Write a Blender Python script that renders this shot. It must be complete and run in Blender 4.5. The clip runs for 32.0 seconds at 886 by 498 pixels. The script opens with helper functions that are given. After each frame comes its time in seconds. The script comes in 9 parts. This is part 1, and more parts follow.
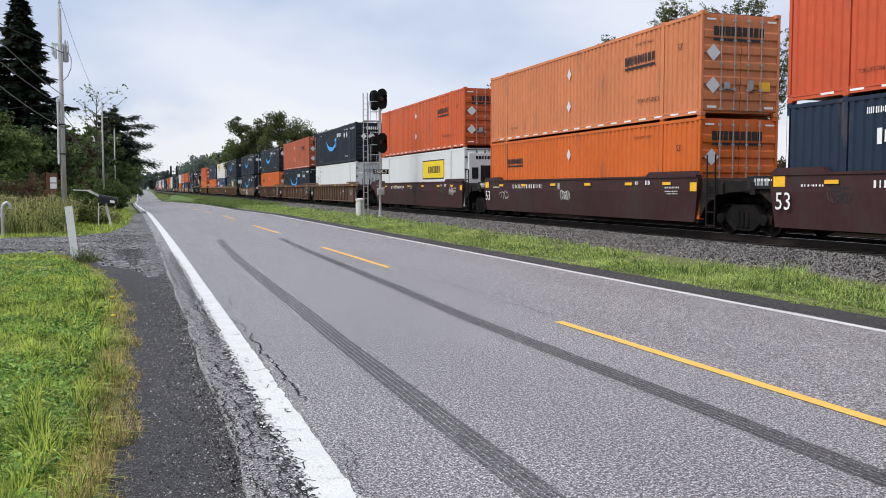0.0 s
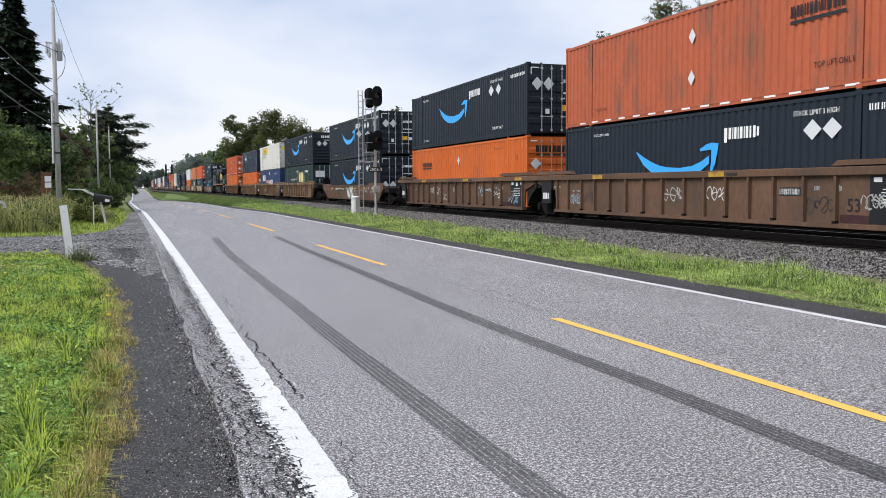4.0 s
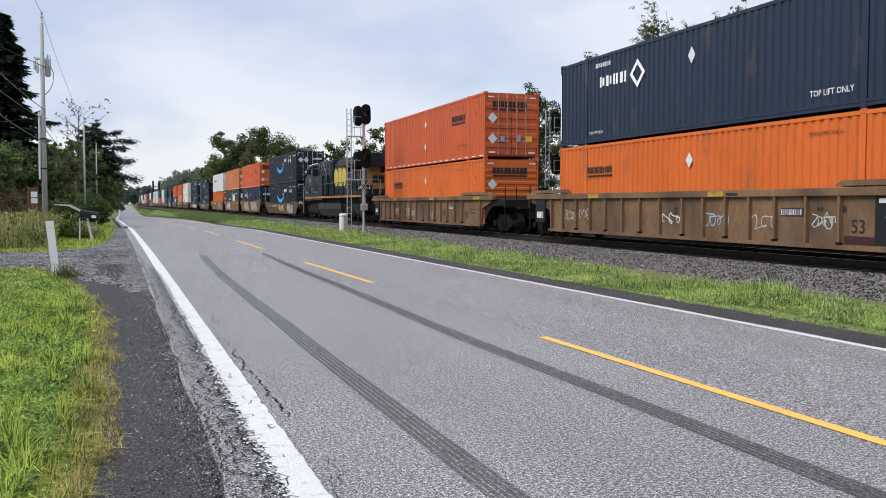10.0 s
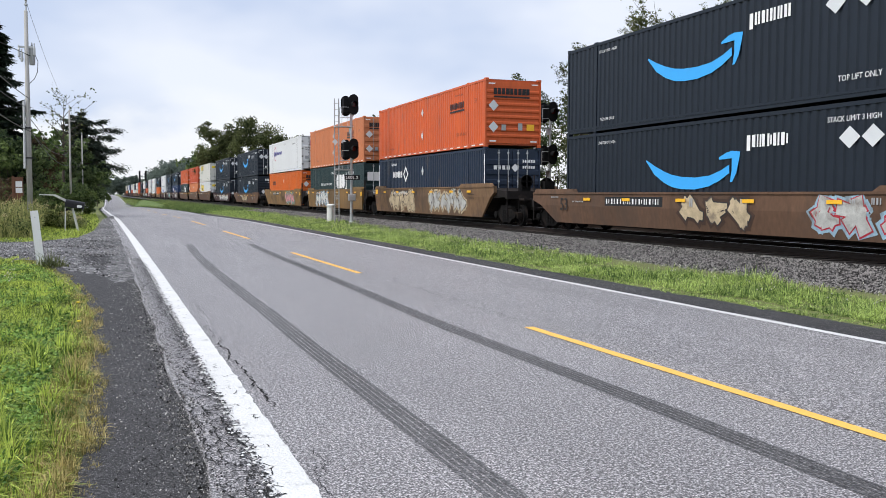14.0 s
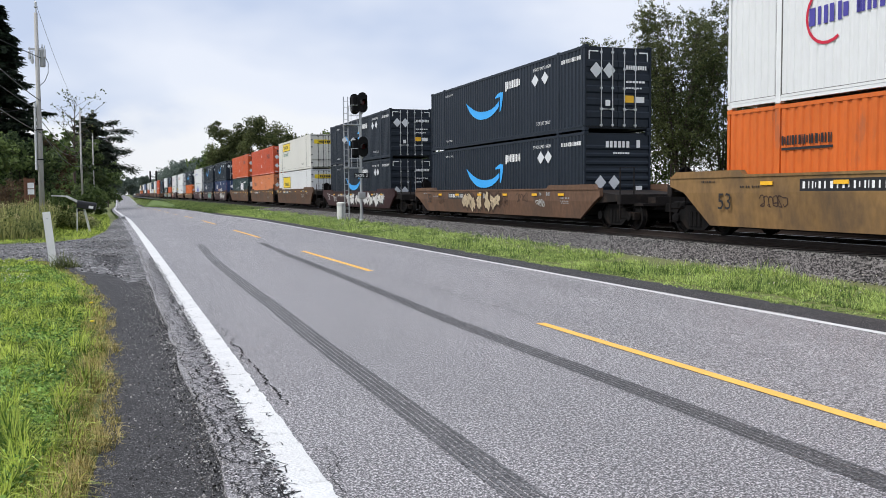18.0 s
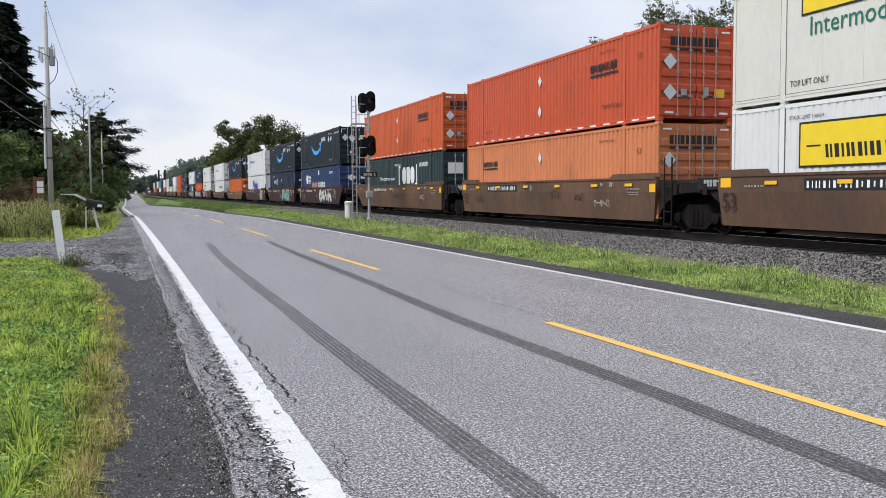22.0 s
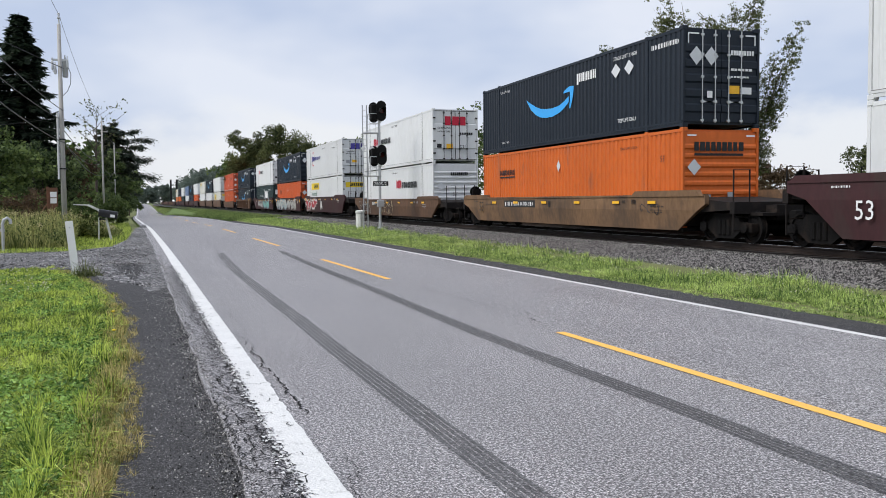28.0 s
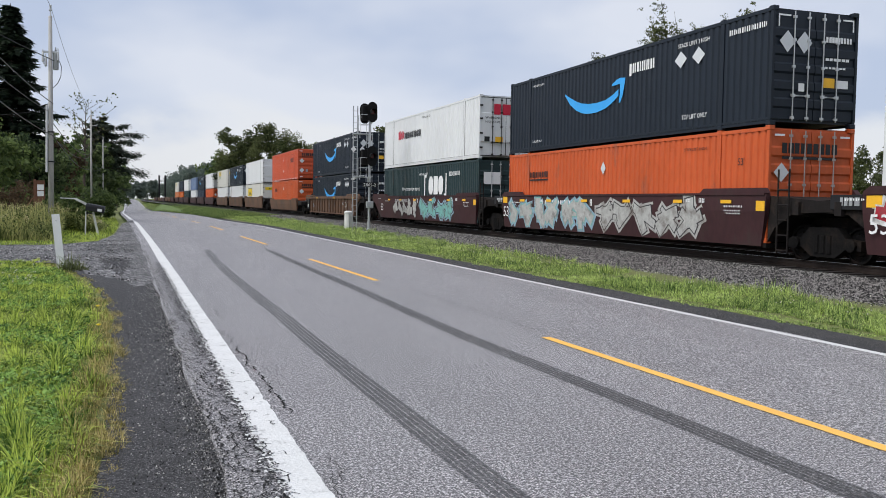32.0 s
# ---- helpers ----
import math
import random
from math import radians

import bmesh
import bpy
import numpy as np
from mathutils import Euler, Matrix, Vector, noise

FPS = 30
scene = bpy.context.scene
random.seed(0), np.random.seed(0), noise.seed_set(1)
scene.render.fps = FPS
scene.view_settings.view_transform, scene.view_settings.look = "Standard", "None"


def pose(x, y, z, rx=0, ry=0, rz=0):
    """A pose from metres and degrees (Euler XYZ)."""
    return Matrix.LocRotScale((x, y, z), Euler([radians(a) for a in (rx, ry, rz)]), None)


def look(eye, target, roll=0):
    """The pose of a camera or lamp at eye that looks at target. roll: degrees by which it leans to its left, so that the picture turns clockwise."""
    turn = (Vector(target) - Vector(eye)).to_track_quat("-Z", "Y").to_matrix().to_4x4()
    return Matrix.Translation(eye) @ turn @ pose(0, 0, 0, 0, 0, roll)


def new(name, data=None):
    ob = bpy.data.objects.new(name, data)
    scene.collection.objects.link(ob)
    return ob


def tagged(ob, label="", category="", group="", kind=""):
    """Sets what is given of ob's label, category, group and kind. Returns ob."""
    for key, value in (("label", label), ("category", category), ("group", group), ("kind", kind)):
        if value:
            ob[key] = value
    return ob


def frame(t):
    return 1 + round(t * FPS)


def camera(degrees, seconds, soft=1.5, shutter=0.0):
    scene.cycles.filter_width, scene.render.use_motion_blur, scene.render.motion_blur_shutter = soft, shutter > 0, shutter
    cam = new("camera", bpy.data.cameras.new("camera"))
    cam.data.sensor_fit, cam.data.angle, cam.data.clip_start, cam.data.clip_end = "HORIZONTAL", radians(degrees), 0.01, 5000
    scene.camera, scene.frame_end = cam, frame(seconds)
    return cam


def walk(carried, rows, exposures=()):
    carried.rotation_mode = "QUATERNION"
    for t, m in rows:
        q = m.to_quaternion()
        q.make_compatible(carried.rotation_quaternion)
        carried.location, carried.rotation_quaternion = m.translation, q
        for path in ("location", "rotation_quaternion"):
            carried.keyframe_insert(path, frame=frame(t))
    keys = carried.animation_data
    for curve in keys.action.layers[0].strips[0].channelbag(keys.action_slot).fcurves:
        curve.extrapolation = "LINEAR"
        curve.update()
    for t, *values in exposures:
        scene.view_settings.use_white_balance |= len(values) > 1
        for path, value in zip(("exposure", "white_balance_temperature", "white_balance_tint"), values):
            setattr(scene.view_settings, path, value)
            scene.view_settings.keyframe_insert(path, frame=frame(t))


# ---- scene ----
cam = camera(52.66, 32.0, 0.9)


def aim(t, yaw, down, lean, x, y, z):
    """A row of the path: the eye near the origin, 1.5 m above the road; degrees to the right of the road and below level."""
    a, b = radians(yaw), radians(down)
    eye = Vector((x, y, 1.5 + z))
    return t, look(eye, eye + Vector((math.sin(a) * math.cos(b), math.cos(a) * math.cos(b), -math.sin(b))) * 20, lean)


walk(cam, [
    aim(0, 18.809, 3.858, -0.051, 0.000, 0.000, 0.000),
    aim(0.5, 18.898, 3.784, 0.061, -0.004, -0.000, 0.001),
    aim(1, 19.018, 3.754, 0.090, -0.007, 0.000, -0.001),
    aim(1.5, 19.129, 3.782, 0.058, -0.008, 0.001, -0.001),
    aim(2, 19.195, 3.861, -0.030, -0.008, -0.002, -0.001),
    aim(2.5, 19.182, 3.961, -0.169, -0.006, -0.000, 0.000),
    aim(3, 19.129, 4.023, -0.285, -0.001, -0.003, 0.001),
    aim(3.5, 19.077, 4.035, -0.330, 0.001, -0.002, -0.000),
    aim(5.5, 19.141, 3.871, -0.241, 0.003, 0.001, -0.001),
    aim(6, 19.248, 3.729, -0.262, 0.005, -0.003, -0.002),
    aim(6.5, 19.386, 3.551, -0.310, 0.010, -0.005, -0.002),
    aim(7, 19.545, 3.362, -0.377, 0.011, -0.003, -0.003),
    aim(7.5, 19.674, 3.188, -0.410, 0.010, 0.001, -0.006),
    aim(8, 19.732, 3.058, -0.375, 0.009, 0.003, -0.006),
    aim(8.5, 19.746, 2.972, -0.279, 0.005, 0.001, -0.004),
    aim(9, 19.752, 2.910, -0.148, -0.002, 0.000, -0.004),
    aim(9.5, 19.796, 2.862, -0.012, -0.008, 0.000, -0.004),
    aim(10, 19.873, 2.866, 0.057, -0.008, -0.003, -0.003),
    aim(10.5, 19.955, 2.898, 0.072, -0.007, -0.005, -0.004),
    aim(11, 20.025, 2.956, 0.104, -0.004, -0.001, -0.004),
    aim(11.5, 20.073, 3.056, 0.046, -0.001, -0.002, -0.003),
    aim(12, 20.131, 3.164, -0.012, 0.002, -0.003, -0.003),
    aim(12.5, 20.222, 3.270, -0.019, 0.006, -0.002, -0.008),
    aim(13, 20.338, 3.377, 0.011, 0.008, -0.001, -0.009),
    aim(13.5, 20.495, 3.448, 0.079, 0.008, 0.000, -0.008),
    aim(14, 20.644, 3.455, 0.182, 0.009, -0.001, -0.009),
    aim(14.5, 20.749, 3.418, 0.316, 0.014, 0.002, -0.008),
    aim(16.5, 20.226, 3.467, 0.059, -0.005, -0.012, -0.010),
    aim(17, 20.098, 3.545, -0.172, 0.001, -0.003, -0.012),
    aim(17.5, 20.014, 3.617, -0.344, 0.002, -0.000, -0.010),
    aim(18, 19.984, 3.643, -0.432, 0.004, -0.001, -0.010),
    aim(18.5, 19.979, 3.655, -0.477, 0.009, -0.006, -0.012),
    aim(19, 19.971, 3.657, -0.468, 0.012, -0.004, -0.014),
    aim(19.5, 19.944, 3.659, -0.436, 0.014, -0.003, -0.015),
    aim(20, 19.903, 3.677, -0.380, 0.010, -0.005, -0.016),
    aim(20.5, 19.826, 3.704, -0.357, 0.007, -0.006, -0.016),
    aim(21, 19.723, 3.716, -0.334, 0.007, -0.003, -0.015),
    aim(21.5, 19.609, 3.710, -0.329, 0.003, -0.004, -0.015),
    aim(22, 19.496, 3.692, -0.342, 0.002, -0.003, -0.015),
    aim(22.5, 19.407, 3.658, -0.385, 0.003, -0.001, -0.015),
    aim(23, 19.373, 3.596, -0.443, 0.008, -0.004, -0.014),
    aim(23.5, 19.397, 3.494, -0.481, 0.008, -0.006, -0.012),
    aim(24, 19.460, 3.364, -0.522, 0.005, -0.007, -0.013),
    aim(24.5, 19.543, 3.281, -0.643, 0.000, -0.008, -0.012),
    aim(25, 19.612, 3.255, -0.881, -0.006, -0.008, -0.009),
    aim(25.5, 19.615, 3.280, -1.215, -0.008, -0.004, -0.001),
    aim(27.5, 18.740, 3.235, -0.899, 0.002, 0.004, -0.001),
    aim(28, 18.797, 3.143, -0.574, -0.003, 0.000, 0.004),
    aim(28.5, 18.934, 2.989, -0.320, -0.004, -0.001, 0.003),
    aim(29, 19.092, 2.871, -0.205, 0.001, -0.002, 0.001),
    aim(29.5, 19.219, 2.825, -0.093, 0.004, -0.000, 0.001),
    aim(30, 19.303, 2.860, 0.038, 0.005, -0.000, 0.001),
    aim(30.5, 19.383, 2.920, 0.212, 0.005, -0.002, 0.001),
    aim(31, 19.471, 2.951, 0.429, 0.002, -0.002, -0.002),
    aim(31.5, 19.539, 2.946, 0.684, -0.002, -0.001, -0.003),
    aim(32, 19.574, 2.951, 0.887, -0.007, -0.002, -0.001),
], exposures=[(0, 0.07), (3, 0.12), (6, 0.24), (9, 0.06), (13, 0.20), (17, 0.10), (20, 0.16), (23, 0.05), (25, 0.12), (28, 0.02), (30, -0.04), (32, -0.08)])

# ---- light ----
SUN_AZIMUTH, SUN_HEIGHT = -96.0, 49.0


def build_world():
    w = bpy.data.worlds.new("overcast_sky")
    scene.world = w
    w.use_nodes = True
    nt = w.node_tree
    nt.nodes.clear()
    out = nt.nodes.new("ShaderNodeOutputWorld")
    bg = nt.nodes.new("ShaderNodeBackground")
    sky = nt.nodes.new("ShaderNodeTexSky")
    sky.sky_type, sky.sun_disc = "NISHITA", False
    sky.sun_elevation, sky.sun_rotation = radians(SUN_HEIGHT), radians(SUN_AZIMUTH)
    tint = nt.nodes.new("ShaderNodeVectorMath")
    tint.operation = "SCALE"
    tint.inputs["Scale"].default_value = 0.10
    nt.links.new(sky.outputs[0], tint.inputs[0])
    co = nt.nodes.new("ShaderNodeTexCoord")
    sep = nt.nodes.new("ShaderNodeSeparateXYZ")
    nt.links.new(co.outputs["Generated"], sep.inputs[0])
    def cloud(sc, det, squash, shift):
        mp = nt.nodes.new("ShaderNodeMapping")
        mp.inputs["Scale"].default_value = (1, 1, squash)
        mp.inputs["Location"].default_value = shift
        nt.links.new(co.outputs["Generated"], mp.inputs[0])
        n = nt.nodes.new("ShaderNodeTexNoise")
        n.inputs["Scale"].default_value, n.inputs["Detail"].default_value, n.inputs["Roughness"].default_value = sc, det, 0.5
        nt.links.new(mp.outputs[0], n.inputs["Vector"])
        return n.outputs[0]
    # the soft grey-blue deck overhead
    ramp = nt.nodes.new("ShaderNodeValToRGB")
    e = ramp.color_ramp.elements
    e[0].position, e[0].color = 0.40, (0.56, 0.645, 0.835, 1)
    e[1].position, e[1].color = 0.60, (0.82, 0.86, 0.965, 1)
    nt.links.new(cloud(2.6, 4.0, 2.2, (0.35, 0.1, 0.0)), ramp.inputs[0])
    # a white cloud bank low down, with a billowing upper edge
    edge = nt.nodes.new("ShaderNodeMath")
    edge.operation = "MULTIPLY_ADD"
    edge.inputs[1].default_value = 0.16
    nt.links.new(cloud(4.2, 7.0, 1.8, (0.0, 0.6, 0.2)), edge.inputs[0])
    nt.links.new(sep.outputs["Z"], edge.inputs[2])
    hr = nt.nodes.new("ShaderNodeMapRange")
    hr.interpolation_type = "SMOOTHSTEP"
    hr.inputs["From Min"].default_value, hr.inputs["From Max"].default_value = 0.150, 0.178
    hr.inputs["To Min"].default_value, hr.inputs["To Max"].default_value = 0.86, 0.0
    nt.links.new(edge.outputs[0], hr.inputs["Value"])
    mix = nt.nodes.new("ShaderNodeMixRGB")
    mix.inputs[2].default_value = (0.90, 0.915, 0.955, 1)
    nt.links.new(hr.outputs[0], mix.inputs[0])
    nt.links.new(ramp.outputs[0], mix.inputs[1])
    m2 = nt.nodes.new("ShaderNodeMixRGB")
    m2.inputs[0].default_value = 0.12
    nt.links.new(mix.outputs[0], m2.inputs[1])
    nt.links.new(tint.outputs[0], m2.inputs[2])
    nt.links.new(m2.outputs[0], bg.inputs[0])
    bg.inputs[1].default_value = 1.0
    nt.links.new(bg.outputs[0], out.inputs[0])


build_world()
sun_data = bpy.data.lights.new("sun", "SUN")
sun_data.energy, sun_data.angle, sun_data.color = 2.8, radians(35), (1.0, 0.975, 0.94)
sun = new("sun", sun_data)
sun.rotation_euler = (radians(90 - SUN_HEIGHT), 0, radians(-SUN_AZIMUTH + 180))

# ---- materials ----
MATS = {}


def mat(name, color, rough=0.6, metal=0.0, vary=0.15, scale=3.0, fine=60.0, bump=0.0, dirt=None, dirt_at=0.62, dirt_scale=1.5,
        per_piece=0.0, stretch=(1, 1, 1), glow=0.0, gloss=0.3):
    """A procedural surface: base colour, broad variation, fine grain, patches of dirt, bump."""
    if name in MATS:
        return MATS[name]
    m = bpy.data.materials.new(name)
    m.use_nodes = True
    nt = m.node_tree
    b = nt.nodes["Principled BSDF"]
    b.inputs["Metallic"].default_value = metal
    b.inputs["Specular IOR Level"].default_value = gloss
    co = nt.nodes.new("ShaderNodeTexCoord")
    mp = nt.nodes.new("ShaderNodeMapping")
    mp.inputs["Scale"].default_value = stretch
    nt.links.new(co.outputs["Object"], mp.inputs[0])

    def noise_node(s, d=4.0):
        n = nt.nodes.new("ShaderNodeTexNoise")
        n.inputs["Scale"].default_value, n.inputs["Detail"].default_value = s, d
        nt.links.new(mp.outputs[0], n.inputs["Vector"])
        return n

    broad, grain = noise_node(scale), noise_node(fine, 3.0)
    add = nt.nodes.new("ShaderNodeMath")
    add.operation = "ADD"
    nt.links.new(broad.outputs[0], add.inputs[0])
    nt.links.new(grain.outputs[0], add.inputs[1])
    rng = nt.nodes.new("ShaderNodeMapRange")
    rng.inputs["From Min"].default_value, rng.inputs["From Max"].default_value = 0.6, 1.4
    rng.inputs["To Min"].default_value, rng.inputs["To Max"].default_value = 1 - vary, 1 + vary
    nt.links.new(add.outputs[0], rng.inputs["Value"])
    val = rng.outputs[0]
    if per_piece:
        info = nt.nodes.new("ShaderNodeObjectInfo")
        r2 = nt.nodes.new("ShaderNodeMapRange")
        r2.inputs["To Min"].default_value, r2.inputs["To Max"].default_value = 1 - per_piece, 1 + per_piece
        nt.links.new(info.outputs["Random"], r2.inputs["Value"])
        mul = nt.nodes.new("ShaderNodeMath")
        mul.operation = "MULTIPLY"
        nt.links.new(val, mul.inputs[0])
        nt.links.new(r2.outputs[0], mul.inputs[1])
        val = mul.outputs[0]
    sc = nt.nodes.new("ShaderNodeVectorMath")
    sc.operation = "SCALE"
    sc.inputs[0].default_value = color[:3]
    nt.links.new(val, sc.inputs["Scale"])
    col = sc.outputs[0]
    if dirt:
        dn = noise_node(dirt_scale, 8.0)
        dn.inputs["Roughness"].default_value = 0.65
        dr = nt.nodes.new("ShaderNodeMapRange")
        dr.inputs["From Min"].default_value, dr.inputs["From Max"].default_value = dirt_at - 0.1, dirt_at + 0.1
        dr.inputs["To Max"].default_value = 0.85
        nt.links.new(dn.outputs[0], dr.inputs["Value"])
        mx = nt.nodes.new("ShaderNodeMixRGB")
        mx.inputs[2].default_value = (*dirt, 1)
        nt.links.new(dr.outputs[0], mx.inputs[0])
        nt.links.new(col, mx.inputs[1])
        col = mx.outputs[0]
    nt.links.new(col, b.inputs["Base Color"])
    rr = nt.nodes.new("ShaderNodeMapRange")
    rr.inputs["To Min"].default_value, rr.inputs["To Max"].default_value = max(0.03, rough - 0.12), min(1, rough + 0.12)
    nt.links.new(broad.outputs[0], rr.inputs["Value"])
    nt.links.new(rr.outputs[0], b.inputs["Roughness"])
    if bump:
        bp = nt.nodes.new("ShaderNodeBump")
        bp.inputs["Strength"].default_value, bp.inputs["Distance"].default_value = min(1, bump), 0.02
        nt.links.new(grain.outputs[0], bp.inputs["Height"])
        nt.links.new(bp.outputs[0], b.inputs["Normal"])
    if glow:
        nt.links.new(col, b.inputs["Emission Color"])
        b.inputs["Emission Strength"].default_value = glow
    MATS[name] = m
    return m


def leafy(name, dark, light, rough=0.6, patch=0.35, thin=0.4, island=0.55):
    """Leaves or blades: each island its own shade, with broad patches."""
    if name in MATS:
        return MATS[name]
    m = bpy.data.materials.new(name)
    m.use_nodes = True
    nt = m.node_tree
    b = nt.nodes["Principled BSDF"]
    g = nt.nodes.new("ShaderNodeNewGeometry")
    co = nt.nodes.new("ShaderNodeTexCoord")
    n = nt.nodes.new("ShaderNodeTexNoise")
    n.inputs["Scale"].default_value = patch
    nt.links.new(co.outputs["Object"], n.inputs["Vector"])
    a = nt.nodes.new("ShaderNodeMath")
    a.operation = "MULTIPLY_ADD"
    a.inputs[1].default_value, a.inputs[2].default_value = island, -island / 2
    nt.links.new(g.outputs["Random Per Island"], a.inputs[0])
    ad = nt.nodes.new("ShaderNodeMath")
    ad.operation = "ADD"
    nt.links.new(a.outputs[0], ad.inputs[0])
    nt.links.new(n.outputs[0], ad.inputs[1])
    r = nt.nodes.new("ShaderNodeValToRGB")
    e = r.color_ramp.elements
    e[0].position, e[0].color = 0.25, (*dark, 1)
    e[1].position, e[1].color = 0.8, (*light, 1)
    nt.links.new(ad.outputs[0], r.inputs[0])
    nt.links.new(r.outputs[0], b.inputs["Base Color"])
    b.inputs["Roughness"].default_value = rough
    b.inputs["Specular IOR Level"].default_value = 0.25
    if thin:
        tl = nt.nodes.new("ShaderNodeBsdfTranslucent")
        nt.links.new(r.outputs[0], tl.inputs["Color"])
        mx = nt.nodes.new("ShaderNodeMixShader")
        mx.inputs[0].default_value = thin
        nt.links.new(b.outputs[0], mx.inputs[1])
        nt.links.new(tl.outputs[0], mx.inputs[2])
        nt.links.new(mx.outputs[0], nt.nodes["Material Output"].inputs["Surface"])
    MATS[name] = m
    return m


def aggregate(name, dark, mid, light, scale=95.0, band=0.0, wear=0.12, bump=0.7, lo=0.40, hi=0.60, rough=0.85, gloss=0.3):
    """Stony asphalt or gravel: dark binder, grey grains and pale chips, with broad worn patches."""
    m = bpy.data.materials.new(name)
    m.use_nodes = True
    nt = m.node_tree
    b = nt.nodes["Principled BSDF"]
    b.inputs["Roughness"].default_value = rough
    b.inputs["Specular IOR Level"].default_value = gloss
    co = nt.nodes.new("ShaderNodeTexCoord")

    def tex(sc, det, stretch=None):
        n = nt.nodes.new("ShaderNodeTexNoise")
        n.inputs["Scale"].default_value, n.inputs["Detail"].default_value = sc, det
        src = co.outputs["Object"]
        if stretch:
            mp = nt.nodes.new("ShaderNodeMapping")
            mp.inputs["Scale"].default_value = stretch
            nt.links.new(src, mp.inputs[0])
            src = mp.outputs[0]
        nt.links.new(src, n.inputs["Vector"])
        return n
    fine = tex(scale, 2.0)
    chips = tex(scale * 0.42, 2.0)
    grain = nt.nodes.new("ShaderNodeMix")
    grain.inputs[0].default_value = 0.36
    nt.links.new(fine.outputs[0], grain.inputs[2])
    nt.links.new(chips.outputs[0], grain.inputs[3])
    ramp = nt.nodes.new("ShaderNodeValToRGB")
    e = ramp.color_ramp.elements
    e[0].position, e[0].color = lo, (*dark, 1)
    e[1].position, e[1].color = hi, (*light, 1)
    k = e.new((lo + hi) / 2)
    k.color = (*mid, 1)
    nt.links.new(grain.outputs[0], ramp.inputs[0])
    broad = tex(0.55, 6.0, (1.0, 0.35, 1.0))
    small = tex(6.0, 4.0)
    add = nt.nodes.new("ShaderNodeMath")
    add.operation = "ADD"
    nt.links.new(broad.outputs[0], add.inputs[0])
    nt.links.new(small.outputs[0], add.inputs[1])
    last = add.outputs[0]
    if band:
        lane = tex(0.9, 2.0, (1.0, 0.008, 1.0))
        ad2 = nt.nodes.new("ShaderNodeMath")
        ad2.operation = "MULTIPLY_ADD"
        ad2.inputs[1].default_value = band
        nt.links.new(lane.outputs[0], ad2.inputs[0])
        nt.links.new(last, ad2.inputs[2])
        last = ad2.outputs[0]
    rg = nt.nodes.new("ShaderNodeMapRange")
    rg.inputs["From Min"].default_value, rg.inputs["From Max"].default_value = 0.65 + band * 0.5, 1.35 + band * 0.5
    rg.inputs["To Min"].default_value, rg.inputs["To Max"].default_value = 1 - wear, 1 + wear
    nt.links.new(last, rg.inputs["Value"])
    sc = nt.nodes.new("ShaderNodeVectorMath")
    sc.operation = "SCALE"
    nt.links.new(ramp.outputs[0], sc.inputs[0])
    nt.links.new(rg.outputs[0], sc.inputs["Scale"])
    nt.links.new(sc.outputs[0], b.inputs["Base Color"])
    bp = nt.nodes.new("ShaderNodeBump")
    bp.inputs["Strength"].default_value, bp.inputs["Distance"].default_value = bump, 0.006
    nt.links.new(grain.outputs[0], bp.inputs["Height"])
    nt.links.new(bp.outputs[0], b.inputs["Normal"])
    MATS[name] = m
    return m


ASPHALT = aggregate("worn_asphalt", (0.014, 0.0135, 0.014), (0.152, 0.146, 0.150), (0.72, 0.69, 0.70), 96.0, 0.5, 0.14, 0.7, 0.39, 0.615, 0.6, 0.5)
FRESH_ASPHALT = aggregate("dark_asphalt", (0.012, 0.012, 0.013), (0.054, 0.052, 0.054), (0.30, 0.295, 0.295), 120.0, 0.0, 0.35, 0.8, 0.41, 0.70)
GRAVEL = aggregate("crushed_gravel", (0.008, 0.008, 0.008), (0.045, 0.042, 0.042), (0.26, 0.245, 0.24), 34.0, 0.0, 0.35, 1.0, 0.38, 0.66)
DRIVE_GRAVEL = aggregate("driveway_gravel", (0.018, 0.018, 0.019), (0.095, 0.093, 0.096), (0.52, 0.51, 0.51), 22.0, 0.0, 0.75, 1.0, 0.38, 0.66)
TYRE_MARK = aggregate("tyre_rubber_on_asphalt", (0.016, 0.016, 0.017), (0.066, 0.064, 0.066), (0.24, 0.235, 0.24), 100.0, 0.0, 0.3, 0.7, 0.375, 0.63, 0.6, 0.5)
PAINT_WHITE = mat("road_paint_white", (0.68, 0.68, 0.67), 0.7, vary=0.12, scale=2, fine=50, bump=0.5, dirt=(0.2, 0.2, 0.2), dirt_at=0.68, dirt_scale=7)
PAINT_YELLOW = mat("road_paint_yellow", (0.90, 0.50, 0.11), 0.7, vary=0.1, scale=2, fine=50, bump=0.5, dirt=(0.2, 0.18, 0.14), dirt_at=0.70, dirt_scale=8)
SOIL = mat("verge_soil", (0.15, 0.17, 0.06), 0.95, vary=0.4, scale=0.4, fine=20, bump=0.6)
FIELD = mat("field_grass", (0.10, 0.15, 0.04), 0.95, vary=0.4, scale=0.1, fine=3, bump=0.6)
STEEL_RAIL = mat("rail_steel", (0.032, 0.023, 0.019), 0.6, 0.3, vary=0.25, scale=2)
RAIL_TOP = mat("polished_rail", (0.5, 0.5, 0.5), 0.3, 1.0, vary=0.1)
TIE = mat("creosoted_wood", (0.028, 0.024, 0.022), 0.9, vary=0.35, scale=2, fine=25, bump=0.5)
GALV = mat("galvanised_steel", (0.5, 0.51, 0.52), 0.45, 0.7, vary=0.15, scale=3, fine=40)
BLACK = mat("black_paint", (0.012, 0.012, 0.014), 0.5, vary=0.3, scale=2)
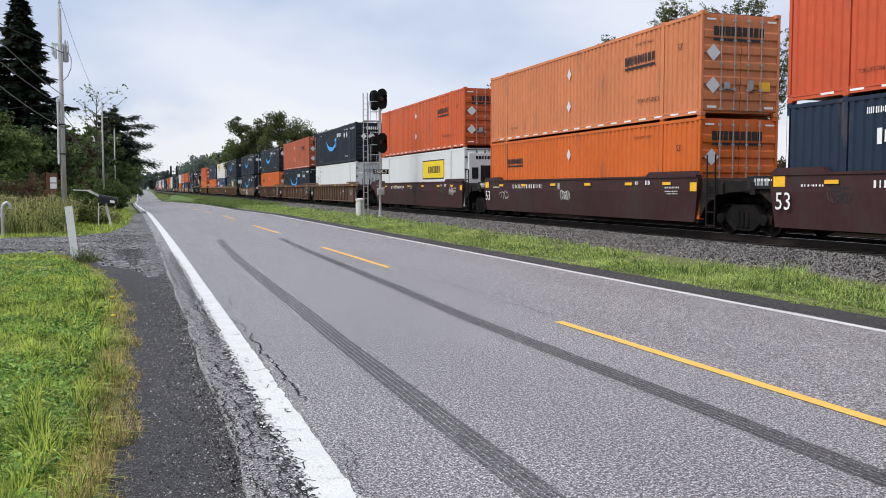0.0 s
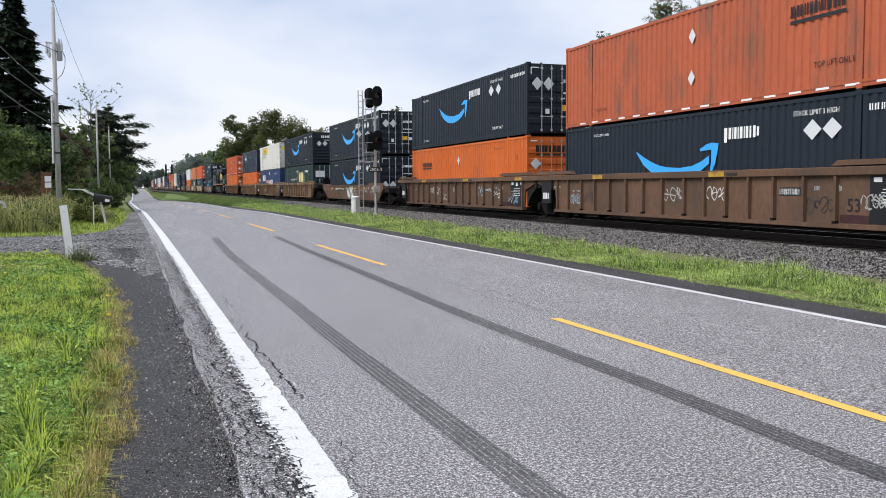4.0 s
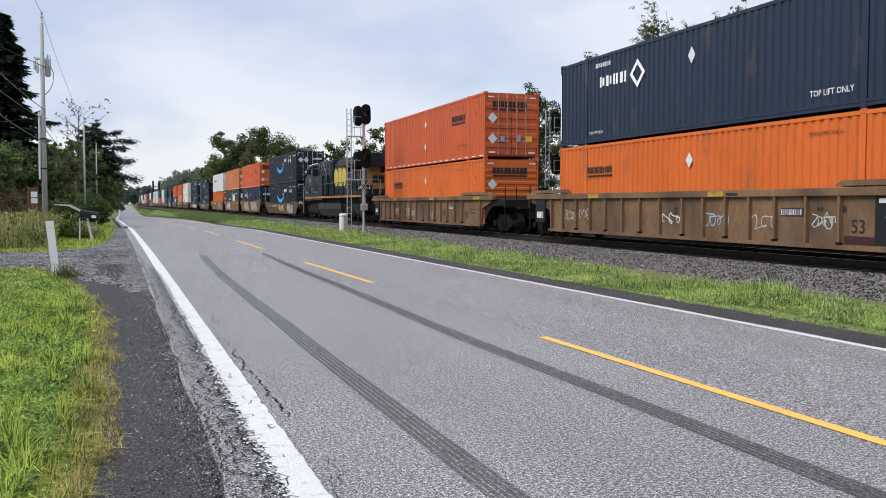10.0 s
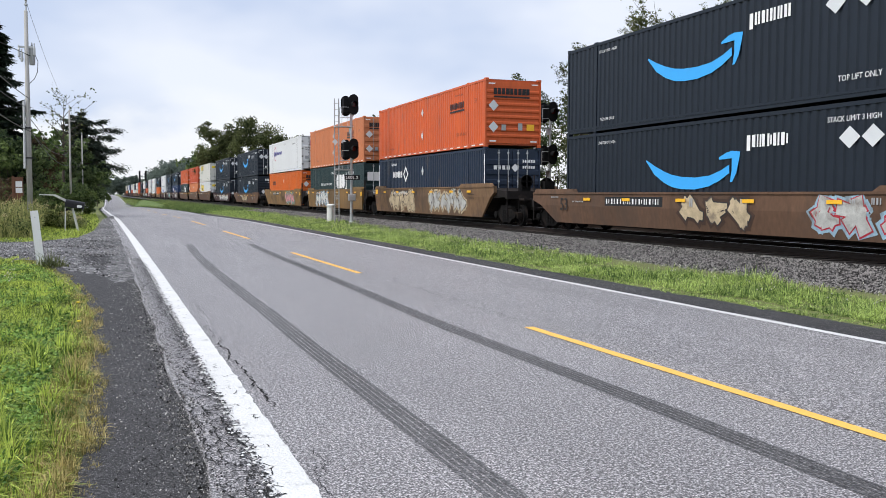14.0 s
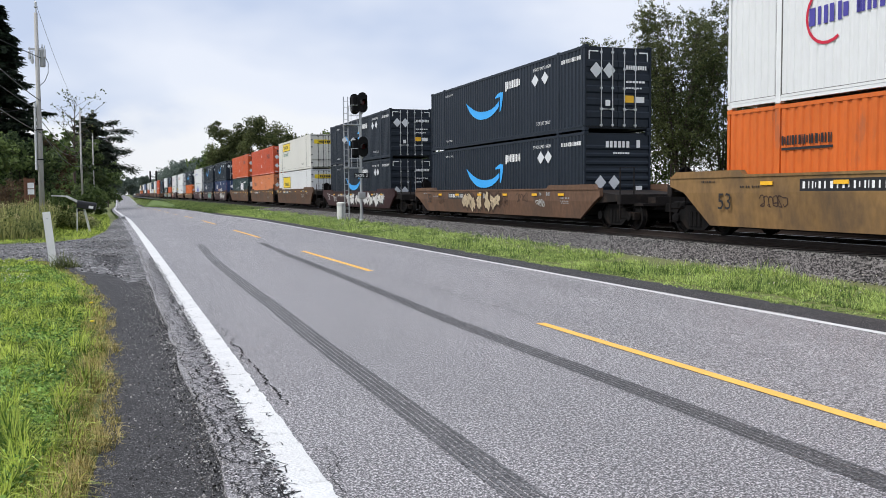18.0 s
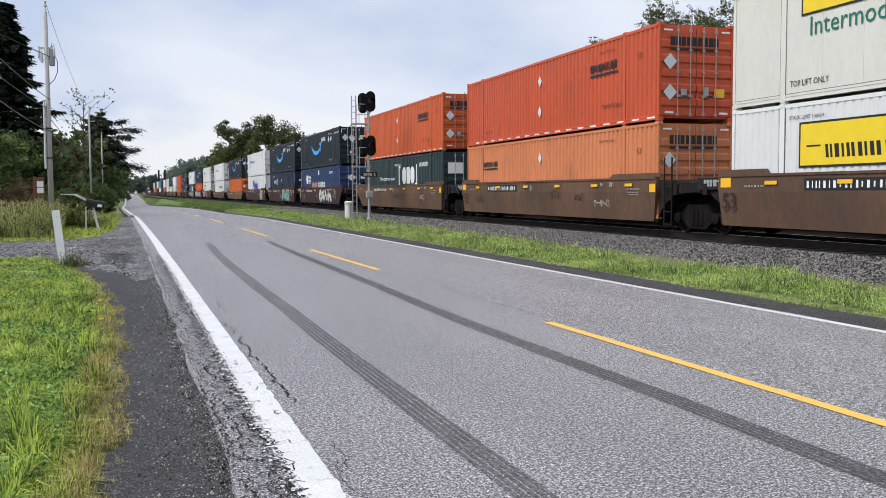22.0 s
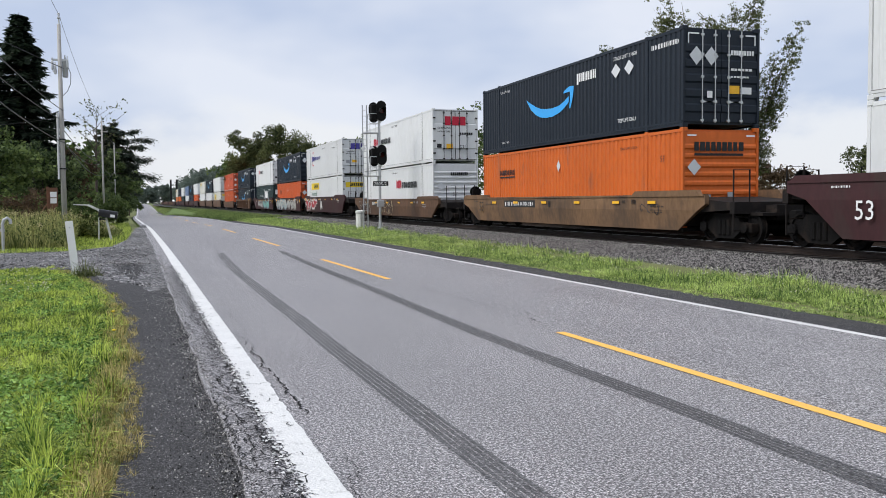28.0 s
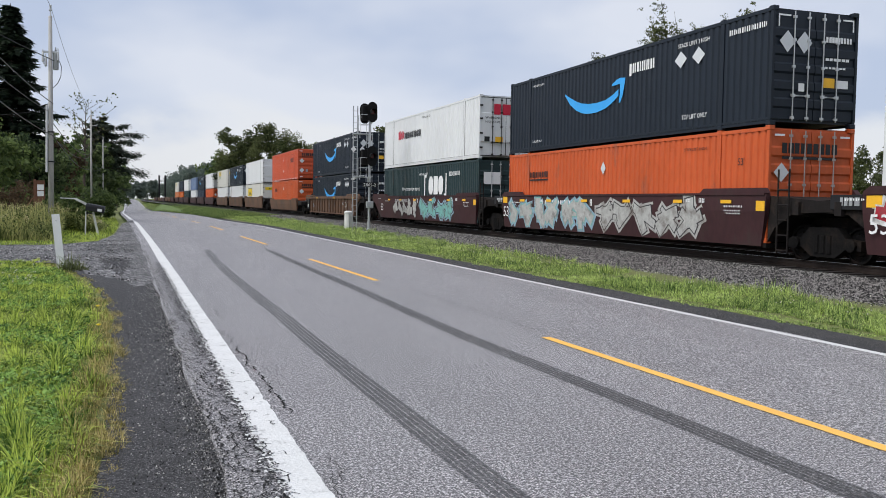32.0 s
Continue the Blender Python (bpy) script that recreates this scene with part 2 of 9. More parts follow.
DARK_STEEL = mat("dirty_dark_steel", (0.009, 0.0085, 0.0085), 0.85, 0.0, vary=0.4, scale=2, fine=25, bump=0.3, dirt=(0.030, 0.021, 0.016), dirt_at=0.62, gloss=0.1)
WHITE_MARK = mat("white_vinyl", (0.8, 0.8, 0.8), 0.5, vary=0.06, scale=3)
POLE_WOOD = mat("weathered_pole_wood", (0.40, 0.39, 0.37), 0.9, vary=0.3, scale=2, fine=30, bump=0.4, stretch=(6, 6, 0.6))
BARK = mat("bark", (0.075, 0.06, 0.05), 0.95, vary=0.4, scale=3, fine=25, bump=0.6)


# ---- mesh building ----
class Build:
    """Collects vertices and faces of one mesh."""

    def __init__(self):
        self.v, self.f = [], []

    def add(self, verts, faces):
        n = len(self.v)
        self.v += [tuple(p) for p in verts]
        self.f += [tuple(i + n for i in q) for q in faces]
        return self

    def box(self, x0, x1, y0, y1, z0, z1, c=0.0):
        if c <= 0:
            return self.add([(x0, y0, z0), (x1, y0, z0), (x1, y1, z0), (x0, y1, z0), (x0, y0, z1), (x1, y0, z1), (x1, y1, z1), (x0, y1, z1)],
                            [(3, 2, 1, 0), (4, 5, 6, 7), (0, 1, 5, 4), (1, 2, 6, 5), (2, 3, 7, 6), (3, 0, 4, 7)])
        ring = [(x0 + c, y0), (x1 - c, y0), (x1, y0 + c), (x1, y1 - c), (x1 - c, y1), (x0 + c, y1), (x0, y1 - c), (x0, y0 + c)]
        mx, my = (x0 + x1) / 2, (y0 + y1) / 2
        sx, sy = 1 - 2 * c / max(x1 - x0, 1e-6), 1 - 2 * c / max(y1 - y0, 1e-6)
        inner = [(mx + (a - mx) * sx, my + (b - my) * sy) for a, b in ring]
        vs = [(a, b, z0) for a, b in inner] + [(a, b, z0 + c) for a, b in ring] + [(a, b, z1 - c) for a, b in ring] + [(a, b, z1) for a, b in inner]
        fs = [tuple(reversed(range(8))), tuple(range(24, 32))]
        for k in range(3):
            for i in range(8):
                j = (i + 1) % 8
                fs.append((k * 8 + i, k * 8 + j, k * 8 + 8 + j, k * 8 + 8 + i))
        return self.add(vs, fs)

    def prism(self, pts, axis, a, b):
        """A flat outline pushed from a to b along an axis; pts are the other two coordinates, in order."""
        n = len(pts)

        def put(p, k):
            q = list(p)
            q.insert("xyz".index(axis), k)
            return tuple(q)
        area = sum(pts[i][0] * pts[(i + 1) % n][1] - pts[(i + 1) % n][0] * pts[i][1] for i in range(n))
        if (area > 0) == (axis == "y"):
            pts = list(reversed(pts))
        lo, hi = min(a, b), max(a, b)
        vs = [put(p, lo) for p in pts] + [put(p, hi) for p in pts]
        fs = [tuple(reversed(range(n))), tuple(range(n, 2 * n))] + [(i, (i + 1) % n, n + (i + 1) % n, n + i) for i in range(n)]
        return self.add(vs, fs)

    def tube(self, p, q, r, n=8, r2=None):
        p, q = Vector(p), Vector(q)
        w = (q - p).normalized()
        u = w.orthogonal().normalized()
        v = w.cross(u)
        r2 = r if r2 is None else r2
        vs = [p + (u * math.cos(6.28318 * i / n) + v * math.sin(6.28318 * i / n)) * r for i in range(n)]
        vs += [q + (u * math.cos(6.28318 * i / n) + v * math.sin(6.28318 * i / n)) * r2 for i in range(n)]
        return self.add(vs, [tuple(reversed(range(n))), tuple(range(n, 2 * n))] + [(i, (i + 1) % n, n + (i + 1) % n, n + i) for i in range(n)])

    def path(self, pts, r, n=6):
        """One bent tube along the points."""
        pts = [Vector(p) for p in pts]
        m = len(pts)
        vs = []
        u = None
        for k in range(m):
            w = (pts[min(k + 1, m - 1)] - pts[max(k - 1, 0)]).normalized()
            if u is None:
                u = w.orthogonal().normalized()
            u = (u - w * u.dot(w)).normalized()
            v = w.cross(u)
            vs += [pts[k] + (u * math.cos(6.28318 * i / n) + v * math.sin(6.28318 * i / n)) * r for i in range(n)]
        fs = [tuple(reversed(range(n))), tuple(range((m - 1) * n, m * n))]
        for k in range(m - 1):
            fs += [(k * n + i, k * n + (i + 1) % n, k * n + n + (i + 1) % n, k * n + n + i) for i in range(n)]
        return self.add(vs, fs)

    def lathe(self, c, axis, prof, n=16):
        """Rings of (along, radius) round an axis through c."""
        ax = "xyz".index(axis)
        vs, fs = [], []
        for k, (a, r) in enumerate(prof):
            for i in range(n):
                t = 6.28318 * i / n
                q = [r * math.cos(t), r * math.sin(t)]
                q.insert(ax, a)
                vs.append((q[0] + c[0], q[1] + c[1], q[2] + c[2]))
        for k in range(len(prof) - 1):
            for i in range(n):
                j = (i + 1) % n
                fs.append((k * n + i, k * n + j, k * n + n + j, k * n + n + i))
        fs += [tuple(reversed(range(n))), tuple(range((len(prof) - 1) * n, len(prof) * n))]
        return self.add(vs, fs)

    def mesh(self, name, material):
        me = bpy.data.meshes.new(name)
        me.from_pydata(self.v, [], self.f)
        me.materials.append(material)
        me.update()
        return me


def part(name, b, material, parent, label="", smooth=False):
    """One mesh object, under a thing or a part, or at top level if parent is None. b: a Build or a ready mesh."""
    me = b.mesh(name, material) if isinstance(b, Build) else b
    if smooth:
        me.polygons.foreach_set("use_smooth", [True] * len(me.polygons))
    ob = new(name, me)
    if parent:
        ob.parent = parent
    if label:
        ob["label"] = label
    return ob


def thing(name, label, category, group="", kind=""):
    return tagged(new(name), label, category, group, kind)


def soup(name, verts, faces_per, material, kind=""):
    """A mesh from arrays: verts (n, k, 3), each row one separate polygon of k corners."""
    n, k = verts.shape[:2]
    me = bpy.data.meshes.new(name)
    me.vertices.add(n * k)
    me.vertices.foreach_set("co", verts.reshape(-1).astype(np.float32))
    me.loops.add(n * k)
    me.loops.foreach_set("vertex_index", np.arange(n * k, dtype=np.int32))
    me.polygons.add(n)
    me.polygons.foreach_set("loop_start", np.arange(0, n * k, k, dtype=np.int32))
    me.materials.append(material)
    me.update(calc_edges=True)
    return me


TEXTS = {}


def text_mesh(body, size, material, wide=1.0):
    key = (body, round(size, 3), material.name, wide)
    if key not in TEXTS:
        cu = bpy.data.curves.new("lettering", "FONT")
        cu.body, cu.size, cu.align_x, cu.align_y, cu.resolution_u = body, size, "LEFT", "BOTTOM_BASELINE", 2
        ob = bpy.data.objects.new("lettering", cu)
        scene.collection.objects.link(ob)
        me = bpy.data.meshes.new_from_object(ob.evaluated_get(bpy.context.evaluated_depsgraph_get()))
        bpy.data.objects.remove(ob)
        bpy.data.curves.remove(cu)
        me.transform(Matrix.Diagonal((wide, 1, 1, 1)))
        me.materials.clear()
        me.materials.append(material)
        TEXTS[key] = me
    return TEXTS[key]


# ---- ground and road ----
# The road runs along +y; the track leans 0.8 degrees away from it. Z = 0 is the road at its middle.
TURN = 0.7966
SIDE_X, HALF, RAIL_Z, SPEED = 14.609, 1.2955, 0.27, 17.748
TRACK = pose(SIDE_X, 0, 0, 0, 0, -TURN) @ pose(HALF, 0, 0)


def bend(s):
    """The track's gentle curve: how far it has swung to the left at s metres along it, and its heading in degrees."""
    k = 5.3e-5
    if s <= 0:
        return 0.0, 0.0
    if s < 200:
        return -k * s * s, math.degrees(2 * k * s)
    if s < 600:
        return -k * 40000 - 2 * k * 200 * (s - 200), math.degrees(2 * k * 200)
    return -k * 40000 - 2 * k * 200 * 400, 0.0


def on_track(x, s, z=0.0):
    off, turn = bend(s)
    return TRACK @ pose(off, s, z, 0, 0, turn) @ Matrix.Translation((x, 0, 0))


def structure(name, b, material, label="", category=""):
    ob = part(name, b, material, None)
    return tagged(ob, label, category, kind="structure")


def between(table, v):
    """A value read from rows of (place, value), straight between them."""
    for (a, p), (b, q) in zip(table, table[1:]):
        if v < b:
            return p + (q - p) * max(0.0, v - a) / (b - a)
    return table[-1][1]


DIP = [(0, 0), (56, 0), (70, -0.12), (80, -0.22), (95, -0.27), (125, -0.47), (170, -0.95), (220, -1.5), (300, -2.5), (380, -2.8), (475, -1.6), (650, 0.1), (900, 0.5), (2500, 0.5)]
WEST = [(-20, 0.0), (21, -0.03), (33, -0.07), (55, -0.235), (80, -0.54), (100, -0.86), (125, -1.15), (170, -1.2), (260, -1.15), (420, -0.9), (700, -0.6), (2500, 0)]


def sink(x, y):
    """How far the land lies below the level near the eye: the road runs through a hollow, the railway stays level."""
    w = 1.0 if -25 < x < 8.4 else max(0.0, 1 - (x - 8.4) / 4.0) if x >= 8.4 else max(0.0, 1 + (x + 25) / 65)
    return between(DIP, y) * w


def strip(pts, y0, y1, step=4.0, wob=None, sunk=True):
    """A lengthwise sheet: pts are (x, z) across; wob(i, y) shifts column i."""
    b = Build()
    ys = []
    y = y0
    while y < y1:
        ys.append(y)
        y += step if y < 120 else step * 8
    ys.append(y1)
    n = len(pts)
    vs = [(x + (wob(i, yy) if wob else 0), yy, z + (sink(x, yy) if sunk else 0)) for yy in ys for i, (x, z) in enumerate(pts)]
    fs = [(k * n + i, k * n + i + 1, k * n + n + i + 1, k * n + n + i) for k in range(len(ys) - 1) for i in range(n - 1)]
    return b.add(vs, fs)


def rough_edge(amp, scale, seed):
    return lambda y: amp * noise.noise(Vector((y * scale, seed, 0.3)))


EDGE_W = rough_edge(0.10, 0.9, 1.0)
EDGE_F = rough_edge(0.05, 4.0, 2.0)


LAWN = [(-30, -0.03), (5, -0.04), (8, 0.0), (12, -0.03), (14.2, -0.16), (16.6, -0.39), (18.2, -0.6), (19.5, -0.8), (21, -1.14), (23, -1.6)]


def lawn_edge(y):
    """Where the lawn ends and the paved shoulder begins."""
    return between(LAWN, y) + EDGE_W(y) * 0.5 + EDGE_F(y) * 0.8


def build_ground():
    structure("ground", strip([(-2500, -0.35), (-90, -0.35), (-25, -0.35), (8.4, -0.35), (12.4, -0.35), (2500, -0.35)], -1200, 4500, 30.0), FIELD, "flat green farmland reaching to the horizon", "ground")
    structure("verge_west", strip([(-60, -0.3), (-12, -0.12), (-4, -0.06), (0.3, -0.05)], -20, 1500, 4.0, lambda i, y: between(WEST, y) if i == 3 else 0), SOIL, "grassy roadside soil", "verge")
    structure("verge_east", strip([(8.1, -0.19), (9.2, -0.17), (11.0, -0.14), (13.0, -0.10), (30, -0.2), (60, -0.34)], -20, 1500), SOIL, "grassy soil between road and railway", "verge")
    # road slab, crowned, its west edge broken
    broken = rough_edge(0.035, 5.0, 7.0)
    broad = rough_edge(0.06, 0.8, 8.0)
    structure("road", strip([(0.50, -0.03), (0.51, 0.0), (4.46, 0.0), (7.95, -0.12), (8.12, -0.125), (8.14, -0.3)], -20, 2500, 0.25 * 2,
                            lambda i, y: (broken(y) + broad(y) + between(WEST, y)) if i < 2 else (0.04 * noise.noise(Vector((y * 0.8, 3, 3))) if i > 3 else 0)), ASPHALT,
              "grey worn asphalt two-lane country road", "road")
    b = strip([(0, -0.03), (0.62, -0.012)], -20, 24.0, 0.25, lambda i, y: lawn_edge(y) - 0.12 if i == 0 else 0)
    structure("shoulder", b, FRESH_ASPHALT, "dark patched asphalt shoulder with a broken edge", "shoulder")
    structure("shoulder_east", strip([(8.0, -0.140), (9.05, -0.162)], -20, 400, 0.5, lambda i, y: 0.09 * noise.noise(Vector((y * 1.3, 5, 5))) if i else 0), FRESH_ASPHALT,
              "dark gravelly road edge", "shoulder")
    b = Build()
    n = 130
    vs = []
    for i in range(n):
        x = 0.5 - 11 * i / (n - 1)
        near = between([(-11, 23.6), (-2.6, 23.2), (-1.5, 22.3), (-0.8, 19.4), (0.5, 16.0)], x)
        far = between([(-11, 30.4), (-2.5, 30.9), (-1.87, 31.6), (-0.9, 33.5), (-0.4, 40), (-0.2, 56), (0.5, 66)], x)
        up = -0.0215 + 0.016 * min(1, max(0, (x + 0.1) / 0.6))
        rag = 0.25 if x < -1.2 else 1.3
        vs += [(x, near + rag * noise.noise(Vector((x * 3, 1, 9))) + 0.5 * rag * noise.noise(Vector((x * 11, 2, 9))), up), (x, far + 0.4 * noise.noise(Vector((x * 2, 4, 9))), up)]
    b.add(vs, [(2 * i, 2 * i + 1, 2 * i + 3, 2 * i + 2) for i in range(n - 1)])
    structure("driveway", b, DRIVE_GRAVEL, "grey gravel driveway joining the road", "driveway")


build_ground()


def ribbon(pts, width, z, step=0.4, wob=0.0, seed=0.0, edge=0.0):
    """A flat band along a smooth line of points (x, y)."""
    line = []
    for k in range(len(pts) - 1):
        p0, p1, p2, p3 = pts[max(k - 1, 0)], pts[k], pts[k + 1], pts[min(k + 2, len(pts) - 1)]
        m = max(2, int(abs(p2[1] - p1[1]) / step))
        for i in range(m):
            t = i / m
            line.append(tuple(0.5 * (2 * p1[c] + (p2[c] - p0[c]) * t + (2 * p0[c] - 5 * p1[c] + 4 * p2[c] - p3[c]) * t * t + (3 * p1[c] - p0[c] - 3 * p2[c] + p3[c]) * t ** 3) for c in (0, 1)))
    line.append(pts[-1])
    b = Build()
    vs = []
    for x, y in line:
        w = wob * noise.noise(Vector((y * 1.7, seed, 0)))
        e0, e1 = edge * noise.noise(Vector((y * 9, seed, 1))), edge * noise.noise(Vector((y * 9, seed, 2)))
        vs += [(x + w - width / 2 + e0, y, z + between(DIP, y)), (x + w + width / 2 + e1, y, z + between(DIP, y))]
    b.add(vs, [(2 * i, 2 * i + 1, 2 * i + 3, 2 * i + 2) for i in range(len(line) - 1)])
    return b


def build_markings():
    west = [(0.89 + between(WEST, y), y) for y in (-18, 0, 4.4, 9, 14.8, 21, 33, 55, 80, 100, 125, 170, 260, 420, 700)]
    structure("edge_line_west", ribbon(west, 0.225, 0.006, 0.08, 0.012, 3.0, 0.026), PAINT_WHITE, "worn and cracked white edge line", "road marking")
    structure("edge_line_east", ribbon([(7.96, -18), (7.96, 0), (7.96, 30), (7.92, 60), (7.9, 120), (7.9, 700)], 0.125, -0.112, 0.5, 0.0, 5.0, 0.006), PAINT_WHITE, "white edge line", "road marking")
    for k in range(26):
        y0, y1 = -5.2 + k * 14.28 + 7.6, -5.2 + k * 14.28 + 14.26
        y0, y1 = (y0, y1) if k else (0.5, 9.06)
        if k == 1:
            y0, y1 = 16.4, 22.8
        elif k >= 2:
            y0 = 30.44 + (k - 2) * 14.2
            y1 = y0 + 6.8
        ob = structure("centre_dash", ribbon([(4.5, y0), (4.46, y1)], 0.115, 0.006, 0.25, 0.0, k, 0.006), PAINT_YELLOW, "yellow centre line dash", "road marking")
        ob["group"] = "centre line dashes"
    for pts, n in (([(1.85, -2.5), (1.84, 2.2), (1.84, 3.87), (1.845, 6.0), (1.86, 8.68), (1.905, 11.5), (1.93, 14.47), (2.03, 20.7), (2.27, 27.2)], 5),
                   ([(3.70, -2.5), (3.66, 1.2), (3.62, 3.6), (3.625, 5.5), (3.60, 8.45), (3.61, 10.2), (3.70, 13.1), (3.775, 16.3), (3.86, 21), (4.06, 27.3)], 5)):
        b = Build()
        for i in range(n):
            o = (i - (n - 1) / 2) * 0.043
            q = ribbon([(x + o, y) for x, y in pts], 0.030, 0.004, 0.3, 0.0, i, 0.004)
            b.add(q.v, q.f)
        structure("skid_mark", b, TYRE_MARK, "dark curving tyre skid mark with tread stripes", "skid mark")
    rnd = random.Random(4)

    def crack(x, y, length, width, drift=0.0):
        pts, yy, ph = [], y, rnd.uniform(0, 50)
        while yy < y + length:
            xx = x + drift * (yy - y) + 0.06 * noise.noise(Vector((yy * 2.6, ph, 0))) + 0.040 * noise.noise(Vector((yy * 9, ph, 4))) + rnd.uniform(-0.011, 0.011)
            pts.append((xx, yy))
            yy += rnd.uniform(0.012, 0.035)
        b = Build()
        vs = []
        for px, py in pts:
            w = width * rnd.uniform(0.3, 1.4)
            vs += [(px - w / 2, py, 0.008), (px + w / 2, py, 0.008)]
        return b.add(vs, [(2 * i, 2 * i + 1, 2 * i + 3, 2 * i + 2) for i in range(len(pts) - 1)])
    tar = mat("crack_shadow", (0.022, 0.022, 0.022), 0.95)
    cracks = Build()
    for args in [(1.075, 6.2, 1.6, 0.017), (1.06, 7.9, 1.5, 0.015), (1.05, 9.5, 0.9, 0.011), (1.10, 4.6, 0.5, 0.007), (1.12, 11.4, 1.0, 0.009), (1.05, 4.0, 0.8, 0.006)] + [
            (rnd.choice((0.55, 0.64, 0.70, 0.74, 0.76, 0.765)) + rnd.uniform(-0.04, 0.03), yy, rnd.uniform(0.2, 1.1), rnd.uniform(0.004, 0.013)) for yy in [3.0 + 0.17 * i for i in range(100)]]:
        q = crack(*args)
        cracks.add(q.v, q.f)
    def jag(x, y, a, n, w, z):
        """A short crooked crack: n steps from (x, y), wandering about the direction a."""
        vs = []
        for k in range(n):
            vs += [(x - w * math.sin(a) * 0.5, y + w * math.cos(a) * 0.5, z), (x + w * math.sin(a) * 0.5, y - w * math.cos(a) * 0.5, z)]
            a2 = a + rnd.choice((-1, 1)) * rnd.uniform(0.3, 1.1)
            step = rnd.uniform(0.012, 0.04)
            x, y = x + step * math.cos(a2), y + step * math.sin(a2)
        cracks.add(vs, [(2 * k, 2 * k + 1, 2 * k + 3, 2 * k + 2) for k in range(n - 1)])
    for i in range(60):
        y = 3.3 + 15 * rnd.random() ** 1.3
        jag(0.80 + 0.17 * rnd.random() ** 1.5, y, rnd.choice((1.2, 1.6, 2.0)) + rnd.uniform(-0.5, 0.5), rnd.randint(3, 7), rnd.uniform(0.003, 0.007), 0.0095)
    # crazed asphalt beside the line: a crooked net of cracks, thickest along the paint
    for i in range(60):
        for j in range(250):
            y = 3.0 + j * 0.078 + rnd.uniform(-0.03, 0.03)
            x = 0.48 + 0.26 * rnd.random() ** 0.55
            if i > 1 + 7 * max(0, (x - 0.53) / 0.21) or y > 22:
                continue
            jag(x, y, rnd.uniform(0, 6.28), rnd.randint(3, 6), rnd.uniform(0.003, 0.012) * (0.5 + x), 0.0085)
    structure("road_cracks", cracks, tar, "meandering dark cracks along the road edge", "crack")
    chips = Build()
    for i in range(620):
        y = 3.2 + 17 * rnd.random() ** 1.5
        x = rnd.choice((0.772, 0.775, 0.778, 0.785, 0.80, 1.0)) + rnd.uniform(-0.02, 0.02)
        r = rnd.uniform(0.004, 0.017) * (1.2 if x < 0.79 else 0.55)
        m = rnd.randint(5, 7)
        chips.add([(x + r * rnd.uniform(0.4, 1.2) * math.cos(6.28 * j / m), y + 1.9 * r * rnd.uniform(0.4, 1.2) * math.sin(6.28 * j / m), 0.0105) for j in range(m)], [tuple(range(m))])
    ob = structure("paint_chips", chips, ASPHALT, "bare asphalt showing where line paint has chipped", "road wear")
    ob["kind"] = "stuff"
    breaks = Build()
    for i in range(520):
        y = 3.2 + 17 * rnd.random() ** 1.4
        x = 0.765 + rnd.choice((-0.05, -0.02, 0.0, 0.0, 0.012)) + rnd.uniform(-0.02, 0.014)
        r = rnd.uniform(0.003, 0.012)
        m = rnd.randint(4, 6)
        breaks.add([(x + r * rnd.uniform(0.4, 1.3) * math.cos(6.28 * j / m), y + 2.2 * r * rnd.uniform(0.4, 1.3) * math.sin(6.28 * j / m), 0.0118) for j in range(m)], [tuple(range(m))])
    ob = structure("edge_breaks", breaks, tar, "dark crumbled holes along the edge line", "road wear")
    ob["kind"] = "stuff"
    # flakes of old paint left on the crazed asphalt
    flakes = Build()
    for i in range(420):
        y = 3.2 + 17 * rnd.random() ** 1.4
        x = 0.77 - 0.07 * rnd.random() ** 1.6
        r = rnd.uniform(0.004, 0.016)
        m = rnd.randint(4, 6)
        flakes.add([(x + r * rnd.uniform(0.4, 1.3) * math.cos(6.28 * j / m), y + 1.6 * r * rnd.uniform(0.4, 1.3) * math.sin(6.28 * j / m), 0.0135) for j in range(m)], [tuple(range(m))])
    ob = structure("paint_flakes", flakes, PAINT_WHITE, "white flakes of broken line paint", "road wear")
    ob["kind"] = "stuff"
    # loose stones on the shoulder, thickest along the broken edge
    rng = np.random.default_rng(8)
    n = 15000
    y = 3.0 + 24 * rng.random(n) ** 1.8
    x = np.where(rng.random(n) < 0.6, 0.47 + 0.07 * rng.normal(size=n), 0.02 + 0.55 * rng.random(n))
    e0 = np.array([lawn_edge(v) for v in y])
    keep = (x > e0 + 0.02) & (x < 0.76)
    x, y = x[keep], y[keep]
    n = len(x)
    r = rng.uniform(0.0025, 0.008, n) * np.where(rng.random(n) < 0.06, 1.8, 1.0)
    a = rng.random(n) * 6.283
    z = np.where(x > 0.5, 0.001, -0.026 + 0.026 * x)
    p = np.zeros((n, 4, 3))
    for j in range(3):
        q = a + j * 2.094 + 0.4 * rng.random(n)
        p[:, (0, 1, 3)[j]] = np.stack([x + r * np.cos(q), y + r * np.sin(q), z], -1)
    p[:, 2] = np.stack([x, y, z + r * 1.1], -1)
    ob = new("loose_stones", soup("loose_stones", p, 4, leafy("shoulder_stone", (0.03, 0.03, 0.03), (0.62, 0.60, 0.58), 0.85, 3.0, 0.0, 1.0)))
    tagged(ob, "small pale stones scattered on the shoulder", "stones", kind="stuff")
    # stones of the driveway, drifted into paler bands
    n = 26000
    y, x = 17 + 17 * rng.random(n), 0.45 - 8 * rng.random(n) ** 1.3
    near = np.interp(x, [-11, -2.6, -1.5, -0.8, 0.5], [23.6, 23.2, 22.3, 19.4, 16.0])
    band = np.sin(y * 1.9 + 0.3 * x) + 0.6 * np.sin(y * 4.1 - 0.5 * x)
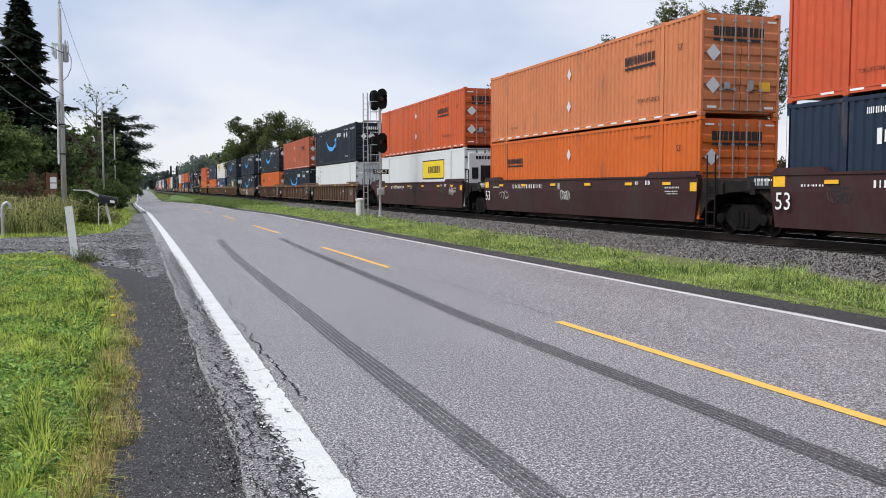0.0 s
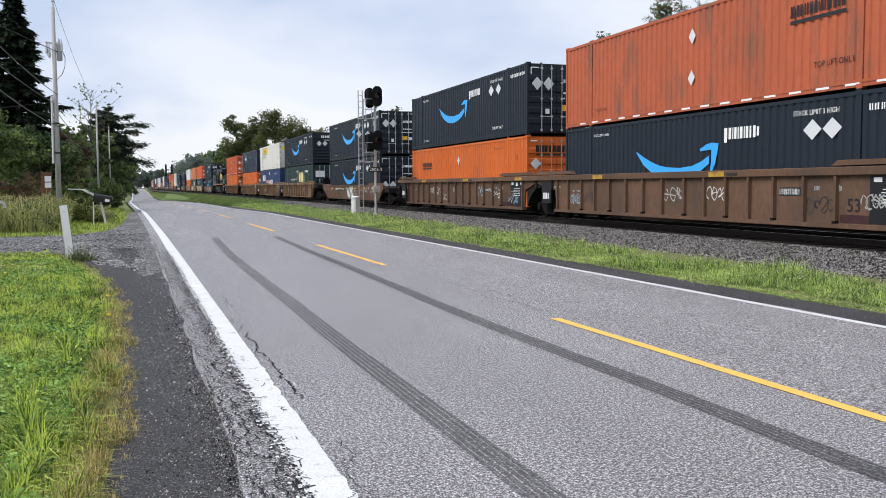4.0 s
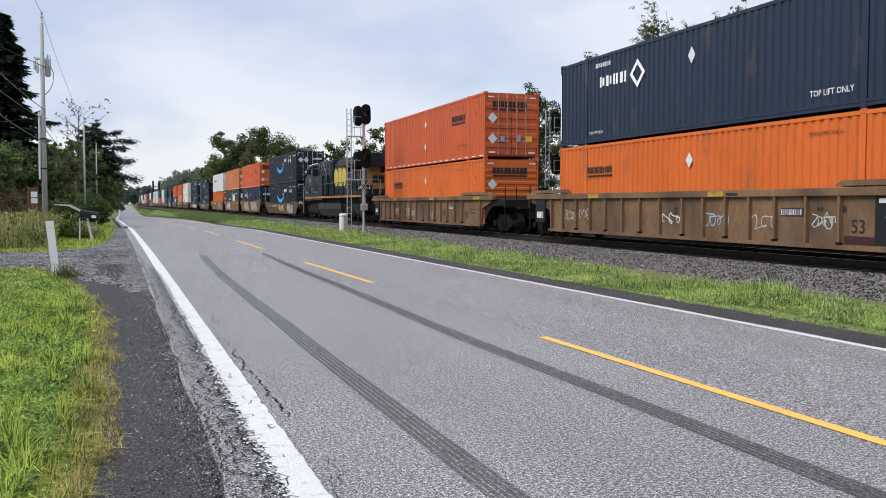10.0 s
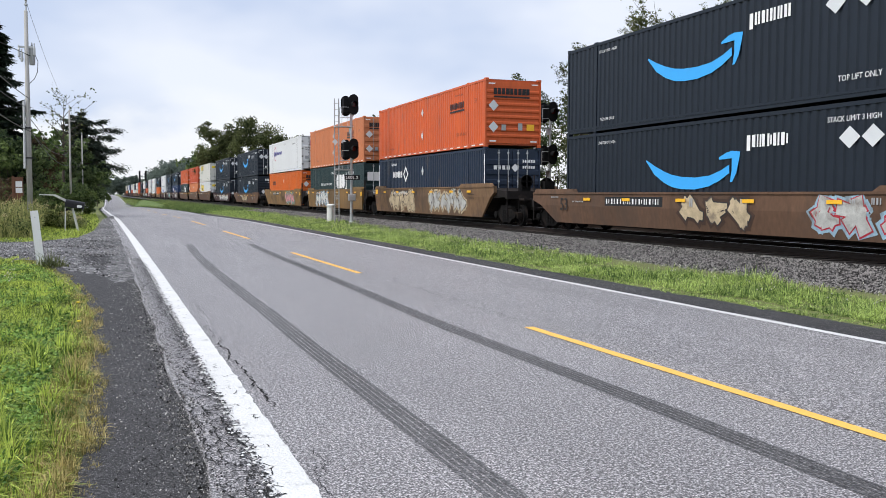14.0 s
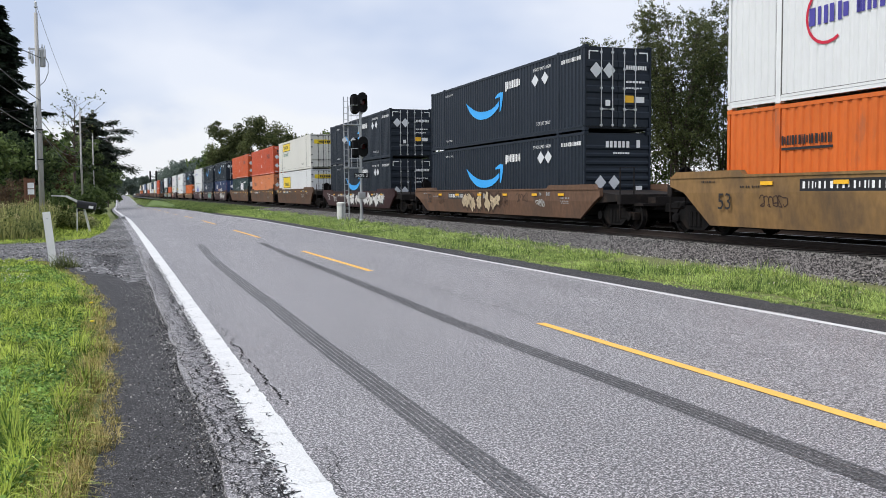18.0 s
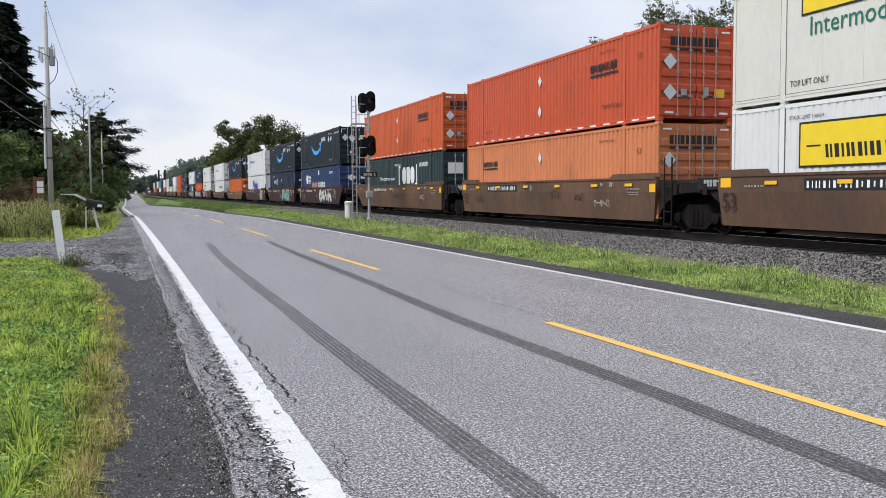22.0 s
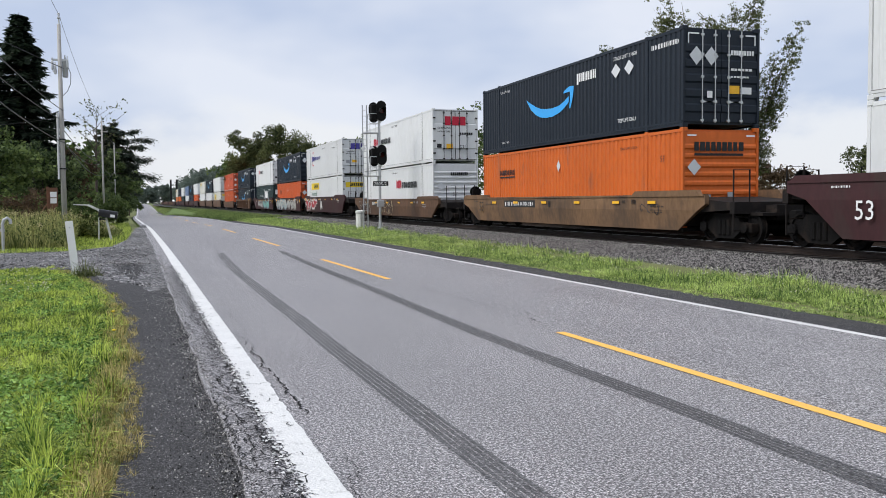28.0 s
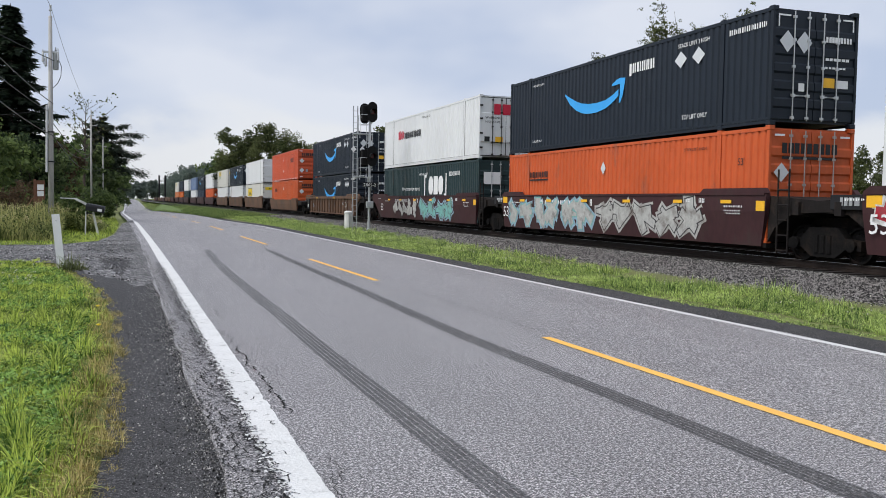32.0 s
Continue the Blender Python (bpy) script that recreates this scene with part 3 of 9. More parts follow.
    keep = (y > near) & (rng.random(n) < 0.25 + 0.75 * (band > 0.4)) & (x < 0.5)
    x, y = x[keep], y[keep]
    n = len(x)
    r, a = rng.uniform(0.008, 0.026, n), rng.random(n) * 6.283
    p = np.zeros((n, 4, 3))
    for j in range(3):
        q = a + j * 2.094 + 0.5 * rng.random(n)
        p[:, (0, 1, 3)[j]] = np.stack([x + r * np.cos(q), y + r * np.sin(q), np.full(n, -0.02)], -1)
    p[:, 2] = np.stack([x, y, -0.02 + r], -1)
    ob = new("driveway_stones", soup("driveway_stones", p, 4, leafy("driveway_stone", (0.03, 0.03, 0.032), (0.60, 0.59, 0.59), 0.85, 2.0, 0.0, 1.0)))
    tagged(ob, "loose grey stones on the gravel driveway", "stones", kind="stuff")
    seam = ribbon([(4.62, 9.6), (4.60, 12), (4.66, 15)], 0.009, 0.007, 0.15, 0.12, 2.2, 0.012)
    structure("road_seam", seam, tar, "thin broken seam in the asphalt", "crack")


build_markings()

# ---- the train ----
LONG, TALL = 16.154, 2.896
MOVING = []
CACHE = {}


def cached(key, make):
    if key not in CACHE:
        CACHE[key] = make()
    return CACHE[key]


def paint(name, color, rough=0.45, dirt=(0.12, 0.09, 0.07), at=0.70, vary=0.14):
    return mat(name, color, rough, vary=vary, scale=0.8, fine=9, dirt=dirt, dirt_at=at, dirt_scale=1.1, stretch=(1, 1, 0.35), per_piece=0.07)


BOX_PAINT = {
    "charcoal": paint("charcoal_container_paint", (0.0105, 0.0165, 0.0265), 0.5, (0.026, 0.027, 0.030), 0.78),
    "orange": paint("orange_container_paint", (0.54, 0.100, 0.028)),
    "red_orange": paint("red_orange_container_paint", (0.53, 0.088, 0.034)),
    "bright_orange": paint("bright_orange_container_paint", (0.60, 0.130, 0.022)),
    "weathered_orange": paint("weathered_orange_paint", (0.40, 0.098, 0.045), 0.6, (0.16, 0.09, 0.06), 0.62),
    "tan_orange": paint("sun_faded_orange_paint", (0.56, 0.195, 0.085), 0.6),
    "white": paint("white_container_paint", (0.67, 0.68, 0.685), 0.45, (0.50, 0.45, 0.38), 0.80, 0.06),
    "cream": paint("cream_container_paint", (0.62, 0.61, 0.56), 0.5, (0.44, 0.38, 0.30), 0.79, 0.07),
    "green": paint("dark_green_container_paint", (0.020, 0.040, 0.043)),
    "navy": paint("navy_container_paint", (0.015, 0.026, 0.050)),
    "blue": paint("blue_container_paint", (0.023, 0.047, 0.125)),
    "sky_blue": paint("pale_blue_container_paint", (0.16, 0.22, 0.36)),
}
INK = {
    "black": mat("black_vinyl", (0.02, 0.02, 0.022), 0.5), "white": WHITE_MARK,
    "smile": mat("light_blue_vinyl", (0.045, 0.37, 0.82), 0.45, vary=0.08), "yellow": mat("yellow_vinyl", (0.80, 0.58, 0.03), 0.45, vary=0.08),
    "cream": mat("pale_yellow_vinyl", (0.72, 0.62, 0.26), 0.5, vary=0.12), "green": mat("green_vinyl", (0.02, 0.16, 0.11), 0.5),
    "purple": mat("purple_blue_vinyl", (0.07, 0.06, 0.30), 0.5), "red": mat("red_vinyl", (0.52, 0.02, 0.05), 0.5),
    "royal": mat("royal_blue_vinyl", (0.02, 0.07, 0.42), 0.5), "silver": mat("silver_reflector", (0.62, 0.64, 0.66), 0.35, vary=0.08),
    "peach": mat("peach_vinyl", (0.78, 0.42, 0.30), 0.5), "amber": mat("amber_reflector", (0.85, 0.46, 0.03), 0.4),
    "gold": mat("gold_vinyl", (0.60, 0.44, 0.06), 0.5), "grey": mat("grey_vinyl", (0.35, 0.36, 0.37), 0.5),
}
SPRAY = {
    "white": mat("spray_white", (0.66, 0.66, 0.64), 0.6, vary=0.3, scale=5, dirt=(0.13, 0.10, 0.085), dirt_at=0.60, dirt_scale=2.2), "pink": mat("spray_pink", (0.62, 0.27, 0.29), 0.6, vary=0.3, scale=5, dirt=(0.13, 0.10, 0.085), dirt_at=0.60, dirt_scale=2.2),
    "teal": mat("spray_teal", (0.20, 0.46, 0.42), 0.6, vary=0.3, scale=5, dirt=(0.13, 0.10, 0.085), dirt_at=0.60, dirt_scale=2.2), "red": mat("spray_red", (0.42, 0.03, 0.05), 0.6, vary=0.3, scale=5, dirt=(0.13, 0.10, 0.085), dirt_at=0.60, dirt_scale=2.2),
    "black": mat("spray_black", (0.03, 0.03, 0.035), 0.6, vary=0.3, scale=5, dirt=(0.13, 0.10, 0.085), dirt_at=0.60, dirt_scale=2.2), "sky": mat("spray_pale_blue", (0.28, 0.42, 0.52), 0.6, vary=0.3, scale=5, dirt=(0.13, 0.10, 0.085), dirt_at=0.60, dirt_scale=2.2),
    "silver": mat("spray_silver", (0.45, 0.45, 0.43), 0.6, vary=0.3, scale=5, dirt=(0.13, 0.10, 0.085), dirt_at=0.60, dirt_scale=2.2), "tan": mat("spray_tan", (0.50, 0.40, 0.26), 0.6, vary=0.3, scale=5, dirt=(0.13, 0.10, 0.085), dirt_at=0.60, dirt_scale=2.2),
}
ROD = mat("zinc_rod", (0.55, 0.56, 0.57), 0.4, 0.6, vary=0.15, scale=4)
ROD_BLACK = mat("grimy_black_rod", (0.035, 0.033, 0.034), 0.5, 0.2, vary=0.2, scale=4)
SHADE_LINE = mat("grey_shade_line", (0.20, 0.195, 0.19), 0.8, vary=0.3, scale=2)
ROD_DARK = mat("painted_rod", (0.36, 0.32, 0.30), 0.5, 0.3, vary=0.2, scale=4)


# containers: local x across, y from the near end to the far one, z up from the base
def side_sheet(sign, smooth, fine=False):
    """A corrugated wall between the rails, or a flat one with seams."""
    b = Build()
    out, inn = sign * (HALF - 0.012), sign * (HALF - (0.020 if smooth else 0.034 if fine else 0.048))
    z0, z1 = 0.20, TALL - 0.12
    pitch = 1.22 if smooth else 0.24 if fine else 0.272
    for a0, a1 in ((0.10, 1.93), (2.09, 14.16), (14.34, LONG - 0.10)):
        n = max(1, round((a1 - a0) / pitch))
        p = (a1 - a0) / n
        prof = []
        for i in range(n):
            y = a0 + i * p
            if smooth:
                prof += [(inn, y), (inn, y + 0.008), (out, y + 0.012), (out, y + p - 0.004)]
            else:
                prof += [(inn, y), (inn, y + p * (0.20 if fine else 0.30)), (out, y + p * (0.30 if fine else 0.42)), (out, y + p * 0.88)]
        prof.append((inn, a1))
        m = len(prof)
        vs = [(x, y, z0) for x, y in prof] + [(x, y, z1) for x, y in prof]
        b.add(vs, [(i, i + 1, m + i + 1, m + i) if sign > 0 else (i + 1, i, m + i, m + i + 1) for i in range(m - 1)])
    return b


def frame_build():
    b = Build()
    h = HALF
    for s in (-1, 1):
        x0, x1 = sorted((s * h, s * (h - 0.07)))
        b.box(x0, x1, 0.02, LONG - 0.02, TALL - 0.125, TALL - 0.035)
        b.box(x0, x1, 0.02, LONG - 0.02, 0.045, 0.105)
        b.box(*sorted((s * (h - 0.014), s * (h - 0.07))), 0.02, LONG - 0.02, 0.105, 0.135)
        b.box(x0, x1, 0.02, LONG - 0.02, 0.135, 0.20)
        for a in (2.01, 14.25):
            b.box(*sorted((s * (h + 0.004), s * (h - 0.06))), a - 0.085, a + 0.085, 0.02, TALL - 0.01)
        for a in (0.0, LONG - 0.10):
            b.box(x0, x1, a + 0.002, a + 0.10, 0.16, TALL - 0.1)
    return b


def casting_build():
    return Build().box(-0.085, 0.085, -0.088, 0.088, 0.0, 0.118, 0.012)


CAST_AT = [(sx * (HALF - 0.073), a, z) for sx in (-1, 1) for a in (0.082, 2.01, 14.25, LONG - 0.082) for z in (0.0, TALL - 0.118)]


def core_build():
    b = Build().box(-HALF + 0.072, HALF - 0.072, 0.10, LONG - 0.10, 0.09, TALL - 0.06)
    return b


def roof_build():
    """A roof sheet pressed with shallow cross ribs."""
    prof = [(0.10, TALL - 0.045)]
    for i in range(26):
        y = 0.4 + i * 0.6
        prof += [(y, TALL - 0.045), (y + 0.03, TALL - 0.02), (y + 0.27, TALL - 0.02), (y + 0.30, TALL - 0.045)]
    prof.append((LONG - 0.10, TALL - 0.045))
    m, x = len(prof), HALF - 0.075
    return Build().add([(-x, y, z) for y, z in prof] + [(x, y, z) for y, z in prof], [(i, m + i, m + i + 1, i + 1) for i in range(m - 1)])


def ribbed_leaf(x0, x1, bands, y=0.045):
    """A door leaf or end wall, pressed with horizontal ribs; faces -y."""
    n, z0, z1 = bands, 0.34, TALL - 0.42
    p = (z1 - z0) / n
    prof = [(0.10, 0.16), (y, 0.16)]
    for i in range(n):
        a, c = z0 + i * p + p * 0.18, z0 + i * p + p * 0.82
        prof += [(y, a), (y - 0.036, a + 0.05), (y - 0.036, c - 0.05), (y, c)]
    prof += [(y, TALL - 0.13), (0.10, TALL - 0.13)]
    m = len(prof)
    vs = [(x0, a, b) for a, b in prof] + [(x1, a, b) for a, b in prof]
    b = Build().add(vs, [(i, i + 1, m + i + 1, m + i) for i in range(m - 1)])
    for k in (0, m):
        for i in range(n):
            q = 2 + i * 4
            b.f.append((k + q, k + q + 1, k + q + 2, k + q + 3))
        b.f.append((k + 0, k + 1, k + m - 2, k + m - 1))
    return b


def rod_build(x):
    b = Build().tube((x, -0.012, 0.13), (x, -0.012, TALL - 0.1), 0.017, 6)
    for z in (0.2, 0.75, 1.45, 2.1, TALL - 0.24):
        b.box(x - 0.045, x + 0.045, -0.03, 0.02, z - 0.03, z + 0.03)
    return b


def handle_build(x, d):
    return Build().box(*sorted((x, x + 0.32 * d)), -0.045, -0.02, 0.72, 0.755).box(x - 0.04, x + 0.04, -0.05, 0.0, 0.70, 0.78)


def flat(pts_list):
    """Flat shapes 2 mm off the near side wall: lists of (along, height), thickened."""
    b = Build()
    for pts in pts_list:
        n = len(pts)
        x = -HALF - 0.006
        b.add([(x, a, z) for a, z in pts], [tuple(range(n))])
    return b


def rect(a0, a1, z0, z1):
    return [(a1, z0), (a0, z0), (a0, z1), (a1, z1)]


def diamond(a, z, w, h):
    return [(a, z - h), (a - w, z), (a, z + h), (a + w, z)]


def bars(a0, a1, z0, z1, n, rnd, gap=0.2):
    """A line of lettering as plain upright bars from a1 (its start) to a0, two to a letter."""
    ws = [rnd.uniform(0.6, 1.3) for _ in range(n * 2)]
    k = (a1 - a0) / sum(ws)
    out, a = [], a1
    for i, w in enumerate(ws):
        h = (z1 - z0) * (0.0 if i % 2 == 0 else rnd.choice((0.0, 0.0, 0.12)))
        out.append(rect(a - w * k * (0.78 - gap * 0.5 - 0.16 * (i % 2)), a, z0 + h, z1 - h))
        a -= w * k
    return out


def ring(a, z, r, w, t0=0.0, t1=6.28318, n=20):
    out = []
    for i in range(n):
        p, q = t0 + (t1 - t0) * i / n, t0 + (t1 - t0) * (i + 1) / n
        out.append([(a - r * math.cos(p), z + r * math.sin(p)), (a - r * math.cos(q), z + r * math.sin(q)),
                    (a - (r - w) * math.cos(q), z + (r - w) * math.sin(q)), (a - (r - w) * math.cos(p), z + (r - w) * math.sin(p))])
    return out


def emblem_shapes(a1, z0, z1, w):
    """Three bold plain shapes in a row, two octagons and a block between; a1 is where they start."""
    h, zc = (z1 - z0) / 2, (z0 + z1) / 2
    out = []
    c = a1 - w / 2
    octo = [(-0.22, -1), (-0.5, -0.55), (-0.5, 0.55), (-0.22, 1), (0.22, 1), (0.5, 0.55), (0.5, -0.55), (0.22, -1)]
    out.append([(c - w * p, zc + h * q) for p, q in octo])
    c -= w * 1.06
    out.append(rect(c - w * 0.44, c + w * 0.44, z0, z1))
    c -= w * 1.06
    out.append([(c - w * p, zc + h * q) for p, q in octo])
    return out


def slant(quads, shear, z_ref):
    return [[(a - (z - z_ref) * shear, z) for a, z in q] for q in quads]


SIDE_TEXT = Matrix(((0, 0, -1, 0), (-1, 0, 0, 0), (0, 1, 0, 0), (0, 0, 0, 1)))
END_TEXT = Matrix(((1, 0, 0, 0), (0, 0, -1, 0), (0, 1, 0, 0), (0, 0, 0, 1)))


def side_word(parent, body, a, z, size, ink, wide=1.0, x=-HALF - 0.006, name="lettering"):
    ob = part(name, text_mesh(body, size, ink, wide), ink, parent)
    ob.matrix_basis = Matrix.Translation((x, a, z)) @ SIDE_TEXT
    return ob


def end_word(parent, body, x, z, size, ink, wide=1.0, y=-0.004, name="lettering"):
    ob = part(name, text_mesh(body, size, ink, wide), ink, parent)
    ob.matrix_basis = Matrix.Translation((x, y, z)) @ END_TEXT
    return ob


def end_flat(pts_list, y=-0.004):
    b = Build()
    for pts in pts_list:
        b.add([(x, y, z) for x, z in pts], [tuple(range(len(pts)))])
    return b


def erect(x0, x1, z0, z1):
    return [(x0, z0), (x1, z0), (x1, z1), (x0, z1)]


def ebars(x0, x1, z0, z1, n, rnd, gap=0.22):
    w = (x1 - x0) / n
    return [erect(x0 + i * w, x0 + i * w + w * (1 - gap) * rnd.uniform(0.85, 1.1), z0, z1) for i in range(n)]


def jb_near_panel(e, rnd):
    """A yellow sign nearer the container's near end, with its bars."""
    part("panel", flat([rect(3.2, 6.9, 1.45, 2.35)]), INK["yellow"], e, "yellow panel")
    b = flat(bars(3.7, 5.9, 1.70, 2.08, 7, rnd, 0.2))
    b.v = [(x - 0.004, a, z) for x, a, z in b.v]
    part("wordmark", b, INK["black"], e, "black bars of lettering")["kind"] = "stuff"
    part("panel_edge", flat([rect(3.15, 6.95, 2.35, 2.41), rect(3.15, 6.95, 1.39, 1.45), rect(3.15, 3.2, 1.45, 2.35), rect(6.9, 6.95, 1.45, 2.35)]), INK["black"], e)["kind"] = "stuff"
    side_word(e, "Intermodal", 6.9, 0.95, 0.5, INK["black"], 1.0)


def livery(kind, row, e, seed, doors=1):
    """The markings of a container, side and near end; row: top or low."""
    rnd = random.Random(seed)
    low = row == "low"
    white, black, silver = INK["white"], INK["black"], INK["silver"]
    lk = (kind, row)

    def mark(name, ink, shapes, label=""):
        ob = part(name, cached((lk, name, ink.name, seed % 3), lambda: flat(shapes()).mesh(name, ink)), ink, e, label)
        if name not in ("panel", "logo"):
            ob["kind"] = "stuff"

    def emark(name, ink, shapes, label=""):
        ob = part(name, cached((lk, "end", name, seed % 3), lambda: end_flat(shapes()).mesh(name, ink)), ink, e, label)
        if name != "panel_end":
            ob["kind"] = "stuff"

    if kind == "prime":
        dz = 0.0 if not low else -0.05
        up = [(11.17, 1.95), (10.75, 1.77), (10.27, 1.60), (9.85, 1.49), (9.42, 1.43), (8.8, 1.40), (8.19, 1.44), (7.75, 1.55), (7.37, 1.70)]
        under = [(11.17, 1.90), (10.75, 1.52), (10.27, 1.28), (9.85, 1.15), (9.42, 1.09), (8.8, 1.08), (8.19, 1.16), (7.75, 1.30), (7.36, 1.49)]
        mark("logo", INK["smile"], lambda: [[(a, z + dz) for a, z in (under[i], under[i + 1], up[i + 1], up[i])] for i in range(8)] + [
            [(a, z + dz) for a, z in q] for q in ([(7.79, 1.84), (7.79, 1.90), (7.50, 2.01), (7.28, 2.05), (7.27, 1.86)], [(7.27, 1.86), (7.28, 2.05), (6.95, 2.02), (6.98, 1.85)],
                                                  [(7.27, 1.86), (6.98, 1.85), (7.09, 1.48), (7.24, 1.26), (7.33, 1.26), (7.27, 1.55)])], "light blue curved arrow")
        mark("wordmark", white, lambda: [rect(6.58, 6.71, 2.02 + dz, 2.40 + dz)] + bars(5.21, 6.52, 2.10 + dz, 2.40 + dz, 5, rnd), "white bars of lettering")
        mark("reflector", silver, lambda: [diamond(3.90 - (0.5 if low else 0), 2.13 + dz * 0.3, 0.30, 0.24), diamond(3.05 - (0.28 if low else 0), 2.13 + dz * 0.3, 0.30, 0.24)],
             "silver reflective diamonds")
        side_word(e, "STACK LIMIT 3 HIGH", 4.05, 2.46, 0.17, white, 0.95)
        side_word(e, "STACK LIMIT 3 HIGH", 14.0, 2.50, 0.12, white, 0.95)
        side_word(e, "TOP LIFT ONLY", 3.78, 0.42, 0.18, white, 0.95)
        side_word(e, "TOP LIFT ONLY", 13.9, 0.35, 0.13, white, 0.95)
        mark("number", white, lambda: bars(0.2, 1.7, 2.42, 2.56, 9, rnd, 0.45))
        if not doors:
            zz = 1.85 if not low else 1.15
            emark("diamonds_end", silver, lambda: [[(x, zz - 0.25), (x + 0.22, zz), (x, zz + 0.25), (x - 0.22, zz)] for x in (-0.68, -0.15)], "silver reflective diamonds")
            emark("bars_end", white, lambda: ebars(-0.48, 0.48, 2.34, 2.56, 6, rnd, 0.3) + ebars(-0.2, 0.45, 2.12, 2.18, 7, rnd) + [erect(0.72, 0.86, 2.34, 2.6), erect(0.7, 0.95, 0.72, 1.02)], "white bars of lettering")
            return
        emark("reflector_end", silver, lambda: [[(x, z - 0.27), (x + 0.24, z), (x, z + 0.27), (x - 0.24, z)] for x, z in (
            ((-0.86, 2.05), (-0.36, 2.05)) if not low else ((-0.92, 0.95), (-0.42, 0.95)))], "silver reflective diamonds")
        emark("number_end", white, lambda: ebars(0.30, 1.12, 2.1, 2.24, 9, rnd) + ebars(0.3, 1.05, 1.65, 1.72, 6, rnd) + ebars(0.3, 0.95, 1.45, 1.5, 6, rnd))
        emark("corner_tape", white, lambda: [erect(-1.15, -0.78, 2.66, 2.70), erect(-1.15, -1.11, 2.4, 2.66), erect(0.8, 1.15, 2.66, 2.70), erect(1.11, 1.15, 2.4, 2.66)])
        if not low:
            emark("label_amber", INK["amber"], lambda: [erect(0.22, 0.60, 0.98, 1.22)])
            emark("label_white", white, lambda: [erect(0.64, 1.02, 0.98, 1.18), erect(-0.5, -0.32, 0.85, 1.05)])
    elif kind == "schneider":
        if low and seed % 2 == 0:
            mark("wordmark", black, lambda: bars(12.45, 14.10, 1.90, 2.12, 9, rnd, 0.16), "black bars of lettering")
            mark("underline", black, lambda: [rect(12.45, 14.10, 1.78, 1.84)])
        else:
            mark("wordmark", black, lambda: bars(2.42, 4.22, 1.87, 2.14, 9, rnd, 0.16), "black bars of lettering")
            mark("underline", black, lambda: [rect(2.42, 4.22, 1.72, 1.80)])
        mark("reflector", silver, lambda: [diamond(8.24, 2.10, 0.17, 0.22)] + ([] if low else [diamond(8.26, 0.95, 0.17, 0.22)]), "silver diamond placards")
        side_word(e, "53'", 1.2, 1.95, 0.26, black, 0.9)
        side_word(e, "STACK LIMIT 3 HIGH", 3.6, 2.42, 0.12, black, 0.95)
        if not low:
            side_word(e, "TOP LIFT ONLY", 3.4, 0.62, 0.19, black, 0.95)
            side_word(e, "TOP LIFT ONLY", 13.9, 0.45, 0.13, black, 0.95)
            mark("conspicuity_tape", white, lambda: [rect(0.2 + i * 0.9, 0.62 + i * 0.9, 0.09, 0.14) for i in range(17)], "white reflective tape dashes")
        emark("wordmark_end", black, lambda: ebars(-0.92, 0.78, 2.22, 2.48, 9, rnd, 0.16), "black bars of lettering")
        emark("underline_end", black, lambda: [erect(-0.92, 0.75, 2.08, 2.15)])
        emark("placard_end", silver, lambda: [[(x, z - 0.24), (x + 0.23, z), (x, z + 0.24), (x - 0.23, z)] for x, z in ((-0.92, 1.75), (-0.92, 0.85))][: 1 if low else 2], "silver diamond placard")
        emark("corner_tape", white, lambda: [erect(-1.15, -0.85, 2.64, 2.69), erect(0.85, 1.15, 2.64, 2.69), erect(-1.1, -0.8, 0.22, 0.28), erect(0.8, 1.1, 0.22, 0.28)])
        emark("label_grey", INK["grey"], lambda: [erect(0.22, 0.42, 0.72, 1.02), erect(-0.55, -0.35, 0.7, 0.95)])
        if not low:
            emark("label_amber", INK["amber"], lambda: [erect(0.62, 0.98, 0.72, 0.98)])
    elif kind == "csx":
        ink = INK["cream"] if seed % 2 or seed == 18 else white
        mark("emblem", ink, lambda: emblem_shapes(7.28, 1.30, 2.24, 0.76), "pale blocks of an emblem")
        mark("bracket", ink, lambda: [rect(7.86, 8.02, 1.0, 2.35), rect(4.40, 4.56, 1.22, 2.35), rect(7.64, 7.86, 2.20, 2.35), rect(4.56, 4.78, 1.22, 1.34)])
        side_word(e, "How tomorrow moves", 12.2, 1.52, 0.36, white, 1.0)
        side_word(e, "WARNING HIGH CUBE", 9.0, 2.34, 0.17, white, 0.9)
        mark("number", white, lambda: bars(2.4, 4.0, 2.2, 2.42, 9, rnd, 0.35))
        emark("panel_end", INK["cream"] if seed % 2 else white, lambda: [erect(-1.05, -0.2, 1.75, 2.3)], "pale panel")
        emark("number_end", white, lambda: ebars(0.25, 1.0, 2.3, 2.42, 8, rnd))
    elif kind == "umax":
        mark("wordmark", white, lambda: bars(11.55, 13.3, 1.80, 2.14, 4, rnd, 0.22), "white bars of lettering")
        mark("emblem", white, lambda: ring(11.0, 1.97, 0.44, 0.17, 0.0, 6.28318, 4), "white diamond emblem")
        mark("reflector", silver, lambda: [diamond(8.2, 2.08, 0.17, 0.24)], "silver diamond placard")
        side_word(e, "TOP LIFT ONLY", 3.6, 0.4, 0.2, white, 0.95)
        side_word(e, "TOP LIFT ONLY", 14.0, 0.3, 0.14, white, 0.95)
        mark("number", white, lambda: bars(12.6, 13.6, 2.46, 2.6, 8, rnd, 0.4))
        mark("edge_tape", white, lambda: [rect(0.02, 0.09, 0.25, 2.6), rect(LONG - 0.09, LONG - 0.02, 0.25, 2.6)], "white reflective edge tape")
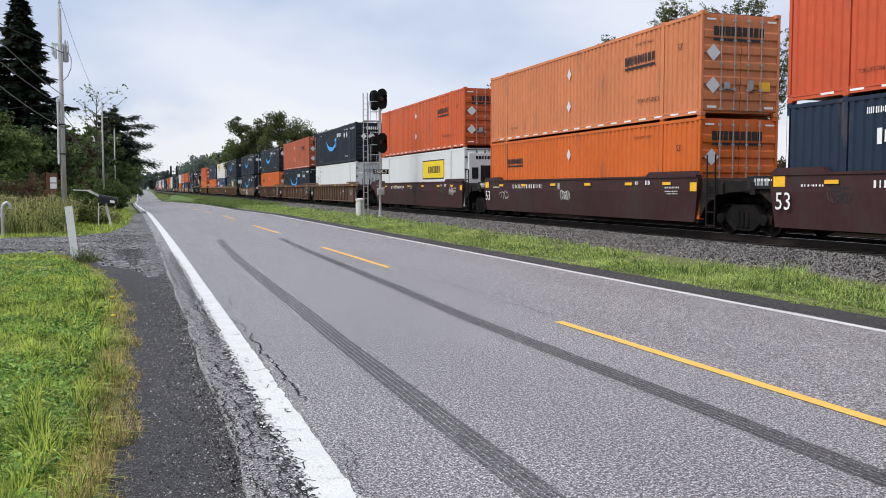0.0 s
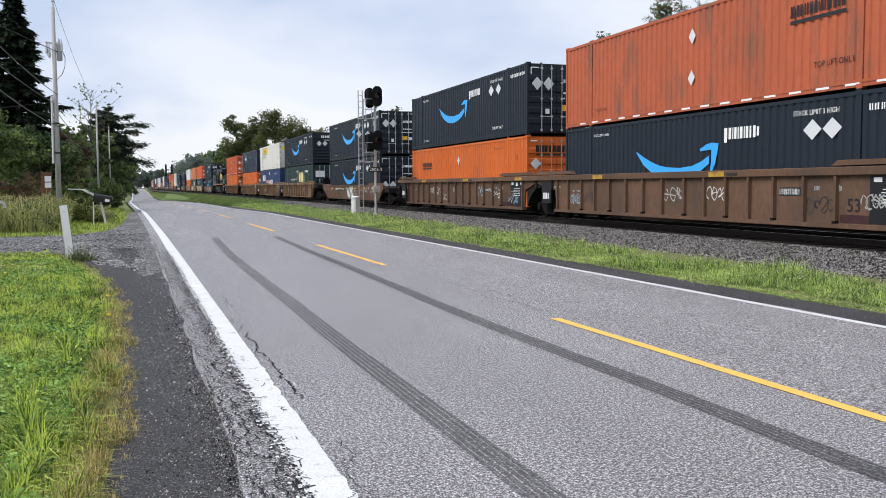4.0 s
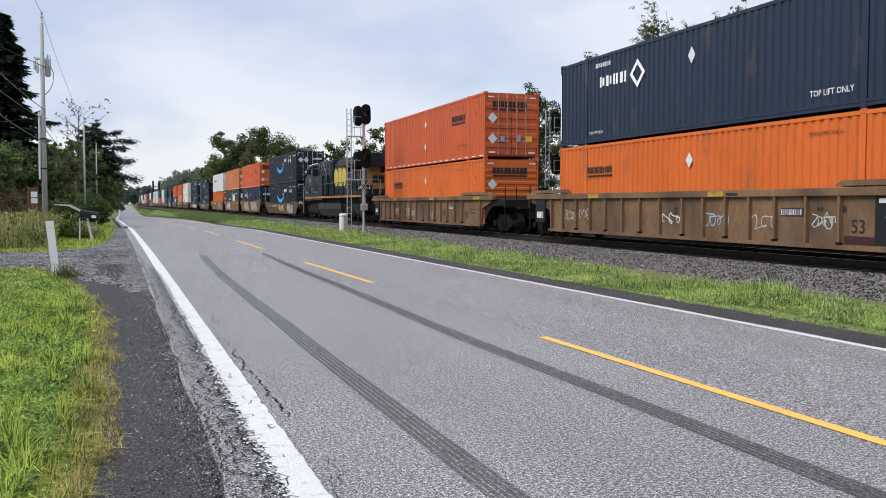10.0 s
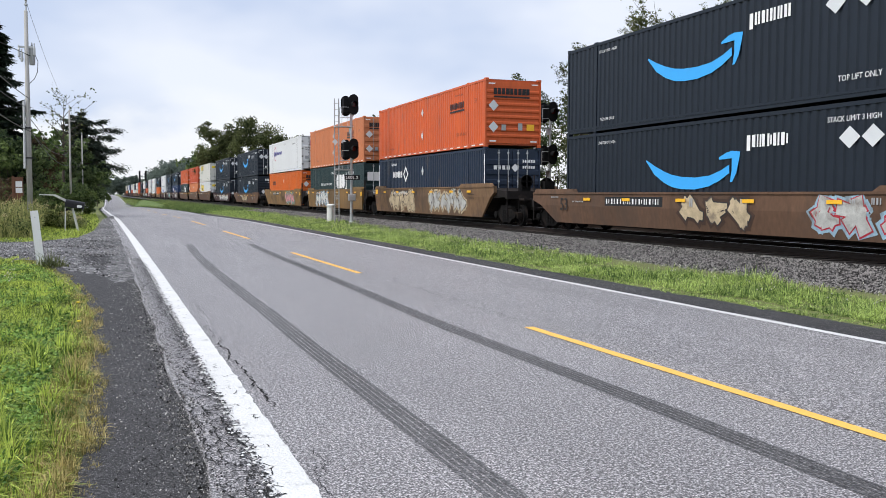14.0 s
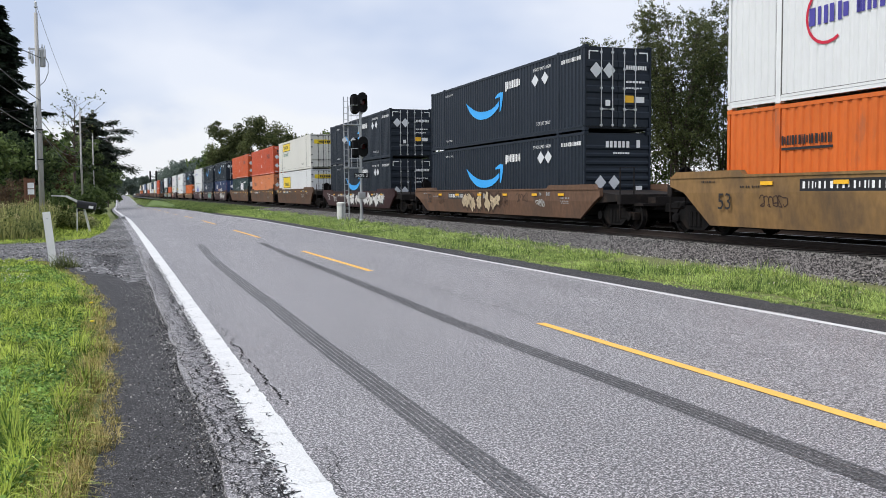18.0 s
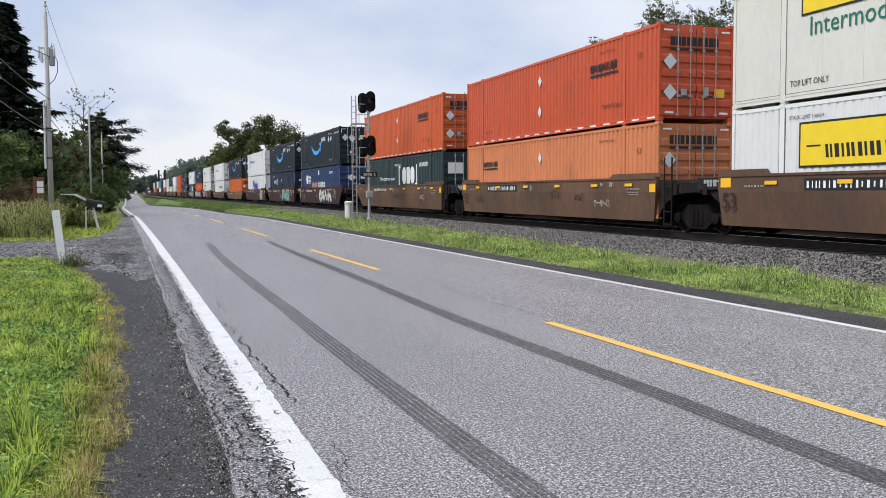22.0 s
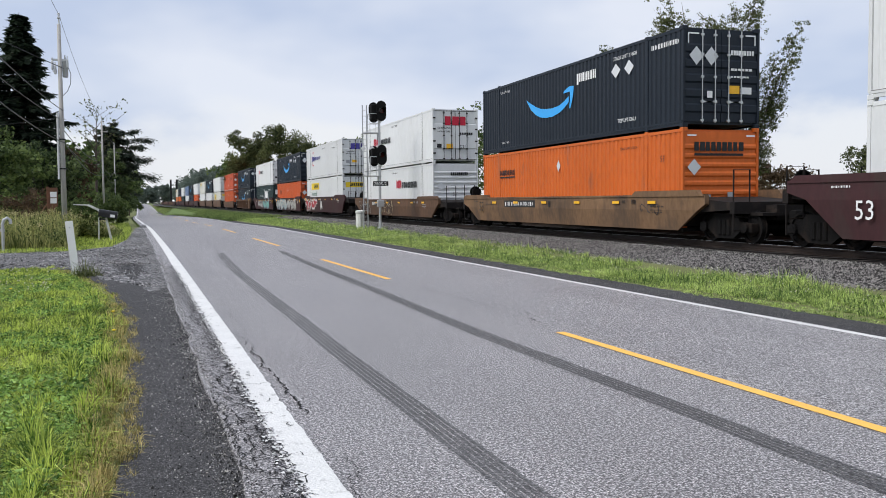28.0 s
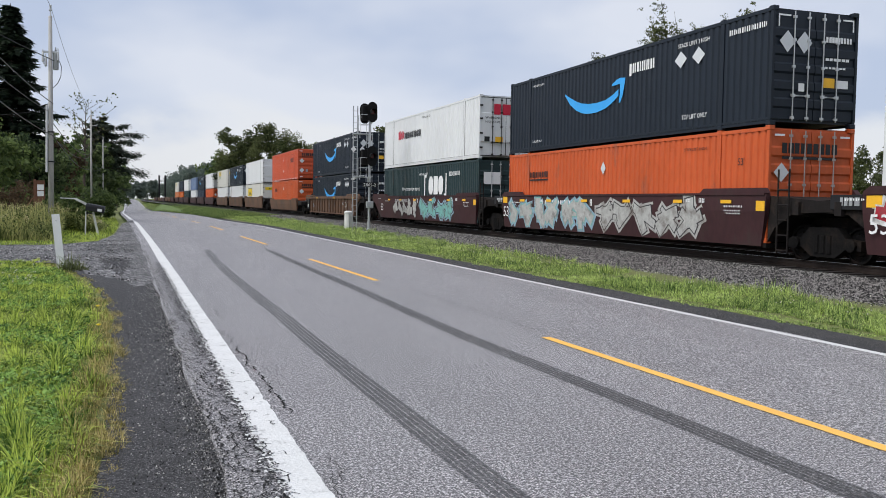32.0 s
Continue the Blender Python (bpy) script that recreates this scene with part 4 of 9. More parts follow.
        emark("wordmark_end", white, lambda: ebars(-0.9, -0.1, 1.95, 2.12, 4, rnd) + [[(0.1, 1.85), (0.28, 2.03), (0.1, 2.21), (-0.08, 2.03)]], "white bars of lettering")
        emark("number_end", white, lambda: ebars(0.45, 1.05, 2.25, 2.38, 6, rnd) + ebars(0.45, 1.05, 2.0, 2.12, 6, rnd))
    elif kind == "pacer":
        mark("wordmark_peach", INK["peach"], lambda: bars(8.75, 10.9, 1.26, 1.66, 5, rnd, 0.3), "peach bars of lettering")
        mark("wordmark", white, lambda: bars(5.5, 8.4, 1.24, 1.70, 10, rnd, 0.3), "white bars of lettering")
        mark("emblem", white, lambda: ring(13.3, 1.95, 0.42, 0.42, 0, 6.283, 14) + [rect(11.6, 12.85, 1.62 + 0.12 * i, 1.68 + 0.12 * i) for i in range(6)], "white disc with speed lines")
        mark("panel", white, lambda: [rect(7.85, 8.35, 2.28, 2.66)])
        mark("edge_tape", INK["red"], lambda: [rect(LONG - 0.10, LONG - 0.02, 0.25, 2.6), rect(0.02, 0.09, 0.25, 2.6)], "red end frame")
        mark("number", white, lambda: bars(2.6, 3.9, 2.3, 2.5, 8, rnd, 0.35))
        emark("emblem_end", white, lambda: [[(-0.75, 1.95), (-0.4, 2.2), (0.0, 1.95), (-0.4, 1.7)], erect(0.3, 0.9, 1.85, 2.05)], "white diamond emblem")
    elif kind == "jb":
        if not low:
            z0, z1 = 1.98, 2.62
        else:
            z0, z1 = 1.40, 2.35
        if low and seed == 13:
            return jb_near_panel(e, rnd)
        mark("panel", INK["yellow"], lambda: [rect(9.85, 13.6, z0, z1)], "yellow panel")
        mark("panel_edge", black, lambda: [rect(9.8, 13.65, z1, z1 + 0.05), rect(9.8, 13.65, z0 - 0.05, z0), rect(9.8, 9.85, z0, z1), rect(13.6, 13.65, z0, z1)])
        part("wordmark", cached((lk, "bars"), lambda: Build().add([(-HALF - 0.010, a, z) for q in slant(bars(10.75, 12.75, z0 + 0.16, z0 + 0.46, 6, rnd, 0.3), -0.12, z0) for a, z in q],
                                                              [tuple(range(i * 4, i * 4 + 4)) for i in range(12)]).mesh("wordmark", black)), black, e, "black bars of lettering")["kind"] = "stuff"
        part("scroll", cached((lk, "scroll"), lambda: Build().add([(-HALF - 0.010, a, z) for q in (rect(12.95, 13.4, z0 + 0.42, z0 + 0.46), rect(10.1, 10.5, z0 + 0.14, z0 + 0.18)) for a, z in q],
                                                              [(0, 1, 2, 3), (4, 5, 6, 7)]).mesh("scroll", black)), black, e)
        if not low:
            side_word(e, "Intermodal", 13.4, 1.45, 0.62, INK["green"], 0.98)
            side_word(e, "TOP LIFT ONLY", 2.0 + 12.0, 0.35, 0.2, black, 0.9)
            side_word(e, "TOP LIFT ONLY", 4.2, 0.45, 0.2, black, 0.9)
        else:
            side_word(e, "STACK LIMIT 3 HIGH", 14.0, 2.48, 0.13, black, 0.95)
        emark("panel_end", INK["yellow"], lambda: [erect(-1.0, 1.0, 2.08, 2.42)], "yellow panel")
        emark("number_end", INK["grey"], lambda: ebars(0.4, 1.0, 1.7, 1.8, 6, rnd) + ebars(0.4, 0.8, 1.5, 1.58, 4, rnd) + [erect(0.55, 0.9, 1.1, 1.35)])
        part("wordmark_end", cached((lk, "endbars"), lambda: end_flat(ebars(-0.55, 0.55, 2.16, 2.34, 7, rnd), -0.008).mesh("wordmark_end", black)), black, e, "black bars of lettering")["kind"] = "stuff"
    elif kind == "jb_intermodal":
        mark("panel", INK["yellow"], lambda: [rect(9.95, 13.75, 1.92, 2.5)], "yellow panel")
        part("wordmark", cached((lk, "bars"), lambda: Build().add([(-HALF - 0.010, a, z) for q in bars(10.3, 12.5, 2.05, 2.38, 7, rnd, 0.2) for a, z in q],
                                                              [tuple(range(i * 4, i * 4 + 4)) for i in range(14)]).mesh("wordmark", black)), black, e, "black bars of lettering")["kind"] = "stuff"
        side_word(e, "Intermodal", 13.6, 1.36, 0.6, INK["green"], 1.0)
        emark("panel_end", INK["yellow"], lambda: [erect(-1.05, 1.05, 1.95, 2.35)], "yellow panel")
        part("wordmark_end", cached((lk, "endbars"), lambda: end_flat(ebars(-0.6, 0.6, 2.05, 2.26, 7, rnd), -0.008).mesh("wordmark_end", black)), black, e, "black bars of lettering")["kind"] = "stuff"
    elif kind == "stg":
        ink = INK["purple"]
        mark("wordmark_block", ink, lambda: bars(11.95, 13.25, 1.62, 2.02, 3, rnd, 0.16), "purple bars of lettering")
        mark("wordmark", ink, lambda: bars(9.1, 11.85, 1.68, 1.95, 9, rnd, 0.2) + [rect(11.7, 11.82, 1.68, 2.05)], "purple bars of lettering")
        mark("emblem", INK["red"], lambda: ring(12.7, 1.82, 0.66, 0.07, 0.5, 5.3, 18), "thin red broken circle")
        side_word(e, "WARNING HIGH CUBE", 8.4, 2.46, 0.16, black, 0.9)
        mark("number", black, lambda: bars(2.8, 4.0, 2.3, 2.42, 8, rnd, 0.4))
        emark("wordmark_end", ink, lambda: ebars(-0.6, 0.62, 2.05, 2.5, 3, rnd, 0.14), "purple bars of lettering")
        end_word(e, "WARNING", -1.02, 1.80, 0.16, black)
        end_word(e, "HIGH CUBE", -1.02, 1.64, 0.14, black)
        end_word(e, "53'", 0.35, 0.95, 0.3, black)
        emark("label_amber", INK["amber"], lambda: [erect(-0.5, -0.15, 1.0, 1.2)])
        emark("label_grey", INK["grey"], lambda: [erect(-1.0, -0.7, 0.95, 1.2), erect(0.25, 1.0, 1.48, 1.58)])
    elif kind == "xpo":
        if low:
            a1, a0, z0, z1 = 7.47, 3.0, 1.60, 2.02
        else:
            a1, a0, z0, z1 = 13.12, 8.71, 1.60, 2.02
        k = a1 - (a1 - a0) * 0.29
        mark("wordmark_red", INK["red"], lambda: bars(k + 0.08, a1, z0, z1 + 0.08, 3, rnd, 0.12), "red bars of lettering")
        mark("wordmark", black, lambda: bars(a0, k, z0, z1 - 0.06, 9, rnd, 0.2), "black bars of lettering")
        side_word(e, "WARNING HIGH CUBE", 8.6, 2.5, 0.15, black, 0.9)
        if not low:
            emark("wordmark_end", INK["red"], lambda: ebars(-0.6, 0.65, 2.0, 2.48, 3, rnd, 0.12), "red bars of lettering")
            end_word(e, "WARNING", -1.02, 1.80, 0.16, black)
            end_word(e, "HIGH CUBE", -1.02, 1.62, 0.14, black)
            end_word(e, "53'", 0.22, 0.72, 0.3, black)
            emark("label_amber", INK["amber"], lambda: [erect(-0.52, -0.16, 0.75, 1.0)])
            emark("number_end", black, lambda: ebars(0.25, 1.0, 1.5, 1.62, 6, rnd) + [erect(-1.05, -0.8, 0.78, 1.0)])
        else:
            emark("wordmark_end", black, lambda: ebars(-0.3, 0.72, 2.2, 2.36, 9, rnd), "black bars of lettering")
            emark("placard_end", silver, lambda: [[(-0.85, 1.35), (-0.6, 1.6), (-0.85, 1.85), (-1.1, 1.6)]], "diamond placard")
            end_word(e, "53'", -0.2, 1.1, 0.24, black)
    elif kind == "matson":
        mark("wordmark", INK["royal"], lambda: [rect(10.9, 11.2, 1.18, 2.36), rect(9.75, 10.05, 1.18, 2.36),
             [(10.9, 2.36), (10.65, 2.36), (10.35, 1.5), (10.5, 1.3)], [(10.3, 2.36), (10.05, 2.36), (10.45, 1.3), (10.6, 1.5)]] + bars(6.6, 9.5, 1.2, 1.98, 4, rnd, 0.2)
             + [rect(8.0, 8.2, 1.2, 2.4)], "royal blue bars of lettering")
        emark("wordmark_end", INK["royal"], lambda: ebars(-0.3, 0.7, 2.2, 2.42, 6, rnd), "royal blue bars of lettering")
    elif kind == "plain_white":
        side_word(e, "STACK LIMIT 3 HIGH", 14.1 if low else 4.0, 2.3, 0.17, black, 0.95)
        mark("number", black, lambda: [rect(LONG - 1.2, LONG - 1.05, 0.35 + 0.28 * i, 0.5 + 0.28 * i) for i in range(6)])
        emark("wordmark_end", INK["grey"], lambda: ebars(-0.7, 0.15, 2.15, 2.35, 5, rnd) + ebars(0.3, 0.75, 2.14, 2.3, 3, rnd) + ebars(0.3, 0.9, 0.9, 1.4, 5, rnd, 0.5), "grey bars of lettering")


COLOR_WORDS = {"charcoal": "dark charcoal", "orange": "orange", "red_orange": "red-orange", "bright_orange": "bright orange", "tan_orange": "sun-faded tan orange", "weathered_orange": "weathered dull orange",
               "white": "white", "cream": "cream white", "green": "dark green", "navy": "navy blue", "blue": "deep blue", "sky_blue": "pale blue"}
KIND_WORDS = {"prime": "with a light blue curved arrow", "schneider": "with black lettering and silver diamonds", "csx": "with a pale bracketed emblem", "umax": "with a white diamond emblem",
              "pacer": "with white lettering", "jb": "with a yellow panel", "jb_intermodal": "with a yellow panel and green lettering", "stg": "with purple lettering", "xpo": "with red and black lettering",
              "matson": "with large royal blue lettering", "plain_white": "with sparse black markings", "": "without large markings"}


def container(kind, color, row, doors, s, seed, far=False):
    paint_m = BOX_PAINT[color]
    smooth = kind in ("jb", "matson", "jb_intermodal", "plain_white") and color in ("cream", "white") and not (kind == "jb" and s in (170.8, 393.8) and (row == "low" or s == 170.8))
    fine = color in ("white", "cream")
    e = thing("shipping_container", f"{COLOR_WORDS[color]} steel shipping container {KIND_WORDS[kind]}", "shipping container", "containers on the train")
    part("body", cached(("core", color), lambda: core_build().mesh("body", paint_m)), paint_m, e)
    part("roof", cached(("roof", color), lambda: roof_build().mesh("roof", paint_m)), paint_m, e)
    part("frame", cached(("frame", color), lambda: frame_build().mesh("frame", paint_m)), paint_m, e)
    part("side_panel", cached(("side", color, smooth, fine, -1), lambda: side_sheet(-1, smooth, fine).mesh("side_panel", paint_m)), paint_m, e)
    part("side_panel", cached(("side", color, smooth, fine, 1), lambda: side_sheet(1, smooth, fine).mesh("side_panel", paint_m)), paint_m, e)
    if fine:
        # thin grey strips draw the shadow lines beside the posts and base rail
        for a, b in ((1.908, 1.924), (2.096, 2.112), (14.148, 14.164), (14.336, 14.352)):
            part("seam", cached(("seam", a), lambda: Build().box(-HALF - 0.003, -HALF + 0.05, a, b, 0.16, TALL - 0.1).mesh("seam", SHADE_LINE)), SHADE_LINE, e)
        part("base_seam", cached("base_seam", lambda: Build().box(-HALF - 0.003, -HALF + 0.05, 0.1, LONG - 0.1, 0.192, 0.206).mesh("base_seam", SHADE_LINE)), SHADE_LINE, e)
        if doors:
            part("door_seal", cached("door_seal", lambda: Build().box(-0.014, 0.014, 0.02, 0.09, 0.18, TALL - 0.14).box(-HALF + 0.07, HALF - 0.07, 0.03, 0.09, 0.13, 0.165).box(-HALF + 0.07, HALF - 0.07, 0.03, 0.09, TALL - 0.14, TALL - 0.11).mesh("door_seal", BLACK)), BLACK, e, "black rubber door seal")
            for sx in (-1, 1):
                for zz in (0.5, 1.15, 1.8, 2.4):
                    part("hinge", cached(("hinge", sx, zz), lambda: Build().box(*sorted((sx * (HALF - 0.02), sx * (HALF - 0.16))), -0.012, 0.03, zz - 0.04, zz + 0.04).mesh("hinge", ROD_BLACK)), ROD_BLACK, e)
    if not far:
        for at in CAST_AT:
            part("corner_casting", cached(("cast", color), lambda: casting_build().mesh("corner_casting", paint_m)), paint_m, e).location = at
    back = part("end_panel", cached(("end", color), lambda: ribbed_leaf(-HALF + 0.08, HALF - 0.08, 8).mesh("end_panel", paint_m)), paint_m, e)
    back.matrix_basis = pose(0, LONG, 0, 0, 0, 180)
    if doors:
        rod_m = ROD_BLACK if fine else ROD if color in ("charcoal", "navy", "green", "blue") else ROD_DARK
        for k, (x0, x1) in enumerate(((-HALF + 0.08, -0.012), (0.012, HALF - 0.08))):
            leaf = part("door", cached(("leaf", color, k), lambda: ribbed_leaf(x0, x1, 1 if fine else 5).mesh("door", paint_m)), paint_m, e)
            if not far:
                for j, f in enumerate((0.46, 0.82) if k == 0 else (0.18, 0.54)):
                    x = x0 + (x1 - x0) * f
                    part("lock_rod", cached(("rod", rod_m.name, k, j), lambda: rod_build(x).mesh("lock_rod", rod_m)), rod_m, leaf, "upright steel lock rod")
                    part("handle", cached(("handle", rod_m.name, k, j), lambda: handle_build(x, 1 if j == 0 else -1).mesh("handle", rod_m)), rod_m, leaf)
    else:
        front = part("end_panel", cached(("end", color), lambda: None), paint_m, e)
    if not far or kind in ("prime", "schneider", "jb"):
        livery(kind, row, e, seed, doors)
    if kind == "jb" and s == 41.07:
        cu = part("cooling_unit", Build().box(-1.12, 1.12, -0.13, 0.04, 0.3, 2.62, 0.03), paint_m, e, "white cooling unit on the end wall")
        for x0, x1, z0, z1 in ((-0.95, -0.62, 0.5, 1.15), (-0.95, -0.62, 1.35, 1.9), (-0.5, 0.05, 1.2, 2.0), (-0.5, 0.05, 0.5, 1.05)):
            part("grille", Build().box(x0, x1, -0.145, -0.12, z0, z1, 0.005), BLACK, cu, "dark air grille")
        part("fuel_drum", Build().box(0.12, 0.98, -0.55, -0.13, 0.35, 2.0, 0.08), BLACK, cu, "tall black tank")
        part("wordmark", end_flat(ebars(-0.75, 0.75, 2.30, 2.46, 10, random.Random(2)), -0.135), INK["black"], cu, "black bars of lettering")["kind"] = "stuff"
    MOVING.append((e, s, 0.63 if row == "low" else 0.63 + TALL + 0.004))
    return e


# ---- wagons ----
WAGON_PAINT = {
    "maroon": mat("maroon_wagon_paint", (0.047, 0.0175, 0.0195), 0.65, vary=0.25, scale=0.7, fine=8, dirt=(0.045, 0.035, 0.030), dirt_at=0.6, dirt_scale=0.8, stretch=(1, 1, 0.5), per_piece=0.1),
    "brown": mat("rusty_brown_wagon_paint", (0.122, 0.068, 0.042), 0.75, vary=0.32, scale=0.6, fine=8, dirt=(0.075, 0.050, 0.037), dirt_at=0.56, dirt_scale=0.8, stretch=(1, 1, 0.5), per_piece=0.12),
    "tan": mat("tan_wagon_paint", (0.185, 0.108, 0.058), 0.75, vary=0.32, scale=0.6, fine=8, dirt=(0.075, 0.052, 0.038), dirt_at=0.54, dirt_scale=0.8, stretch=(1, 1, 0.5), per_piece=0.1),
    "yellow_brown": mat("yellow_brown_wagon_paint", (0.22, 0.128, 0.05), 0.65, vary=0.28, scale=0.6, fine=8, dirt=(0.09, 0.062, 0.04), dirt_at=0.57, dirt_scale=0.8, stretch=(1, 1, 0.5), per_piece=0.08),
}


WORN_YELLOW = mat("worn_yellow_paint", (0.52, 0.30, 0.03), 0.6, vary=0.3, scale=3, dirt=(0.16, 0.09, 0.05), dirt_at=0.56, dirt_scale=3)
# wagon ends and ladders: near black with brown patches, darker than the sides
END_PAINT = mat("near_black_wagon_end", (0.013, 0.0105, 0.010), 0.8, vary=0.3, scale=1.5, fine=12, dirt=(0.05, 0.035, 0.026), dirt_at=0.62, gloss=0.2)


def sill_smooth(sign, top, near_free, far_free):
    """A smooth well side: an upright upper band and a lower band leaning in; free ends are raked, ends at a joint upright. z from the rail top."""
    b = Build()
    x0, x1, xi = sign * 1.44, sign * 1.36, sign * 1.31
    zt, zc, zb = top - RAIL_Z, top - RAIL_Z - 0.42, 0.28
    n0, n1, n2 = (-1.3, -0.95, 0.15) if near_free else (-0.12, -0.10, 0.12)
    f0, f1, f2 = (18.5, 17.85, 16.75) if far_free else (16.52, 16.50, 16.42)
    pts_hi = [(n0, zt), (n0, zt - 0.25), (n1, zc), (f1, zc), (f0, zt - 0.25), (f0, zt)]
    pts_lo = [(n1, zc), (n2, zb), (f2, zb), (f1, zc)]
    for pts in (pts_hi, pts_lo):
        n = len(pts)
        ring_o = []
        for y, z in pts:
            k = 0.0 if z >= zc - 1e-6 else (zc - z) / (zc - zb)
            ring_o.append((x0 + (x1 - x0) * k, y, z))
        ring_i = [(xi, y, z) for y, z in pts]
        b.add(ring_o + ring_i, [tuple(range(n)), tuple(reversed(range(n, 2 * n)))] + [(i, n + i, n + (i + 1) % n, (i + 1) % n) for i in range(n)])
    b.box(*sorted((sign * 1.47, sign * 1.30)), n0 + 0.04, f0 - 0.04, zt - 0.03, zt + 0.03)
    return b


def ledge(sign, top, k, free=True):
    """A raised flange over one end of the well."""
    zt = top - RAIL_Z
    y0, y1 = ((-1.0 if free else -0.12, 2.6), (14.6 if not free else 15.3, 18.4 if free else 16.5))[k]
    return Build().prism([(y0, zt + 0.03), (y0 + 0.12, zt + 0.15), (y1 - 0.2, zt + 0.15), (y1, zt + 0.03)], "x", sign * 1.46, sign * 1.305)


def sill_ribbed(sign):
    b = Build()
    zt, zb = 1.87 - RAIL_Z, 0.25
    pts = [(-0.9, zt - 0.30), (0.05, zt - 0.55), (0.15, zb), (16.75, zb), (16.9, zt - 0.55), (18.5, zt - 0.30), (18.5, zt - 0.18), (-0.9, zt - 0.18)]
    b.prism(pts, "x", sign * 1.31, sign * 1.36)
    b.box(*sorted((sign * 1.46, sign * 1.305)), 0.1, 16.8, zb, zb + 0.10)
    return b


def chord_ribbed(sign):
    zt = 1.87 - RAIL_Z
    return Build().box(*sorted((sign * 1.47, sign * 1.30)), -1.4, 18.7, zt - 0.19, zt, 0.015)


def rib_one(sign):
    zt, zb = 1.87 - RAIL_Z - 0.19, 0.35
    return Build().prism([(sign * 1.36, -0.045), (sign * 1.455, -0.035), (sign * 1.455, 0.035), (sign * 1.36, 0.045)], "z", zb, zt)


def floor_well():
    b = Build().box(-1.30, 1.30, 0.0, LONG, 0.25, 0.36)
    return b


def end_platform(top, near):
    """Body bolster, centre sill and deck over the bogie; near end at y < 0."""
    b = Build()
    zt = top - RAIL_Z - 0.05
    b.box(-0.42, 0.42, -3.0, 0.0, 0.62, 1.02)
    b.prism([(-2.35, zt - 0.35), (-2.35, zt - 0.16), (-0.85, zt - 0.05), (-0.05, zt), (-0.05, 0.4), (-0.3, 0.75), (-0.9, zt - 0.42)], "x", -1.30, 1.30)
    b.box(-1.40, 1.40, -2.55, -2.35, zt - 0.45, zt - 0.14)
    b.box(-0.9, 0.9, -3.05, -2.55, zt - 0.5, zt - 0.42)
    return b


def handrail_build(x):
    s = 1 if x > 0 else -1
    b = Build().path([(x, -2.45, 0.3), (x, -2.45, 1.95), (x - s * 0.5, -2.45, 1.95), (x - s * 0.5, -2.45, 0.3)], 0.024, 5)
    for z in (0.35, 0.7, 1.05):
        b.tube((x, -2.45, z), (x - s * 0.5, -2.45, z), 0.02, 5)
    return b


def ladder_build():
    b = Build()
    for y in (-0.88, -0.50):
        b.tube((-1.40, y, 0.15), (-1.40, y, 2.15), 0.024, 6)
    for k in range(5):
        b.tube((-1.40, -0.88, 0.22 + k * 0.36), (-1.40, -0.50, 0.22 + k * 0.36), 0.02, 6)
    return b


def brake_wheel():
    b = Build().lathe((0.75, -2.62, 1.62), "y", [(-0.02, 0.27), (0.02, 0.27), (0.02, 0.23), (-0.02, 0.23)], 14)
    b.box(0.72, 0.78, -2.66, -2.56, 1.36, 1.88).box(0.49, 1.01, -2.66, -2.56, 1.59, 1.65).box(0.55, 0.95, -2.58, -2.36, 1.1, 1.75)
    return b


def wheel_build(r=0.42):
    return Build().lathe((0, 0, 0), "x", [(-0.07, r * 0.25), (-0.07, r * 0.55), (-0.02, r * 0.6), (-0.02, r * 0.84), (-0.07, r * 0.86), (-0.07, r), (0.055, r * 1.005), (0.06, r * 1.06), (0.085, r * 1.06), (0.085, r * 0.3)], 24)


def side_frame_build(s):
    b = Build()
    x0, x1 = s * 0.86, s * 1.06
    b.prism([(-1.15, 0.30), (-1.15, 0.52), (-0.7, 0.56), (-0.45, 0.80), (0.45, 0.80), (0.7, 0.56), (1.15, 0.52), (1.15, 0.30), (0.72, 0.34), (0.38, 0.12), (-0.38, 0.12), (-0.72, 0.34)], "x", x0, x1)
    for y in (-0.89, 0.89):
        b.lathe((s * 1.08, y, 0.42), "x", [(-0.06, 0.15), (0.05, 0.15), (0.06, 0.09)] if s > 0 else [(0.06, 0.15), (-0.05, 0.15), (-0.06, 0.09)], 10)
    for y in (-0.2, 0.0, 0.2):
        b.lathe((s * 1.04, y, 0.22), "z", [(0.0, 0.08), (0.4, 0.08)], 8)
    return b


def bogie(parent, y, far=False):
    """A two-axle bogie at y under a wagon."""
    bg = part("bogie", cached("bolster", lambda: Build().box(-0.95, 0.95, -0.22, 0.22, 0.28, 0.62).box(-0.9, 0.9, -0.95, -0.82, 0.36, 0.48).box(-0.9, 0.9, 0.82, 0.95, 0.36, 0.48).mesh("bogie", DARK_STEEL)), DARK_STEEL, parent)
    bg.location = (0, y, 0)
    for s in (-1, 1):
        part("side_frame", cached(("sf", s), lambda: side_frame_build(s).mesh("side_frame", DARK_STEEL)), DARK_STEEL, bg)
        for dy in (-0.89, 0.89):
            if far and s > 0:
                continue
            w = part("wheel", cached("wheel", lambda: wheel_build().mesh("wheel", DARK_STEEL)), DARK_STEEL, bg, "steel wheel with a bright tread")
            w.matrix_basis = pose(s * 0.78, dy, 0.42, 0, 0, 0 if s < 0 else 180)
    return bg


